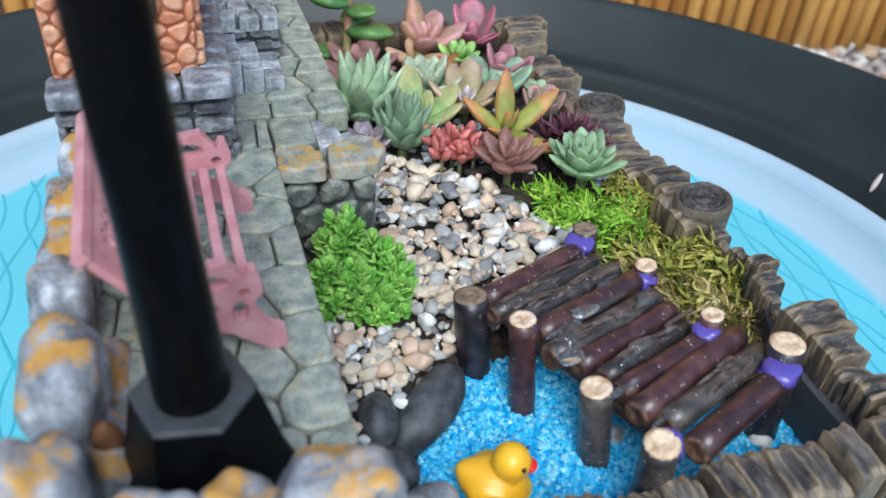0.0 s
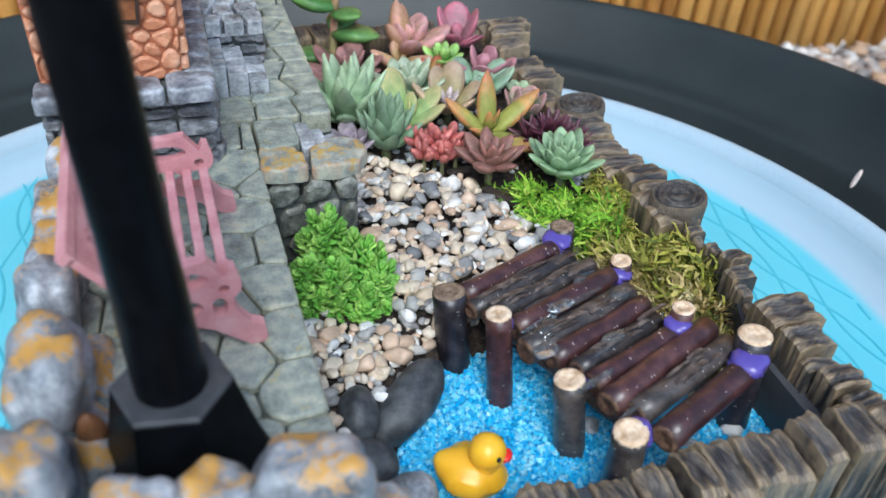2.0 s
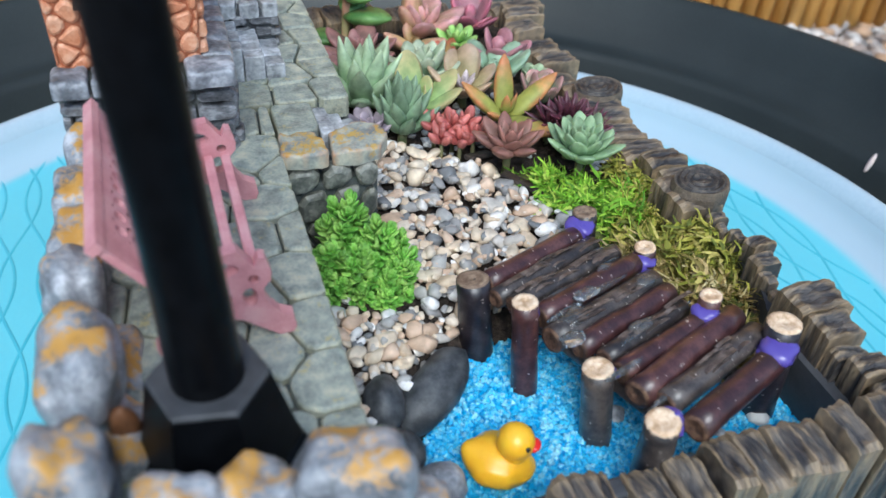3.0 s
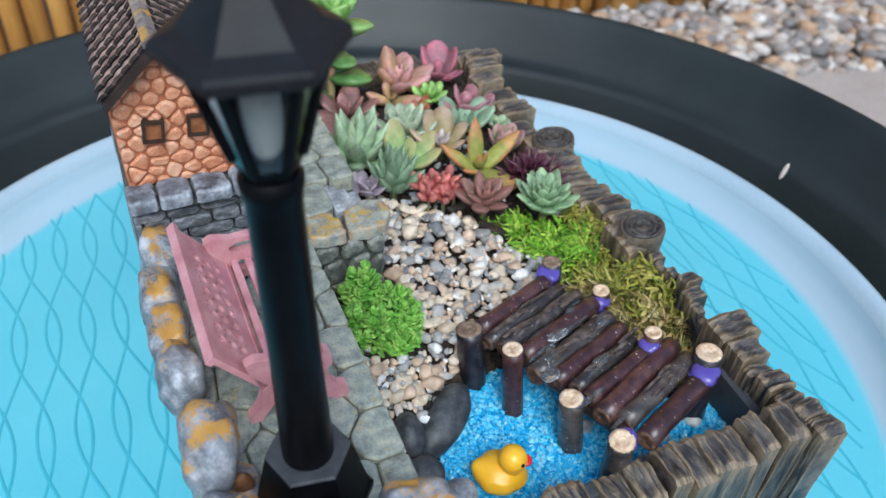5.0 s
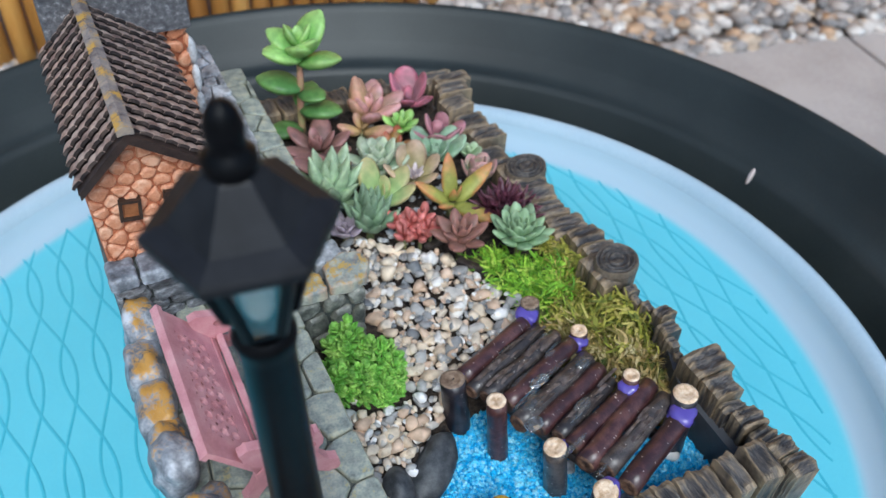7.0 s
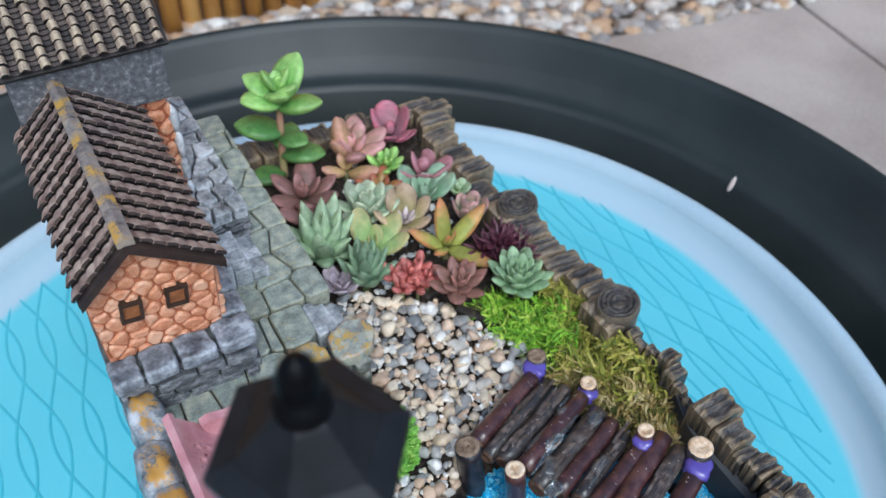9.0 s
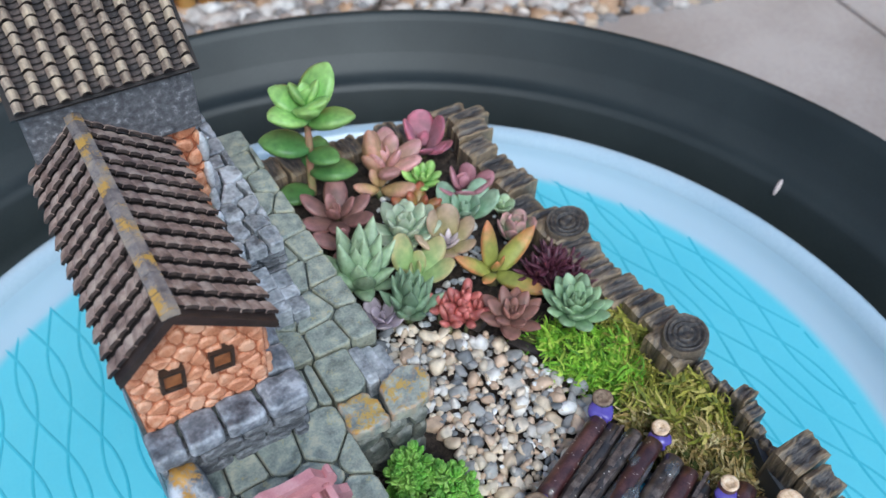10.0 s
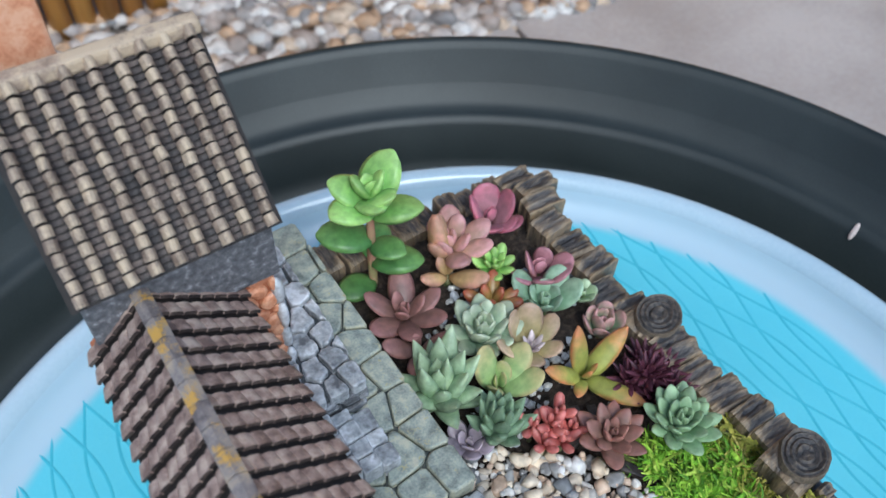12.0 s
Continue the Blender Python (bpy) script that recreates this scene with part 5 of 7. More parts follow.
def specks(a, b, r, count, rng):
    """Pale breathing pores of the bark, as tiny raised dashes round a twig."""
    bm = bmesh.new()
    a, b = Vector(a), Vector(b)
    d = (b - a).normalized()
    u = d.orthogonal().normalized()
    v = d.cross(u)
    for _ in range(count):
        f, ang = rng.uniform(0.04, 0.96), rng.uniform(0, 6.283)
        out = u * math.cos(ang) + v * math.sin(ang)
        tan = d.cross(out)
        p = a.lerp(b, f) + out * (r * 1.035)
        l, w = rng.uniform(0.0003, 0.0006), 0.00014
        vs = [bm.verts.new(p + tan * l), bm.verts.new(p + d * w), bm.verts.new(p - tan * l), bm.verts.new(p - d * w)]
        bm.faces.new(vs)
    return bm


def build_bridge():
    bridge = empty("twig_bridge", (0.035, -0.07, 0.055))
    tagged(bridge, "small footbridge of red-brown twigs tied with purple paint", "bridge")
    keep = Matrix.Translation((-0.035, 0.07, -0.055))
    rng = random.Random(31)
    # top centre, foot centre, radius, dark bark, old cut
    posts = [((0.0008, -0.0433, 0.0831), (0.0035, -0.0482, 0.05), 0.0057, True, True), ((0.0091, -0.0638, 0.0897), (0.0125, -0.067, 0.05), 0.0043, False, False),
             ((0.0221, -0.0878, 0.0829), (0.0262, -0.0905, 0.05), 0.0049, True, False), ((0.0266, -0.1135, 0.0882), (0.030, -0.1115, 0.05), 0.0051, True, False),
             ((0.0505, -0.0206, 0.0849), (0.052, -0.0245, 0.055), 0.0046, True, True), ((0.0623, -0.0427, 0.0839), (0.0665, -0.0432, 0.055), 0.0039, False, False),
             ((0.0652, -0.0752, 0.0897), (0.0685, -0.0765, 0.05), 0.0037, False, False), ((0.0788, -0.0922, 0.0907), (0.0805, -0.094, 0.05), 0.0055, True, False)]
    for k, (top, foot, r, dark, old) in enumerate(posts):
        bm = bmesh.new()
        twig(bm, foot, top, r, k)
        post = part("post", bm, (M_BARK_BLACK if k in (0, 7) else M_BARK_DARK) if dark else M_BARK, bridge, "dark bark post" if dark else "red-brown bark post", True, keep)
        part("cut_end", cap_disc(top, Vector(top) - Vector(foot), r, k), M_CUT_OLD if old else M_CUT, post, "pale cut wood end" if not old else "brown cut wood end", True)
        part("bark_specks", specks(foot, top, r, 26, rng), M_SPECK, post)
    front = [Vector(p[0]) for p in posts[:4]]
    back = [Vector(p[0]) for p in posts[4:]]
    # each deck twig: near end, far end, thickness, dark and peeling or glossy
    deck = (((0.0065, -0.0415), (0.0445, -0.0265), 0.0041, False), ((0.0065, -0.0495), (0.0485, -0.0325), 0.0034, True), ((0.0105, -0.0545), (0.0535, -0.0385), 0.0035, True),
            ((0.0165, -0.061), (0.0572, -0.0455), 0.0041, False), ((0.0162, -0.0708), (0.0588, -0.0555), 0.0044, True), ((0.0225, -0.0762), (0.0602, -0.0625), 0.0039, False),
            ((0.0275, -0.0825), (0.0608, -0.0695), 0.0034, True), ((0.0295, -0.0888), (0.0655, -0.0765), 0.0039, False), ((0.0295, -0.0978), (0.0735, -0.0785), 0.0044, False),
            ((0.0355, -0.103), (0.0755, -0.0868), 0.0041, True), ((0.039, -0.1125), (0.0805, -0.0945), 0.0045, False))
    for k, ((ax, ay), (bx, by), r, dark) in enumerate(deck):
        f = k / 10
        a = Vector((ax, ay, 0.0785 + 0.0025 * f + rng.uniform(-0.0006, 0.0006)))
        b = Vector((bx, by, 0.0795 + 0.003 * f + rng.uniform(-0.0006, 0.0006)))
        bm = bmesh.new()
        twig(bm, a, b, r, 20 + k)
        rung = part("deck_twig", bm, M_BARK_DARK if dark else M_BARK, bridge, "dark peeling twig" if dark else "glossy red-brown twig", True, keep)
        part("cut_end", cap_disc(a, a - b, r, k), M_CUT_DARK, rung, "", True)
        part("cut_end", cap_disc(b, b - a, r, k), M_CUT_DARK, rung, "", True)
        part("bark_specks", specks(a, b, r, 38, rng), M_SPECK, rung)
        if dark:
            # strips of bark that lift off the old twigs
            d = (b - a).normalized()
            side = d.cross(Vector((0, 0, 1))).normalized()
            for j in range(10):
                bm = bmesh.new()
                p = a.lerp(b, rng.uniform(0.05, 0.8)) + side * r * rng.uniform(-0.6, 0.6)
                p.z += r * rng.uniform(0.75, 0.95)
                l, w = rng.uniform(0.004, 0.013), rng.uniform(0.0004, 0.001)
                row = []
                for i in range(5):
                    q = p + d * (l * i / 4) + Vector((0, 0, 0.0007 * math.sin(math.pi * i / 4) + 0.0003 * noise.noise(p * 900 + Vector((i, 0, 0)))))
                    row.append([bm.verts.new(v) for v in (q - side * w, q + side * w + Vector((0, 0, 0.0004)), q + side * w, q - side * w - Vector((0, 0, 0.0004)))])
                for u, v in zip(row, row[1:]):
                    for i in range(4):
                        bm.faces.new((u[i - 1], u[i], v[i], v[i - 1]))
                bm.faces.new(row[0])
                bm.faces.new(row[-1][::-1])
                bmesh.ops.recalc_face_normals(bm, faces=bm.faces)
                part("bark_strip", bm, M_PEEL, rung, "pale lifting strip of bark")
    # two bearers under the deck
    for line, s in ((front, 0.004), (back, -0.006)):
        a, b = line[0].lerp(line[3], 0.0), line[0].lerp(line[3], 1.0)
        side = (back[0] - front[0]).normalized() * (0.013 if s > 0 else -0.013)
        a, b = a + side, b + side
        a.z, b.z = 0.0712, 0.0742
        bm = bmesh.new()
        twig(bm, a, b, 0.0026, 50)
        part("bearer", bm, M_BARK_DARK, bridge, "", True, keep)
    # purple paint round the ties
    for k, (top, foot, r, dark, old) in enumerate(posts):
        t, f = Vector(top), Vector(foot)
        other = back[k] if k < 4 else front[k - 4]
        d = other - t
        d.z = 0
        d.normalize()
        z = min(t.z - 0.0032, 0.0848)
        at = t.lerp(f, (t.z - z) / (t.z - f.z))
        bm = bmesh.new()
        if k >= 4:
            stone(bm, at + d * (r * 0.55) + Vector((0, -0.35 * r, 0)), (r * 2.2, r * 2.2, r * 1.2), k + 80, 3, 0.35)
            stone(bm, at + d * (r * 0.9) + Vector((0, -0.5 * r, -0.4 * r)), (r * 1.5, r * 1.6, r * 1.5), k + 90, 3, 0.4)
        else:
            big = 1.25 if k == 3 else 0.9
            stone(bm, at + d * (r * 0.85) + Vector((0, 0.1 * r, -0.2 * r)), (r * 1.2 * big, r * 1.3 * big, r * 1.5 * big), k + 80, 3, 0.3)
        part("paint_blob", bm, M_GLUE, bridge, "glossy purple paint blob", True, keep)
    # dried clear glue: drops on the twigs and beads along the gaps
    drops = [(0.42, 0.25, 0.012, 0.55, 0.0822), (0.5, 0.12, 0.009, 0.55, 0.0822), (0.3, 0.7, 0.007, 0.55, 0.0822), (0.62, 0.5, 0.008, 0.55, 0.0822), (0.47, 0.8, 0.008, 0.6, 0.083), (0.36, 0.45, 0.009, 0.5, 0.0824)]
    for k in range(10):
        for g in (rng.uniform(0.2, 0.45), rng.uniform(0.55, 0.85)):
            drops.append(((k + 1.0) / 11, g, rng.uniform(0.011, 0.02), 0.13, 0.0806))
    for k, (f, g, s, slim, z) in enumerate(drops):
        p = front[0].lerp(front[3], f).lerp(back[0].lerp(back[3], f), g)
        bm = bmesh.new()
        stone(bm, (p.x, p.y, z + 0.003 * f), (s, s * slim, 0.0024), k + 7, 3, 0.45, 0.36)
        part("glue_drop", bm, M_CLEAR, bridge, "dried clear glue", True, keep)


def ellipsoid(bm, at, size, sub=3, rot=None):
    r = bmesh.ops.create_icosphere(bm, subdivisions=sub, radius=0.5)
    m = Matrix.Translation(at) @ (rot if rot else Matrix.Identity(4)) @ Matrix.Diagonal((*size, 1))
    bmesh.ops.transform(bm, matrix=m, verts=r["verts"])
    return r["verts"]


def build_duck():
    duck = empty("toy_duck")
    duck.matrix_basis = pose(-0.0083, -0.0945, 0.0548, 0, 0, -26) @ Matrix.Scale(1.1, 4)
    tagged(duck, "tiny glossy yellow toy duck sitting on the blue grit", "toy duck")
    bm = bmesh.new()
    # hull: egg shape, flat below, with an upturned tail and wing swellings
    for v in ellipsoid(bm, (0, 0, 0.0055), (0.0195, 0.0145, 0.0125), 4):
        x, z = v.co.x, v.co.z
        v.co.z = max(0.0006, z)
        if x < -0.004:
            f = (-x - 0.004) / 0.006
            v.co.z += 0.0028 * f * f
            v.co.y *= 1 - 0.3 * f
        if x > 0.003:
            v.co.z -= 0.0012 * (x - 0.003) / 0.006 * (1 if z > 0.006 else 0)
        side = abs(v.co.y) - 0.0048
        if side > 0 and -0.006 < x < 0.004 and 0.004 < z < 0.0095:
            v.co.y += math.copysign(0.0009, v.co.y)
    part("body", bm, M_DUCK, duck, "", True)
    bm = bmesh.new()
    ellipsoid(bm, (0.0036, 0, 0.0142), (0.0098, 0.0098, 0.0096), 3)
    ellipsoid(bm, (0.0034, 0, 0.0105), (0.0078, 0.008, 0.006), 3)
    head = part("head", bm, M_DUCK, duck, "", True)
    bm = bmesh.new()
    ellipsoid(bm, (0.0084, 0, 0.0139), (0.0032, 0.0044, 0.0018), 3)
    ellipsoid(bm, (0.0081, 0, 0.0128), (0.0025, 0.0036, 0.0013), 3)
    part("beak", bm, M_BEAK, head, "red beak", True)
    for s in (-1, 1):
        bm = bmesh.new()
        ellipsoid(bm, (0.0066, s * 0.0034, 0.0156), (0.0014, 0.0012, 0.0016), 2)
        part("eye", bm, M_EYE, head, "black eye", True)


def hex_ring(r, z, turn=0.0):
    return [Vector((r * math.cos(radians(60 * k + turn)), r * math.sin(radians(60 * k + turn)), z)) for k in range(6)]


def skin(bm, rings, cap_low=True, cap_high=True):
    vs = [[bm.verts.new(p) for p in ring] for ring in rings]
    n = len(vs[0])
    for a, b in zip(vs, vs[1:]):
        for k in range(n):
            bm.faces.new((a[k], a[(k + 1) % n], b[(k + 1) % n], b[k]))
    if cap_low:
        bm.faces.new(vs[0][::-1])
    if cap_high:
        bm.faces.new(vs[-1])


def build_lamp():
    lamp = empty("lamp_post")
    axis = Vector((-0.0345, -0.03, 1.0)).normalized()
    lamp.matrix_basis = Matrix.Translation(LAMP_FOOT) @ Vector((0, 0, 1)).rotation_difference(axis).to_matrix().to_4x4() @ Matrix.Rotation(radians(51), 4, "Z")
    tagged(lamp, "black toy street lamp with a six-sided lantern standing on the flagstones", "street lamp")
    bm = bmesh.new()
    skin(bm, [hex_ring(0.0176, 0.0065), hex_ring(0.0176, 0.009), hex_ring(0.0164, 0.0102), hex_ring(0.0118, 0.0305)])
    part("base", bm, M_BLACK, lamp)
    # thin cap added to carry the sky's sheen as grey colour
    bm = bmesh.new()
    skin(bm, [hex_ring(0.01185, 0.0301), hex_ring(0.0119, 0.0309), hex_ring(0.0114, 0.0315), hex_ring(0.0074, 0.0315)], False)
    part("base_ring", bm, M_RING, lamp, "greyish top edge, sky sheen in its colour")
    bm = bmesh.new()
    lathe(bm, [(0.0071, 0.029), (0.007, 0.038), (0.0062, 0.07), (0.0058, 0.1195), (0.0062, 0.1225), (0.0066, 0.1245), (0.0066, 0.1262), (0.0056, 0.1275)], 24)
    part("pole", bm, M_BLACK, lamp, "", True)
    bm = bmesh.new()
    skin(bm, [hex_ring(0.0054, 0.127), hex_ring(0.0064, 0.1295), hex_ring(0.0066, 0.1312)])
    part("lantern_floor", bm, M_BLACK, lamp)
    lo, hi = hex_ring(0.0064, 0.1308), hex_ring(0.0124, 0.153)
    for k in range(6):
        bm = bmesh.new()
        rod(bm, lo[k], hi[k], 0.00135, 0.0015, 6, 0, 0, 1)
        part("lantern_bar", bm, M_BLACK, lamp)
        a, b, c, d = lo[k], lo[(k + 1) % 6], hi[(k + 1) % 6], hi[k]
        bm = bmesh.new()
        out = (a + b + c + d) / 4
        out.z = 0
        out = out.normalized() * 0.0004
        f = [bm.verts.new(p * 0.97 + Vector((0, 0, p.z * 0.03))) for p in (a, b, c, d)]
        g = [bm.verts.new(p * 0.97 + Vector((0, 0, p.z * 0.03)) + out) for p in (a, b, c, d)]
        bm.faces.new(f[::-1])
        bm.faces.new(g)
        for i in range(4):
            bm.faces.new((f[i - 1], f[i], g[i], g[i - 1]))
        pane = part("pane", bm, M_GLASS, lamp, "clear lantern pane")
        pane.visible_shadow = False
    bm = bmesh.new()
    lathe(bm, [(0.0, 0.1312), (0.0022, 0.1312), (0.0031, 0.1335), (0.0036, 0.139), (0.0037, 0.144), (0.003, 0.1485), (0.0, 0.1502)], 16)
    part("bulb", bm, M_BULB, lamp, "white frosted bulb", True)
    bm = bmesh.new()
    skin(bm, [hex_ring(0.0128, 0.1526), hex_ring(0.0164, 0.1532), hex_ring(0.0174, 0.1541), hex_ring(0.0174, 0.1558), hex_ring(0.0168, 0.1567), hex_ring(0.0124, 0.1583), hex_ring(0.0052, 0.1672), hex_ring(0.0044, 0.1678)])
    # roof facets get a lighter black that holds the sky's light
    part("lantern_roof", bm, M_SKYLIT_BLACK, lamp)
    bm = bmesh.new()
    lathe(bm, [(0.0042, 0.1672), (0.0047, 0.168), (0.0047, 0.1704), (0.0036, 0.1716), (0.003, 0.1726), (0.0033, 0.174), (0.0034, 0.1762), (0.0028, 0.1784), (0.0018, 0.1802), (0.0, 0.181)], 20)
    part("finial", bm, M_BLACK, lamp, "", True)
    for ob in lamp.children:
        ob.matrix_basis = Matrix.Translation((0, 0, -0.007)) @ ob.matrix_basis


def build_bench():
    bench = empty("garden_bench", (0, 0, 0.1055))
    keep = Matrix.Translation((-0.0131, 0, 0)) @ Matrix.Rotation(radians(0.8), 4, "Z") @ Matrix.Diagonal((0.84, 1, 0.86, 1)) @ Matrix.Translation((0, 0, -0.0985))
    tagged(bench, "pink painted toy bench with a pierced back on the flagstones", "bench")
    y0, y1 = -0.0745, -0.0125
    low, high = Vector((-0.087, 0, 0.1165)), Vector((-0.1035, 0, 0.1375))
    # pierced back: cells with an oval hole, 8 along and 3 up
    up = high - low
    nrm = Vector((up.z, 0, -up.x)).normalized()
    bm = bmesh.new()

    def at(u, v, w):
        return Vector((0, y0 + u * (y1 - y0), 0)) + low + up * v + nrm * w

    nu, nv, u0, u1, v0, v1 = 8, 3, 0.14, 0.86, 0.2, 0.82
    th = 0.0011
    for w, flip in ((th, False), (-th, True)):
        for i in range(nu):
            for j in range(nv):
                cu, cv = (u1 - u0) / nu, (v1 - v0) / nv
                mu, mv = u0 + (i + 0.5) * cu, v0 + (j + 0.5) * cv
                outer, inner = [], []
                for k in range(16):
                    a = 2 * math.pi * (k + 0.5) / 16
                    c, s = math.cos(a), math.sin(a)
                    q = max(abs(c), abs(s))
                    outer.append(bm.verts.new(at(mu + cu / 2 * c / q, mv + cv / 2 * s / q, w)))
                    inner.append((mu + cu * 0.29 * c, mv + cv * 0.37 * s))
                ring = [bm.verts.new(at(u, v, w)) for u, v in inner]
                for k in range(16):
                    f = (outer[k], outer[(k + 1) % 16], ring[(k + 1) % 16], ring[k])
                    bm.faces.new(f if not flip else f[::-1])
                if not flip:
                    back = [bm.verts.new(at(u, v, -th)) for u, v in inner]
                    for k in range(16):
                        bm.faces.new((ring[k], ring[(k + 1) % 16], back[(k + 1) % 16], back[k]))
    bmesh.ops.remove_doubles(bm, verts=bm.verts, dist=2e-5)

    def bar(ua, ub, va, vb, t):
        f = [bm.verts.new(at(u, v, t)) for u, v in ((ua, va), (ub, va), (ub, vb), (ua, vb))]
        g = [bm.verts.new(at(u, v, -t)) for u, v in ((ua, va), (ub, va), (ub, vb), (ua, vb))]
        bm.faces.new(f)
        bm.faces.new(g[::-1])
        for i in range(4):
            bm.faces.new((f[i - 1], g[i - 1], g[i], f[i]))

    bar(0, u0, -0.05, 1.0, 0.0012)
    bar(u1, 1, -0.05, 1.0, 0.0012)
    bar(u0, u1, -0.05, v0, 0.0012)
    bar(u0, u1, v1, 1.0, 0.0012)
    bmesh.ops.recalc_face_normals(bm, faces=bm.faces)
    part("backrest", bm, M_PINK, bench, "pierced backrest panel", False, keep)
    for args in ((-0.015, 1.015, 0.97, 1.07, 0.0019), (-0.01, 1.01, -0.09, 0.0, 0.0017)):
        bm = bmesh.new()
        bar(*args)
        bmesh.ops.recalc_face_normals(bm, faces=bm.faces)
        part("back_rail", bm, M_PINK, bench, "", False, keep)
    for k in range(4):
        bm = bmesh.new()
        x = -0.0838 + k * 0.0056
        box(bm, (x, y0 + 0.003, 0.1158), (x + 0.0031, y1 - 0.003, 0.1181), 0.0007)
        part("seat_slat", bm, M_PINK, bench, "", False, keep)
    side = [(-0.0598, 0.1005), (-0.0606, 0.0985), (-0.064, 0.0985), (-0.0674, 0.1012), (-0.0723, 0.1052), (-0.0764, 0.107), (-0.081, 0.1068), (-0.0845, 0.1045), (-0.087, 0.101), (-0.0885, 0.0985), (-0.092, 0.0985),
            (-0.0925, 0.101), (-0.0895, 0.105), (-0.0875, 0.11), (-0.088, 0.116), (-0.0905, 0.122), (-0.0915, 0.1258), (-0.0885, 0.1272), (-0.0825, 0.1255), (-0.0765, 0.1258), (-0.0721, 0.1264), (-0.0702, 0.1235),
            (-0.0685, 0.1212), (-0.0675, 0.1236), (-0.066, 0.1232), (-0.0648, 0.119), (-0.0651, 0.1165), (-0.0668, 0.1145), (-0.067, 0.112), (-0.0655, 0.1085), (-0.0634, 0.1056), (-0.0603, 0.104)]
    holes = [[(cx + rx * math.cos(a), cz + rz * math.sin(a)) for a in [k * math.pi / 6 for k in range(12)]]
             for cx, cz, rx, rz in ((-0.0778, 0.1213, 0.0058, 0.0023), (-0.0702, 0.1122, 0.0019, 0.0028), (-0.0783, 0.1128, 0.0042, 0.0026), (-0.0689, 0.1175, 0.0014, 0.0013))]
    side, holes = [[((x + 0.0131) / 0.84, 0.0985 + (z - 0.0985) / 0.88) for x, z in loop] for loop in [side]][0], [[((x + 0.0131) / 0.84, 0.0985 + (z - 0.0985) / 0.88) for x, z in loop] for loop in holes]
    for yy in (y0, y1 - 0.0034):
        bm = bmesh.new()
        for y in (yy, yy + 0.0034):
            edges = []
            for loop in [side] + holes:
                vs = [bm.verts.new((x, y, z)) for x, z in loop]
                edges += [bm.edges.new((vs[i - 1], vs[i])) for i in range(len(vs))]
            bmesh.ops.triangle_fill(bm, use_beauty=True, edges=edges)
        for loop in [side] + holes:
            for i in range(len(loop)):
                a, b = loop[i - 1], loop[i]
                bm.faces.new([bm.verts.new(p) for p in ((a[0], yy, a[1]), (b[0], yy, b[1]), (b[0], yy + 0.0034, b[1]), (a[0], yy + 0.0034, a[1]))])
        bmesh.ops.remove_doubles(bm, verts=bm.verts, dist=1e-6)
        bmesh.ops.recalc_face_normals(bm, faces=bm.faces)
        part("end_frame", bm, M_PINK, bench, "scrolled arm and leg frame", False, keep)
    bm = bmesh.new()
    box(bm, (-0.0668, y0 + 0.003, 0.1125), (-0.0652, y1 - 0.003, 0.1172), 0.0004)
    part("front_rail", bm, M_PINK, bench, "", False, keep)


# ---- plants ----
def leaf_mesh(name, material, length=1.0, width=0.5, thick=0.16, a=0.55, b=0.6, curl=0.25, cup=0.1, segs=8, sides=8):
    """A fleshy leaf along +y; a and b shape its broad part and its point, curl lifts the tip, cup hollows the upper face."""
    bm = bmesh.new()
    peak = max(((0.06 + 0.94 * s) ** a) * ((1 - s) ** b) for s in [k / 40 for k in range(41)])
    rings = []
    for k in range(segs + 1):
        s = (k / segs) ** 0.85 * 0.985
        w = width / 2 * ((0.06 + 0.94 * s) ** a) * ((1 - s) ** b) / peak
        t = thick / 2 * (0.55 + 0.45 * math.sin(math.pi * min(1, s * 1.1))) * min(1, 0.15 + w / (width / 2)) ** 0.8
        z = curl * length * s * s
        ring = []
        for i in range(sides):
            ang = 2 * math.pi * i / sides
            x, dz = w * math.cos(ang), t * math.sin(ang)
            ring.append(bm.verts.new((x, s * length, z + dz + cup * width * (x / (width / 2)) ** 2)))
        rings.append(ring)
    for p, q in zip(rings, rings[1:]):
        for i in range(sides):
            bm.faces.new((p[i], p[(i + 1) % sides], q[(i + 1) % sides], q[i]))
    bm.faces.new(rings[0][::-1])
    tip = bm.verts.new((0, length, curl * length))
    for i in range(sides):
        bm.faces.new((rings[-1][i], rings[-1][(i + 1) % sides], tip))
    me = bpy.data.meshes.new(name)
    bm.to_mesh(me)
    bm.free()
    me.shade_smooth()
    me.materials.append(material)
    return me


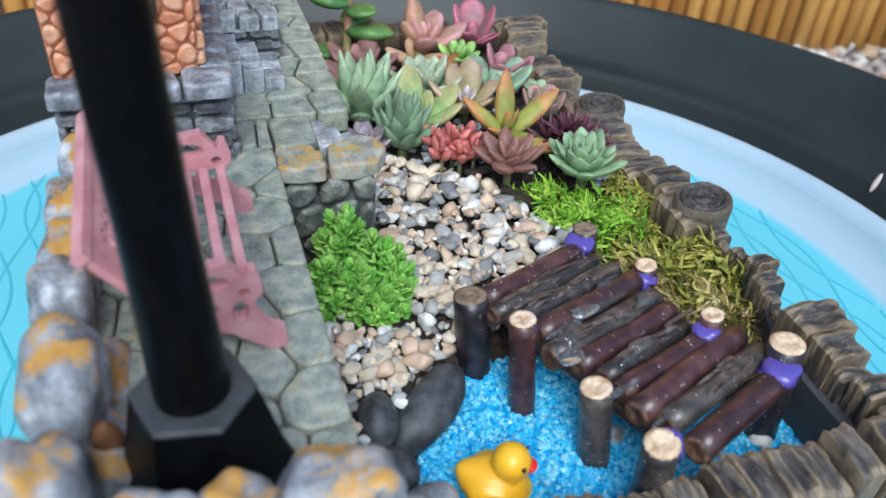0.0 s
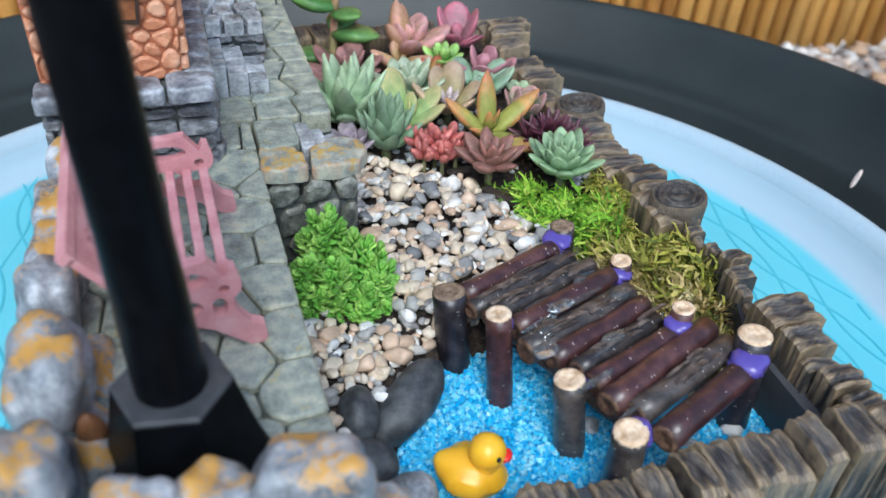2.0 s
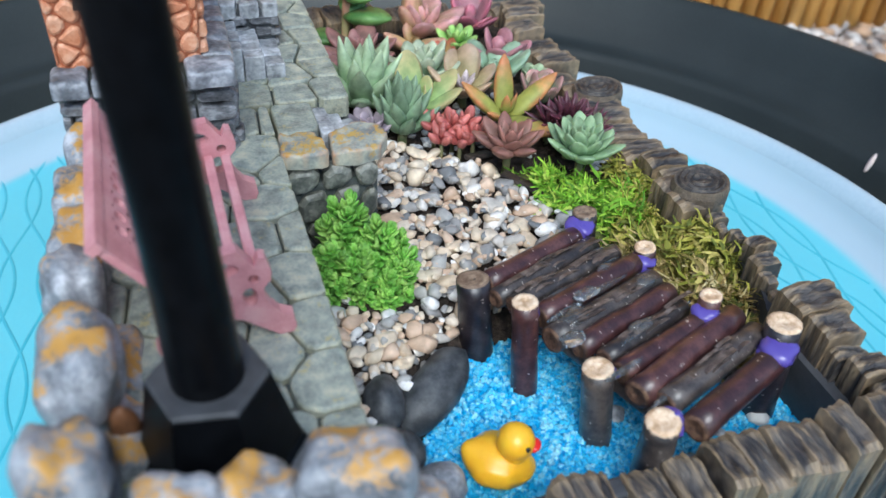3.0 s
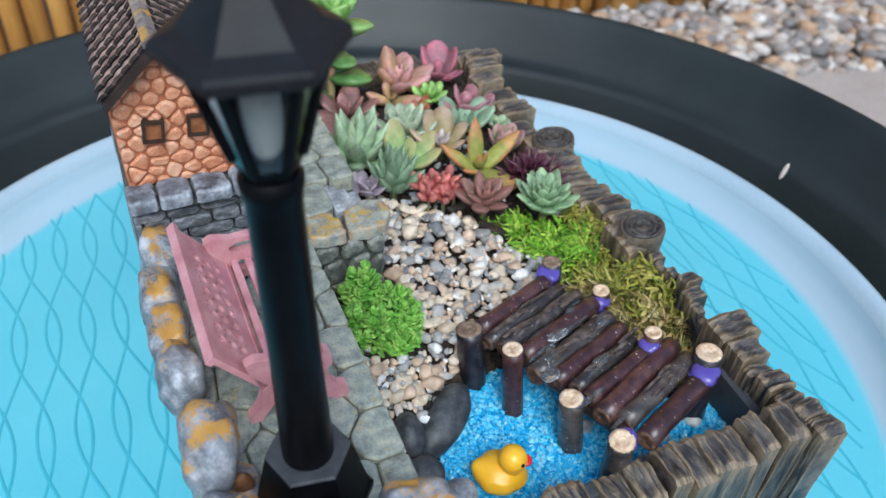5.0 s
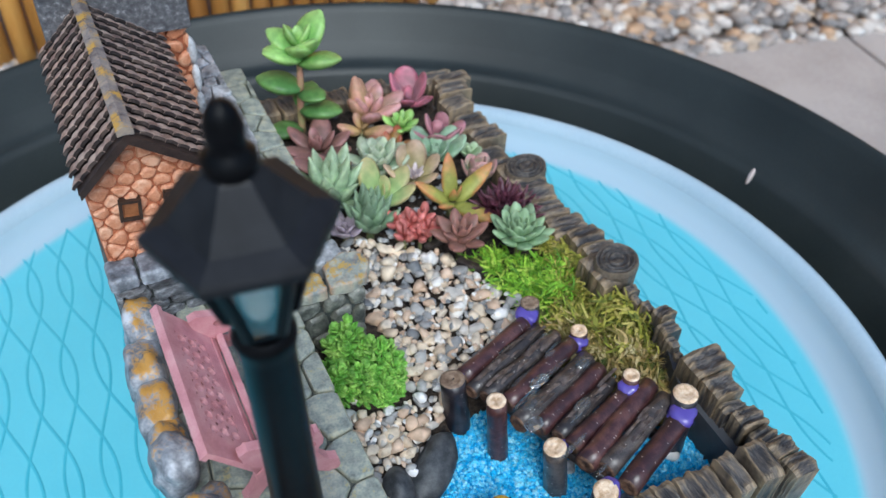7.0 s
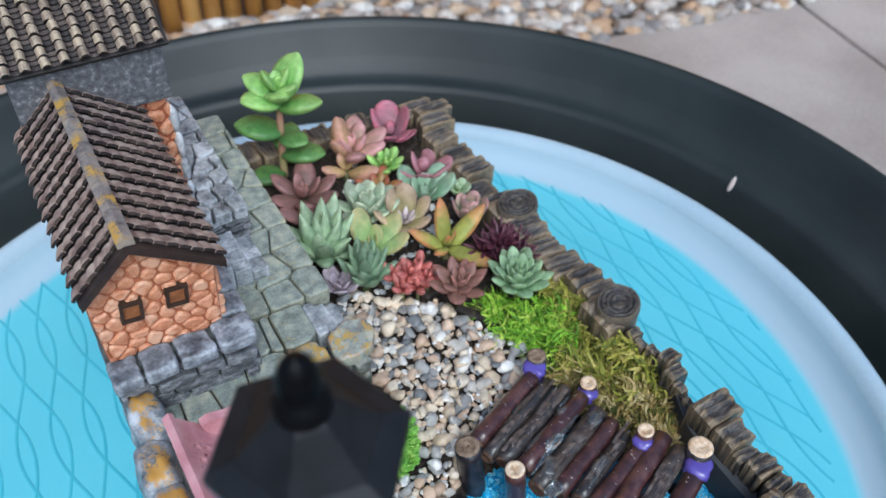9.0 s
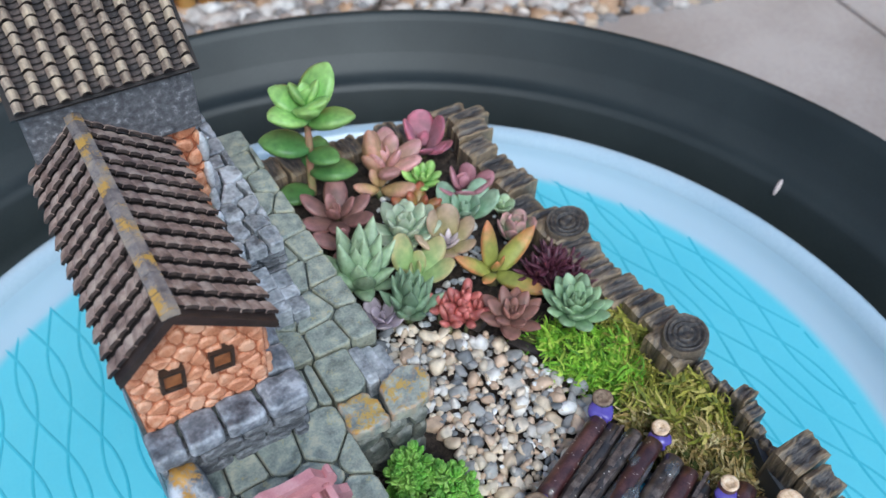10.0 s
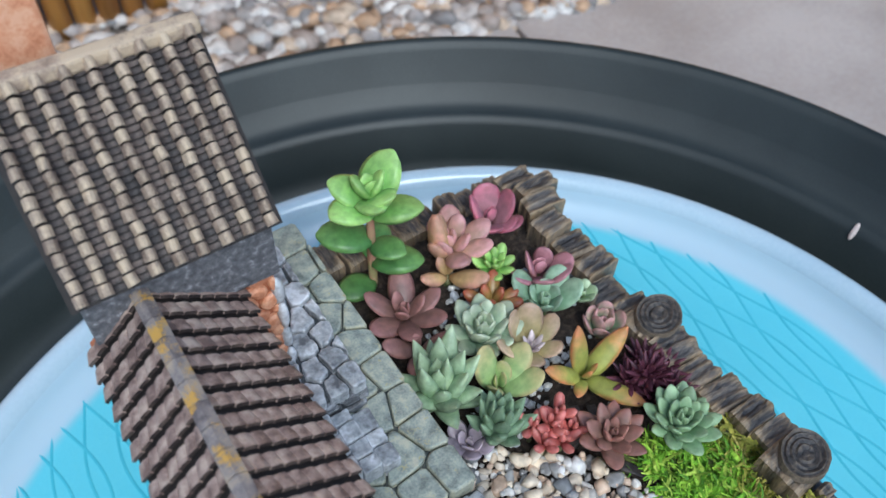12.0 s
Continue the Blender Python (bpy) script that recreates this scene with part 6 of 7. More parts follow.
def rosette(label, at, rings, rng, name="succulent", size_up=1.1):
    """A plant of whorls of leaves. Each whorl: leaf mesh, leaf length, lift in degrees, height over the foot of the leaves, and the turns of its leaves."""
    x, y, z = at
    base = soil_height(x, y)
    plant = empty(name, (x, y, base))
    tagged(plant, label, "succulent", "succulents in the bed")
    h = max(0.0015, z - base)
    longest = max(r[1] for r in rings) * size_up
    bm = bmesh.new()
    rod(bm, (0, 0, -0.002), (0, 0, h), longest * 0.12, longest * 0.1, 8, 0, 0, 1)
    part("stem", bm, M_STEM, plant, "", True)
    for leaf, size, el, up, turns in rings:
        for ang in turns:
            d = size * size_up * rng.uniform(0.9, 1.08)
            m = (Matrix.Translation((0, 0, h + up)) @ Matrix.Rotation(radians(ang + rng.uniform(-5, 5)), 4, "Z") @ Matrix.Translation((0, size * 0.08, 0))
                 @ Matrix.Rotation(radians(el + rng.uniform(-5, 5)), 4, "X") @ Matrix.Rotation(radians(rng.uniform(-9, 9)), 4, "Y") @ Matrix.Diagonal((d * rng.uniform(0.93, 1.07), d, d, 1)))
            again("leaf", leaf, plant, m)
    return plant


def whorl(n, first=0.0):
    return [first + 360 * k / n for k in range(n)]


M_STEM = mat("green_stem", [(0.12, 0.16, 0.06), (0.25, 0.2, 0.1)], 200, 0.6, 0.3, 1500)
M_STEM_PINK = mat("pink_stem", [(0.45, 0.2, 0.15), (0.3, 0.3, 0.12)], 120, 0.6, 0.3, 1500)


def build_succulents():
    rng = random.Random(41)
    C = leaf_mat
    broad = dict(width=0.74, thick=0.25, a=0.7, b=0.43, curl=0.3, cup=0.06)
    spoon = dict(width=0.57, thick=0.34, a=0.7, b=0.45, curl=0.25, cup=0.04)
    point = dict(width=0.42, thick=0.22, a=0.5, b=0.68, curl=0.22, cup=0.06)
    fat = dict(width=0.48, thick=0.42, a=0.6, b=0.42, curl=0.12, cup=0.0)
    def L(name, base, tip, edge, shape, **other):
        return leaf_mesh("leaf", C(name, base, tip, edge), **{**shape, **other})

    pink = L("pink_leaf", (0.5, 0.3, 0.21), (0.6, 0.3, 0.29), 0.45, spoon)
    peach = L("peach_leaf", (0.5, 0.33, 0.14), (0.56, 0.29, 0.2), 0.5, spoon, thick=0.42)
    rosette("pink ghost plant rosette with plump peach leaves", (0.0435, 0.1495, 0.079), [(pink, 0.008, 66, 0.003, whorl(3, 20)), (pink, 0.0135, 42, 0.0015, whorl(4, -60)), (pink, 0.0165, 20, 0, (-36, -95, -140, 165, 215)),
            (peach, 0.0185, 58, 0, (35, 72)), (peach, 0.014, 34, 0, (110,))], rng, size_up=1.28)
    rosette("small peach offset leaves beside the pink rosette", (0.0355, 0.1385, 0.0765), [(peach, 0.0165, 10, 0, (-150,)), (peach, 0.0115, 18, 0, (95,)), (peach, 0.0075, 40, 0.001, (20, -60))], rng, size_up=1.25)
    magenta = L("magenta_leaf", (0.33, 0.16, 0.19), (0.42, 0.12, 0.17), 0.4, broad)
    rosette("magenta-pink rosette with broad dusty leaves", (0.0705, 0.1535, 0.078), [(magenta, 0.0085, 76, 0.002, (0, 180)), (magenta, 0.0165, 46, 0, (-105, -20, 60)), (magenta, 0.0145, 18, 0, (-150, 150, 200))], rng, size_up=1.12)
    lime = L("lime_leaf", (0.19, 0.39, 0.07), (0.33, 0.52, 0.13), 0.4, spoon, width=0.5)
    rosette("lime green aeonium rosette", (0.055, 0.129, 0.0795), [(lime, 0.005, 72, 0.003, whorl(4)), (lime, 0.0085, 44, 0.0018, whorl(6, 25)), (lime, 0.0112, 16, 0, whorl(7, 50))], rng, size_up=1)
    rose = L("rose_leaf", (0.29, 0.125, 0.145), (0.43, 0.19, 0.22), 0.45, broad)
    rosette("dusty rose rosette with mauve leaves", (0.072, 0.1165, 0.0765), [(rose, 0.0075, 70, 0.002, (-20, 160)), (rose, 0.0125, 52, 0.001, (60, -60)), (rose, 0.0145, 22, 0, (-110, 150, 90, -150))], rng, size_up=1.15)
    maroon = L("brown_rose_leaf", (0.23, 0.118, 0.098), (0.36, 0.165, 0.15), 0.42, broad, width=0.56, b=0.55, curl=0.2)
    rosette("brownish-pink rosette with long broad leaves", (0.0065, 0.1295, 0.076), [(maroon, 0.007, 70, 0.003, whorl(3)), (maroon, 0.0115, 46, 0.002, (10, 130, 250)), (maroon, 0.0182, 18, 0, (-95, -28, 40, 100, 160, 220))], rng, size_up=1.15)
    rosette("small brownish-pink offset with three leaves", (0.002, 0.1105, 0.0775), [(maroon, 0.0145, 12, 0, (60, 140, -110)), (maroon, 0.007, 50, 0.001, (0,))], rng)
    jelly = L("bean_leaf", (0.32, 0.2, 0.05), (0.34, 0.075, 0.035), 0.35, fat)
    rosette("red and green jelly-bean sedum", (0.0435, 0.1145, 0.0755), [(jelly, 0.0085, 62, 0.001, (20, 140, 260)), (jelly, 0.0115, 26, 0, (-100, -40, 50, 110, 170, 230))], rng, size_up=1.3)
    mint = L("mint_leaf", (0.29, 0.42, 0.27), (0.44, 0.49, 0.34), 0.45, point, width=0.56, thick=0.24, b=0.5)
    rosette("pale mint echeveria rosette with red tips", (0.029, 0.1015, 0.0775), [(mint, 0.0055, 82, 0.004, whorl(4)), (mint, 0.009, 66, 0.003, whorl(6, 20)), (mint, 0.0118, 46, 0.0015, whorl(8, 40)), (mint, 0.0128, 22, 0, whorl(8, 60))], rng, size_up=1.45)
    teal = L("teal_leaf", (0.2, 0.34, 0.2), (0.3, 0.42, 0.28), 0.4, broad, width=0.62)
    rosette("blue-green small spreading rosette", (0.0635, 0.1015, 0.0745), [(teal, 0.0055, 62, 0.002, whorl(5)), (teal, 0.0085, 36, 0.001, whorl(6, 30)), (teal, 0.0145, 26, 0, (-60, -115, 20))], rng, size_up=1.35)
    tan = L("tan_leaf", (0.4, 0.33, 0.15), (0.48, 0.33, 0.22), 0.45, broad, width=0.62)
    rosette("tan and lilac rosette with wide outer leaves", (0.0435, 0.0865, 0.077), [(tan, 0.0165, 44, 0, (-30, 20)), (tan, 0.0155, 26, 0, (80, -85)), (tan, 0.0135, 16, 0, (150, -140))], rng, size_up=1.22)
    small = L("small_lilac_leaf", (0.42, 0.34, 0.34), (0.55, 0.46, 0.46), 0.4, point)
    rosette("tiny lilac rosette nested in tan leaves", (0.0425, 0.084, 0.081), [(small, 0.004, 74, 0.001, whorl(4)), (small, 0.0068, 38, 0, whorl(7, 20))], rng)
    tiny = L("tiny_leaf", (0.28, 0.4, 0.2), (0.4, 0.5, 0.3), 0.4, broad)
    rosette("tiny pale green rosette", (0.082, 0.0965, 0.075), [(tiny, 0.004, 66, 0.0015, whorl(3)), (tiny, 0.0062, 26, 0, whorl(7))], rng, size_up=1.25)
    edged = L("pinkedge_leaf", (0.24, 0.36, 0.2), (0.45, 0.24, 0.22), 0.62, broad, width=0.62, curl=0.35)
    rosette("grey-green houseleek with pink edges", (0.0775, 0.078, 0.0735), [(edged, 0.007, 80, 0.002, whorl(4)), (edged, 0.0105, 60, 0.001, whorl(5, 30)), (edged, 0.0118, 38, 0, whorl(6, 10))], rng, size_up=1.2)
    # long orange and green leaves
    orange = L("orange_leaf", (0.32, 0.33, 0.06), (0.56, 0.2, 0.07), 0.55, point, width=0.38, thick=0.24, curl=0.14)
    rosette("orange and green rosette with long upright leaves", (0.0545, 0.0625, 0.0765), [(orange, 0.0225, 60, 0, (-8,)), (orange, 0.0235, 26, 0, (-82,)), (orange, 0.0215, 6, 0, (-158,)), (orange, 0.0185, 34, 0, (70,)), (orange, 0.0135, 20, 0, (130,)),
            (orange, 0.0095, 66, 0.002, (-130, 160))], rng, size_up=1.22)
    aloe = L("aloe_leaf", (0.24, 0.36, 0.2), (0.38, 0.48, 0.3), 0.45, point, width=0.4, b=0.9, curl=0.1)
    rosette("pale green aloe with spiky upright leaves", (-0.0025, 0.088, 0.076), [(aloe, 0.0195, 82, 0.001, whorl(3)), (aloe, 0.022, 66, 0, whorl(6, 30)), (aloe, 0.0205, 46, 0, whorl(7, 5)), (aloe, 0.0165, 22, 0, whorl(6, 40))], rng, size_up=1.38)
    redge = L("rededge_leaf", (0.3, 0.42, 0.15), (0.42, 0.36, 0.16), 0.62, broad, width=0.62, b=0.5)
    rosette("bright green rosette with red-edged broad leaves", (0.0205, 0.0775, 0.0765), [(redge, 0.019, 50, 0, (25,)), (redge, 0.0175, 22, 0, (-75, -125)), (redge, 0.012, 48, 0.001, (-50, 120)), (redge, 0.007, 66, 0.002, (-90, 60))], rng, size_up=1.15)
    haw = L("haworthia_leaf", (0.13, 0.215, 0.12), (0.24, 0.34, 0.21), 0.5, point, width=0.42, b=0.9, thick=0.26, curl=0.22)
    rosette("dark green haworthia with short pointed leaves", (0.0085, 0.062, 0.0755), [(haw, 0.0115, 36, 0, whorl(6)), (haw, 0.012, 48, 0.0025, whorl(6, 30)), (haw, 0.012, 58, 0.005, whorl(5, 10)), (haw, 0.011, 68, 0.0075, whorl(5, 45)), (haw, 0.0085, 80, 0.0095, whorl(3))], rng, size_up=1.6)
    lilac = L("lilac_leaf", (0.29, 0.24, 0.28), (0.41, 0.33, 0.38), 0.45, broad)
    rosette("lilac grey rosette with rounded leaves", (-0.0045, 0.063, 0.076), [(lilac, 0.0048, 70, 0.002, whorl(3)), (lilac, 0.0082, 40, 0.001, whorl(4, 30)), (lilac, 0.0118, 20, 0, whorl(5, 10))], rng, size_up=0.95)
    brown = L("brownred_leaf", (0.21, 0.112, 0.082), (0.3, 0.13, 0.1), 0.5, point, width=0.56, b=0.6, thick=0.28)
    rosette("brown-red rosette with pointed leaves", (0.0443, 0.034, 0.079), [(brown, 0.0055, 74, 0.003, whorl(3)), (brown, 0.0095, 54, 0.002, whorl(5, 20)), (brown, 0.0135, 32, 0.001, whorl(6, 50)), (brown, 0.0155, 12, 0, whorl(6, 20))], rng, size_up=1)
    hen = L("hen_leaf", (0.15, 0.26, 0.125), (0.26, 0.37, 0.2), 0.5, point, width=0.5, b=0.55)
    rosette("grey-green houseleek rosette on the moss", (0.0712, 0.0228, 0.079), [(hen, 0.005, 82, 0.004, whorl(4)), (hen, 0.0085, 68, 0.003, whorl(6, 20)), (hen, 0.0115, 52, 0.002, whorl(8, 5)), (hen, 0.0138, 36, 0.001, whorl(9, 25)), (hen, 0.0148, 18, 0, whorl(9, 0))], rng, "houseleek", size_up=1.12)
    # red bean sedum: clusters of small plump leaves
    bean = L("coral_leaf", (0.4, 0.085, 0.07), (0.52, 0.15, 0.125), 0.4, fat, width=0.5, thick=0.45)
    for k, (dx, dy, z) in enumerate(((0, 0, 0.081), (-0.0065, 0.004, 0.0795), (0.006, 0.003, 0.0795), (0.001, -0.0065, 0.0775), (-0.006, -0.004, 0.0775), (0.0075, -0.0045, 0.0775))):
        rosette("coral red bean-leaved sedum sprig", (0.0265 + dx, 0.0505 + dy, z), [(bean, 0.0055, 70, 0.002, whorl(2, k * 40)), (bean, 0.0078, 34, 0, whorl(4, k * 25))], rng, size_up=1.1)
    burg = L("burgundy_leaf", (0.06, 0.014, 0.026), (0.115, 0.03, 0.052), 0.4, point, width=0.26, b=0.8)
    for k, (dx, dy, z) in enumerate(((0, 0, 0.0805), (-0.008, 0.004, 0.078), (0.005, -0.009, 0.077), (-0.0045, -0.008, 0.0765), (0.004, 0.008, 0.0775), (0.0095, 0.0005, 0.077), (-0.002, 0.0005, 0.082))):
        rosette("burgundy feathery sedum sprig by the timber edging", (0.0775 + dx, 0.0465 + dy, z), [(burg, 0.0055, 76, 0.002, whorl(5, k * 20)), (burg, 0.0085, 44, 0.001, whorl(9, k * 31)), (burg, 0.0095, 14, 0, whorl(9, k * 17))], rng, size_up=1.12)
    # the tall jade stem with paired leaves
    jade = empty("jade_plant", (0.005, 0.1545, soil_height(0.005, 0.1545)))
    tagged(jade, "tall bright green jade plant with paired fleshy leaves", "jade plant")
    top = Vector((0.0055, 0.0105, 0.1205 - soil_height(0.005, 0.1545)))
    bm = bmesh.new()
    rod(bm, (0, 0, -0.002), top * 0.5, 0.0022, 0.002, 10, 0.0004, 1, 4)
    rod(bm, top * 0.5, top, 0.002, 0.0015, 10, 0.0004, 2, 4)
    part("stem", bm, M_STEM_PINK, jade, "pinkish green stem", True)
    shape = {**broad, "width": 0.74, "thick": 0.33, "a": 0.6, "b": 0.62, "curl": 0.12, "cup": 0.12}
    dark = L("jade_leaf", (0.085, 0.22, 0.055), (0.16, 0.32, 0.08), 0.4, shape)
    pale = L("young_jade_leaf", (0.2, 0.42, 0.09), (0.32, 0.52, 0.14), 0.38, shape)
    # old leaves in pairs up the stem, then the pale crown
    for leaf, f, ang, el, s in ((dark, 0.08, 95, 0, 0.021), (dark, 0.3, -125, -2, 0.0255), (dark, 0.34, -40, 6, 0.021), (dark, 0.55, 62, 4, 0.0265), (dark, 0.5, -150, 2, 0.019),
                                (pale, 0.84, -128, 6, 0.026), (pale, 0.86, 20, 18, 0.0225), (pale, 0.9, 100, 14, 0.0245), (pale, 0.94, 52, 26, 0.0225), (pale, 0.92, -72, 46, 0.0285), (pale, 0.95, 160, 26, 0.0205),
                                (pale, 0.96, -165, 34, 0.0205), (pale, 1.0, 70, 54, 0.0165), (pale, 1.0, -110, 58, 0.0165), (pale, 1.02, 0, 68, 0.012), (pale, 1.02, 180, 68, 0.012)):
        m = Matrix.Translation(top * f) @ Matrix.Rotation(radians(ang), 4, "Z") @ Matrix.Rotation(radians(el), 4, "X") @ Matrix.Rotation(radians(rng.uniform(-10, 10)), 4, "Y") @ Matrix.Diagonal((s * 0.98, s * 0.93, s * 0.98, 1))
        again("leaf", leaf, jade, m)


def build_sedum():
    rng = random.Random(51)
    clump = empty("green_sedum", (-0.027, -0.01, 0.069))
    tagged(clump, "mound of bright green sedum sprigs beside the wall", "sedum")
    keep = Matrix.Translation((0.027, 0.01, -0.069))
    m1 = leaf_mat("sedum_leaf", (0.15, 0.4, 0.035), (0.44, 0.7, 0.13), 0.5, edge=0.3, vary=0.22)
    one = leaf_mesh("leaf", m1, 1.0, 0.56, 0.26, 0.75, 0.38, 0.25, 0.05, 4, 6)
    # one sprig: a short stem with leaflets in whorls
    bm = bmesh.new()
    src = bmesh.new()
    src.from_mesh(one)
    root = bm.verts.new((0, 0, -0.001))
    for k in range(24):
        f = k / 24
        copy = [bm.verts.new(v.co) for v in list(src.verts)[6:]]
        lookup = dict(zip(list(src.verts)[6:], copy))
        for face in src.faces:
            ring = [lookup[v] for v in face.verts if v in lookup]
            if len(ring) == len(face.verts):
                bm.faces.new(ring)
            elif len(ring) == 2:
                bm.faces.new((root, ring[0], ring[1]))
        s = 0.0029 * (0.45 + 0.6 * f)
        m = Matrix.Translation((0, 0, -0.006 * f * f)) @ Matrix.Rotation(radians(137.5 * k), 4, "Z") @ Matrix.Rotation(radians(80 - 78 * f), 4, "X") @ Matrix.Diagonal((s, s, s, 1))
        bmesh.ops.transform(bm, matrix=m, verts=copy)
    src.free()
    first = part("sprig", bm, m1, clump, "", True, keep)
    # domes of sprigs: centre, half widths, height, sprigs
    bm = bmesh.new()
    k = 0
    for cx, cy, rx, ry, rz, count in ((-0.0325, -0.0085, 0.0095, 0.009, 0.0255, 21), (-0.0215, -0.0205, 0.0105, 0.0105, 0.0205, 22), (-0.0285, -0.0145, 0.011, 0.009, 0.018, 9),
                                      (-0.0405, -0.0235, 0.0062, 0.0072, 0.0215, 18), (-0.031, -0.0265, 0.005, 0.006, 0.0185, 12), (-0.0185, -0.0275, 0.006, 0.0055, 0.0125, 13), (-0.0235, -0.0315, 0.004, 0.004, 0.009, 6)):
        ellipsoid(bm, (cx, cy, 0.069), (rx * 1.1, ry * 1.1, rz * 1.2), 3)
        for i in range(count):
            up = 1 - 0.95 * (i + 0.5) / count
            ang = 2.4 * i + rng.uniform(-0.3, 0.3)
            out = math.sqrt(1 - up * up)
            d = Vector((out * math.cos(ang), out * math.sin(ang), up))
            s = rng.uniform(1.3, 2.1)
            at = Vector((cx + d.x * rx, cy + d.y * ry, 0.07 + d.z * rz + rng.uniform(-0.003, 0.0025)))
            m = keep @ Matrix.Translation(at) @ Vector((0, 0, 1)).rotation_difference(Vector((d.x, d.y, d.z + 0.9)).normalized()).to_matrix().to_4x4() @ pose(0, 0, 0, rng.uniform(-15, 15), 0, rng.uniform(0, 360)) @ Matrix.Diagonal((s, s, s, 1))
            if k == 0:
                first.matrix_basis = m
            else:
                again("sprig", first.data, clump, m)
            k += 1
    # plain core domes, darkened to put shade between the sprigs
    part("undergrowth", bm, mat("sedum_gap_shade", [(0.03, 0.09, 0.01), (0.09, 0.22, 0.02)], 300, 0.8, 0.8, 1500), clump, "dark green core, shade of the gaps in its colour", True, keep)


def moss(name, label, poly, count, colours, height, rng, curl=1.0):
    """Loose tufts of curled strands, each strand a bent tapering ribbon."""
    verts, faces = [], []
    xs, ys = [p[0] for p in poly], [p[1] for p in poly]
    tufts = []
    while len(tufts) < count // 14:
        x, y = rng.uniform(min(xs), max(xs)), rng.uniform(min(ys), max(ys))
        if inside((x, y), poly):
            tufts.append((x, y, rng.uniform(0, 6.283)))
    for made in range(count):
        x, y, lean = tufts[made % len(tufts)]
        x, y = x + rng.gauss(0, 0.0016), y + rng.gauss(0, 0.0016)
        ang = lean + rng.gauss(0, 0.8)
        lump = 0.5 + 1.5 * noise.noise(Vector((x * 90, y * 90, 1))) + 0.7 * noise.noise(Vector((x * 300, y * 300, 2)))
        z = soil_height(x, y) + max(0, lump) * height * rng.uniform(0.4, 1)
        p = Vector((x, y, z))
        d = Vector((math.cos(ang), math.sin(ang), rng.uniform(-0.25, 0.6)))
        l, w = rng.uniform(0.0045, 0.011), rng.uniform(0.0005, 0.0012)
        bend = Vector((rng.uniform(-1, 1), rng.uniform(-1, 1), rng.uniform(-1.0, 0.6))) * 1.7 * curl
        n0 = len(verts)
        for k in range(6):
            side = d.cross(Vector((0.2, 0.1, 1))).normalized() * w * (1 - 0.17 * k)
            verts += [tuple(p - side), tuple(p + side + Vector((0, 0, w * 0.6)))]
            p = p + d.normalized() * l / 5
            d = d + bend * 0.42 + Vector((rng.uniform(-0.4, 0.4), rng.uniform(-0.4, 0.4), rng.uniform(-0.3, 0.3))) * curl
        faces += [(n0 + 2 * k, n0 + 2 * k + 1, n0 + 2 * k + 3, n0 + 2 * k + 2) for k in range(5)]
    me = bpy.data.meshes.new(name)
    me.from_pydata(verts, [], faces)
    me.materials.append(ramp_mat(name + "_strands", colours, 0.75, 0.1, 900))
    tagged(new(name, me), label, "moss", kind="stuff")


def build_moss():
    rng = random.Random(61)
    bright = [(0.05, 0.03), (0.062, 0.026), (0.07, 0.014), (0.086, 0.008), (0.088, -0.004), (0.073, -0.018), (0.058, -0.018), (0.051, 0.004)]
    olive = [(0.094, 0.03), (0.0975, 0.005), (0.1, -0.02), (0.1, -0.048), (0.09, -0.058), (0.072, -0.04), (0.062, -0.024), (0.072, -0.014), (0.083, 0.0), (0.086, 0.022)]
    dry = [(0.062, -0.024), (0.075, -0.036), (0.09, -0.05), (0.0945, -0.075), (0.084, -0.085), (0.074, -0.076), (0.066, -0.056), (0.058, -0.036)]
    moss("bright_moss", "bright green curly moss beside the pebbles", bright, 2700, [(0.22, 0.46, 0.02), (0.34, 0.56, 0.04), (0.1, 0.24, 0.012), (0.42, 0.56, 0.07), (0.17, 0.36, 0.015)], 0.0085, rng)
    moss("olive_moss", "olive green curly moss along the timber edging", olive, 3300, [(0.26, 0.27, 0.025), (0.38, 0.35, 0.05), (0.12, 0.14, 0.015), (0.46, 0.39, 0.1), (0.2, 0.2, 0.02)], 0.0085, rng)
    moss("dry_moss", "dry brownish moss behind the bridge", dry, 2900, [(0.4, 0.28, 0.09), (0.5, 0.37, 0.15), (0.26, 0.22, 0.05), (0.54, 0.45, 0.22), (0.18, 0.14, 0.03)], 0.0075, rng, 0.6)
    bm = bmesh.new()
    for k in range(90):
        while True:
            x, y = rng.uniform(0.05, 0.094), rng.uniform(-0.085, 0.03)
            if inside((x, y), bright) or inside((x, y), olive) or inside((x, y), dry):
                break
        stone(bm, (x, y, soil_height(x, y) + 0.0015), (0.009, 0.009, 0.005), k, 1, 0.4)
    tagged(part("moss_mat", bm, mat("moss_underlayer", [(0.04, 0.06, 0.01), (0.1, 0.11, 0.02)], 200, 0.9, 0.9, 1500), smooth=True), "dark matted moss underlayer", "moss", kind="stuff")


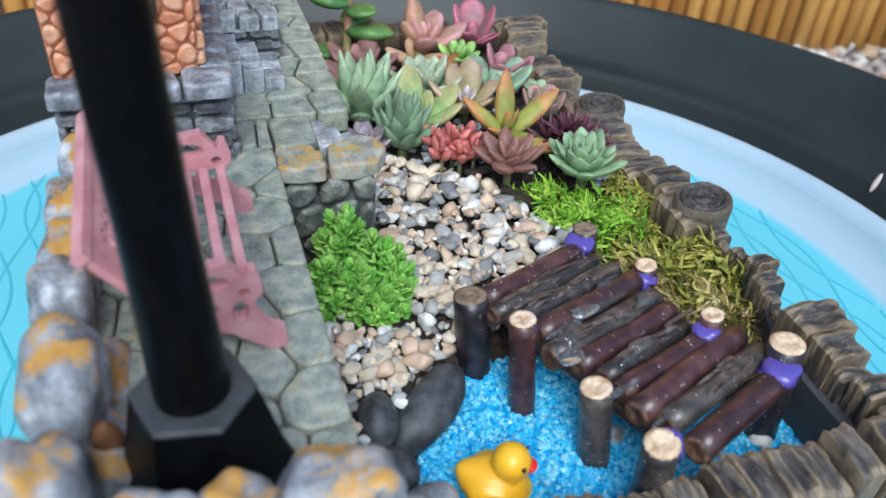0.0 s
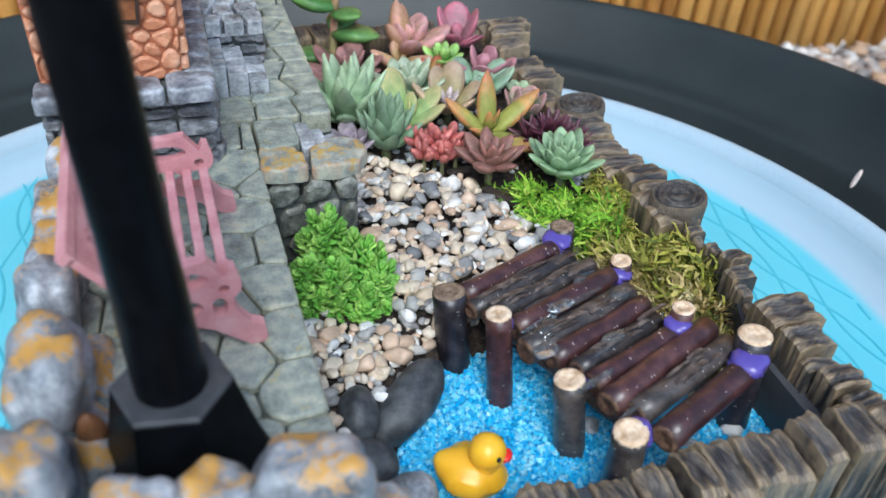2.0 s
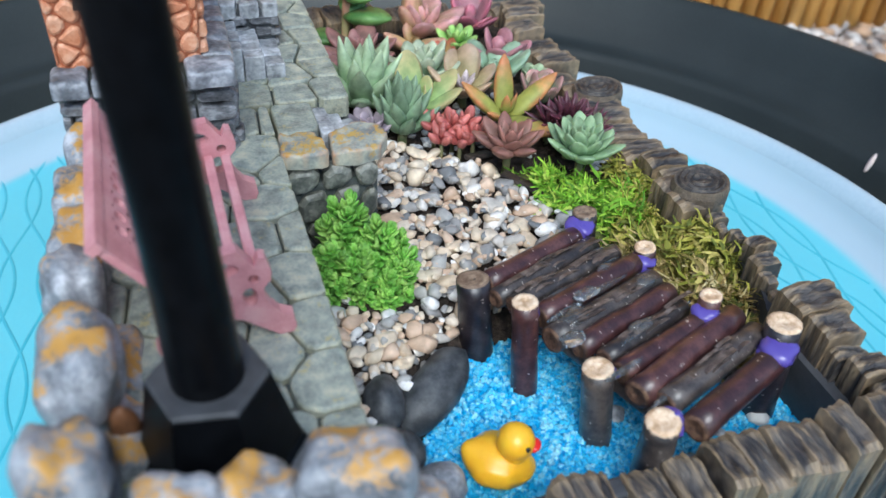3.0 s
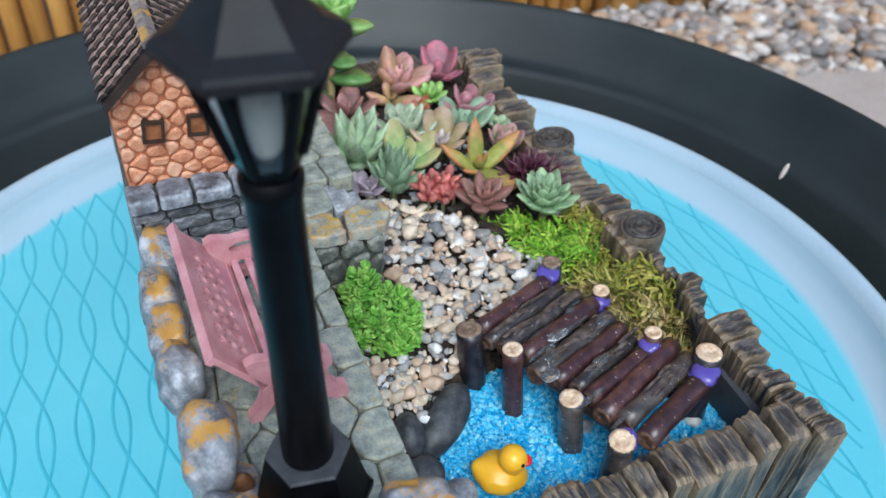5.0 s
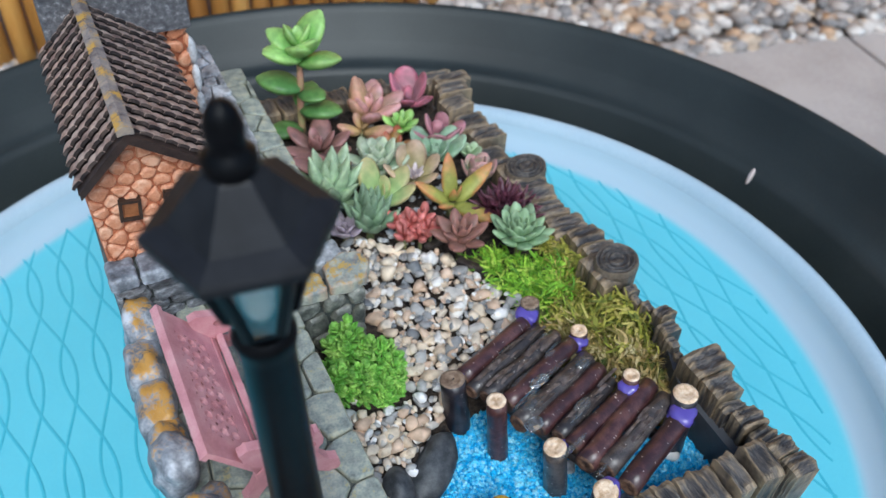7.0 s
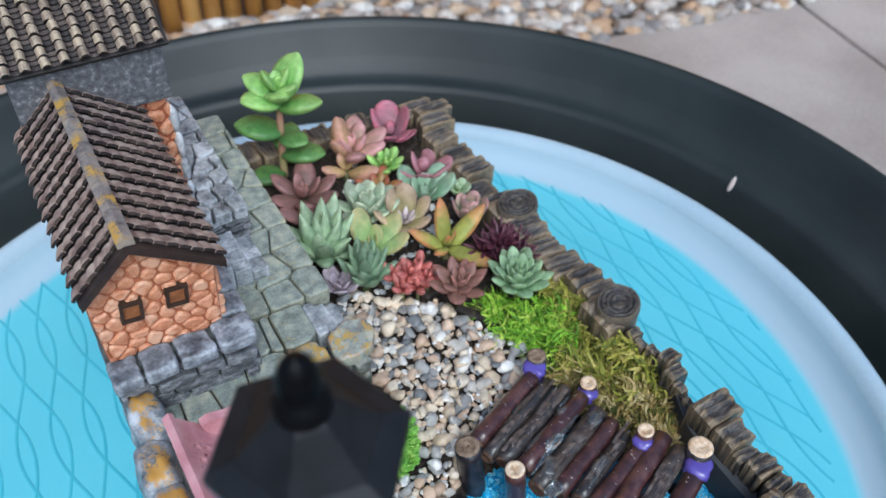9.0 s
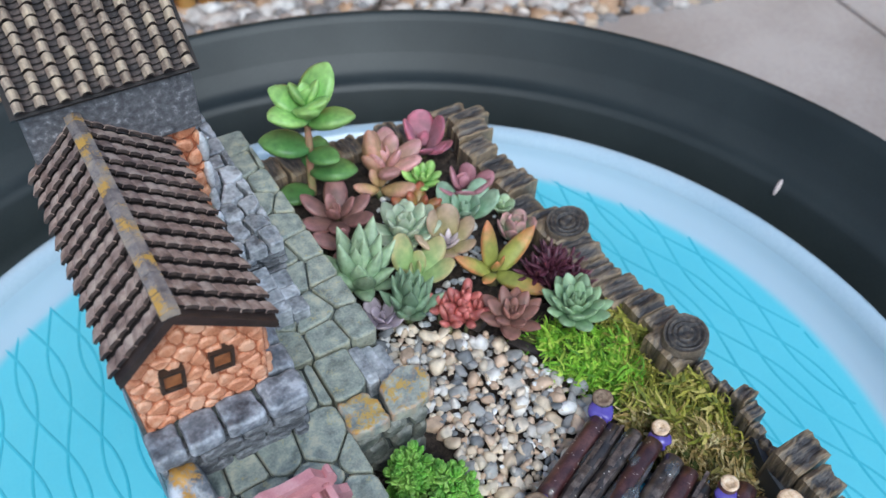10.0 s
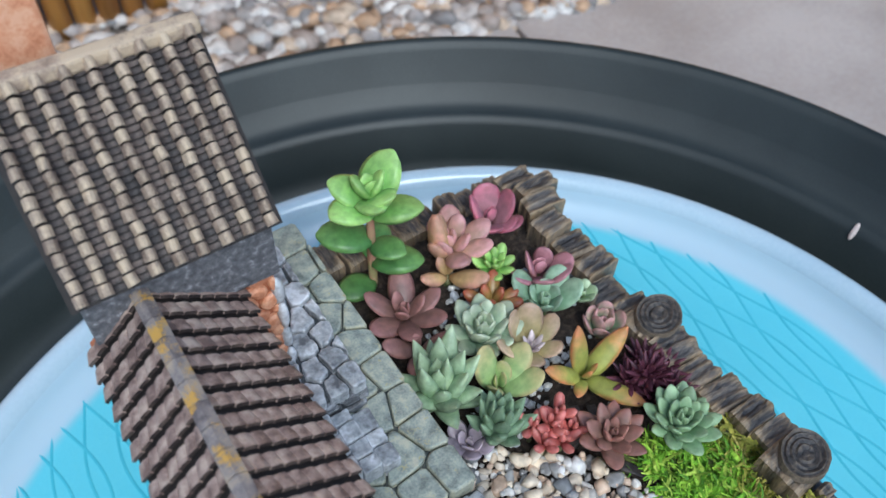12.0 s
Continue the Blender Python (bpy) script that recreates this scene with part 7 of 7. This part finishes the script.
def build_bits():
    """Bark pieces, white grit and the pale scraps lying on the soil."""
    rng = random.Random(71)
    bm = bmesh.new()
    stone(bm, (0, 0, 0), (0.006, 0.005, 0.0145), 4, 3, 0.2)
    tagged(part("seed_pod", bm, M_SEED, smooth=True, matrix=pose(-0.0985, -0.1005, 0.1115, 6, -6, 0)), "small brown seed pod leaning by the lamp foot", "seed pod")
    for k, (x, y, turn, l) in enumerate(((0.047, 0.022, -55, 0.02), (0.036, 0.044, 20, 0.012), (0.05, 0.048, 75, 0.01), (0.041, 0.055, -20, 0.011))):
        bm = bmesh.new()
        box(bm, (-l / 2, -0.0024, -0.001), (l / 2, 0.0024, 0.0012), 0.0007)
        ob = part("bark_chip", bm, M_BARK_DARK, matrix=pose(x, y, soil_height(x, y) + 0.002, rng.uniform(-12, 12), rng.uniform(-8, 8), turn))
        tagged(ob, "dark brown bark chip lying on the soil", "bark chip", "bark chips")
    bm = bmesh.new()
    for k in range(190):
        x, y = rng.choice([(0.04, 0.075), (0.03, 0.09), (0.088, 0.065), (0.02, 0.115), (0.09, 0.03), (-0.038, -0.035), (0.052, 0.075), (0.036, 0.068), (0.06, 0.08), (0.028, 0.11), (0.068, 0.108), (0.008, 0.078), (0.02, 0.06), (0.065, 0.05), (0.035, 0.13)])
        x, y = x + rng.gauss(0, 0.006), y + rng.gauss(0, 0.006)
        s = rng.uniform(0.0014, 0.0044)
        stone(bm, (x, y, soil_height(x, y) + s * 0.4), (s, s * 1.2, s * 0.8), k, 1, 0.4, rng.uniform(0, 6))
    tagged(part("white_grit", bm, ramp_mat("white_grit_stone", [(0.6, 0.6, 0.58), (0.45, 0.47, 0.5), (0.7, 0.68, 0.64)], 0.7)), "small white and grey grit on the dark soil", "grit", kind="stuff")
    for k, (x, y, s) in enumerate(((-0.041, -0.034, 0.0075), (-0.0465, -0.047, 0.006), (-0.0085, -0.018, 0.006), (0.062, -0.1, 0.005), (0.078, -0.098, 0.006), (0.035, -0.085, 0.0055), (0.048, -0.108, 0.006))):
        bm = bmesh.new()
        stone(bm, (0, 0, 0), (s * 1.2, s, s * 0.75), k + 20, 2, 0.4)
        z = max(soil_height(x, y), 0.0548 if pond_depth(x, y) > 0 else 0) + s * 0.25
        ob = part("quartz_stone", bm, M_QUARTZ if k < 3 or k == 4 else M_GREY, smooth=True, matrix=pose(x, y, z, 10, 5, k * 50))
        tagged(ob, "small white quartz stone on the soil" if k < 3 or k == 4 else "small grey stone on the blue grit", "stone", "loose stones")


M_SEED = mat("brown_seed", [(0.12, 0.05, 0.02), (0.25, 0.11, 0.045)], 250, 0.6, 0.5, 1500)
LAMP_FOOT = (-0.0799, -0.1069, 0.1055)
M_QUARTZ = mat("white_quartz", [(0.55, 0.55, 0.55), (0.75, 0.74, 0.72)], 200, 0.5, 0.4, 1500)
build_bridge()
build_duck()
build_lamp()
build_bench()
build_succulents()
build_sedum()
build_moss()
build_bits()
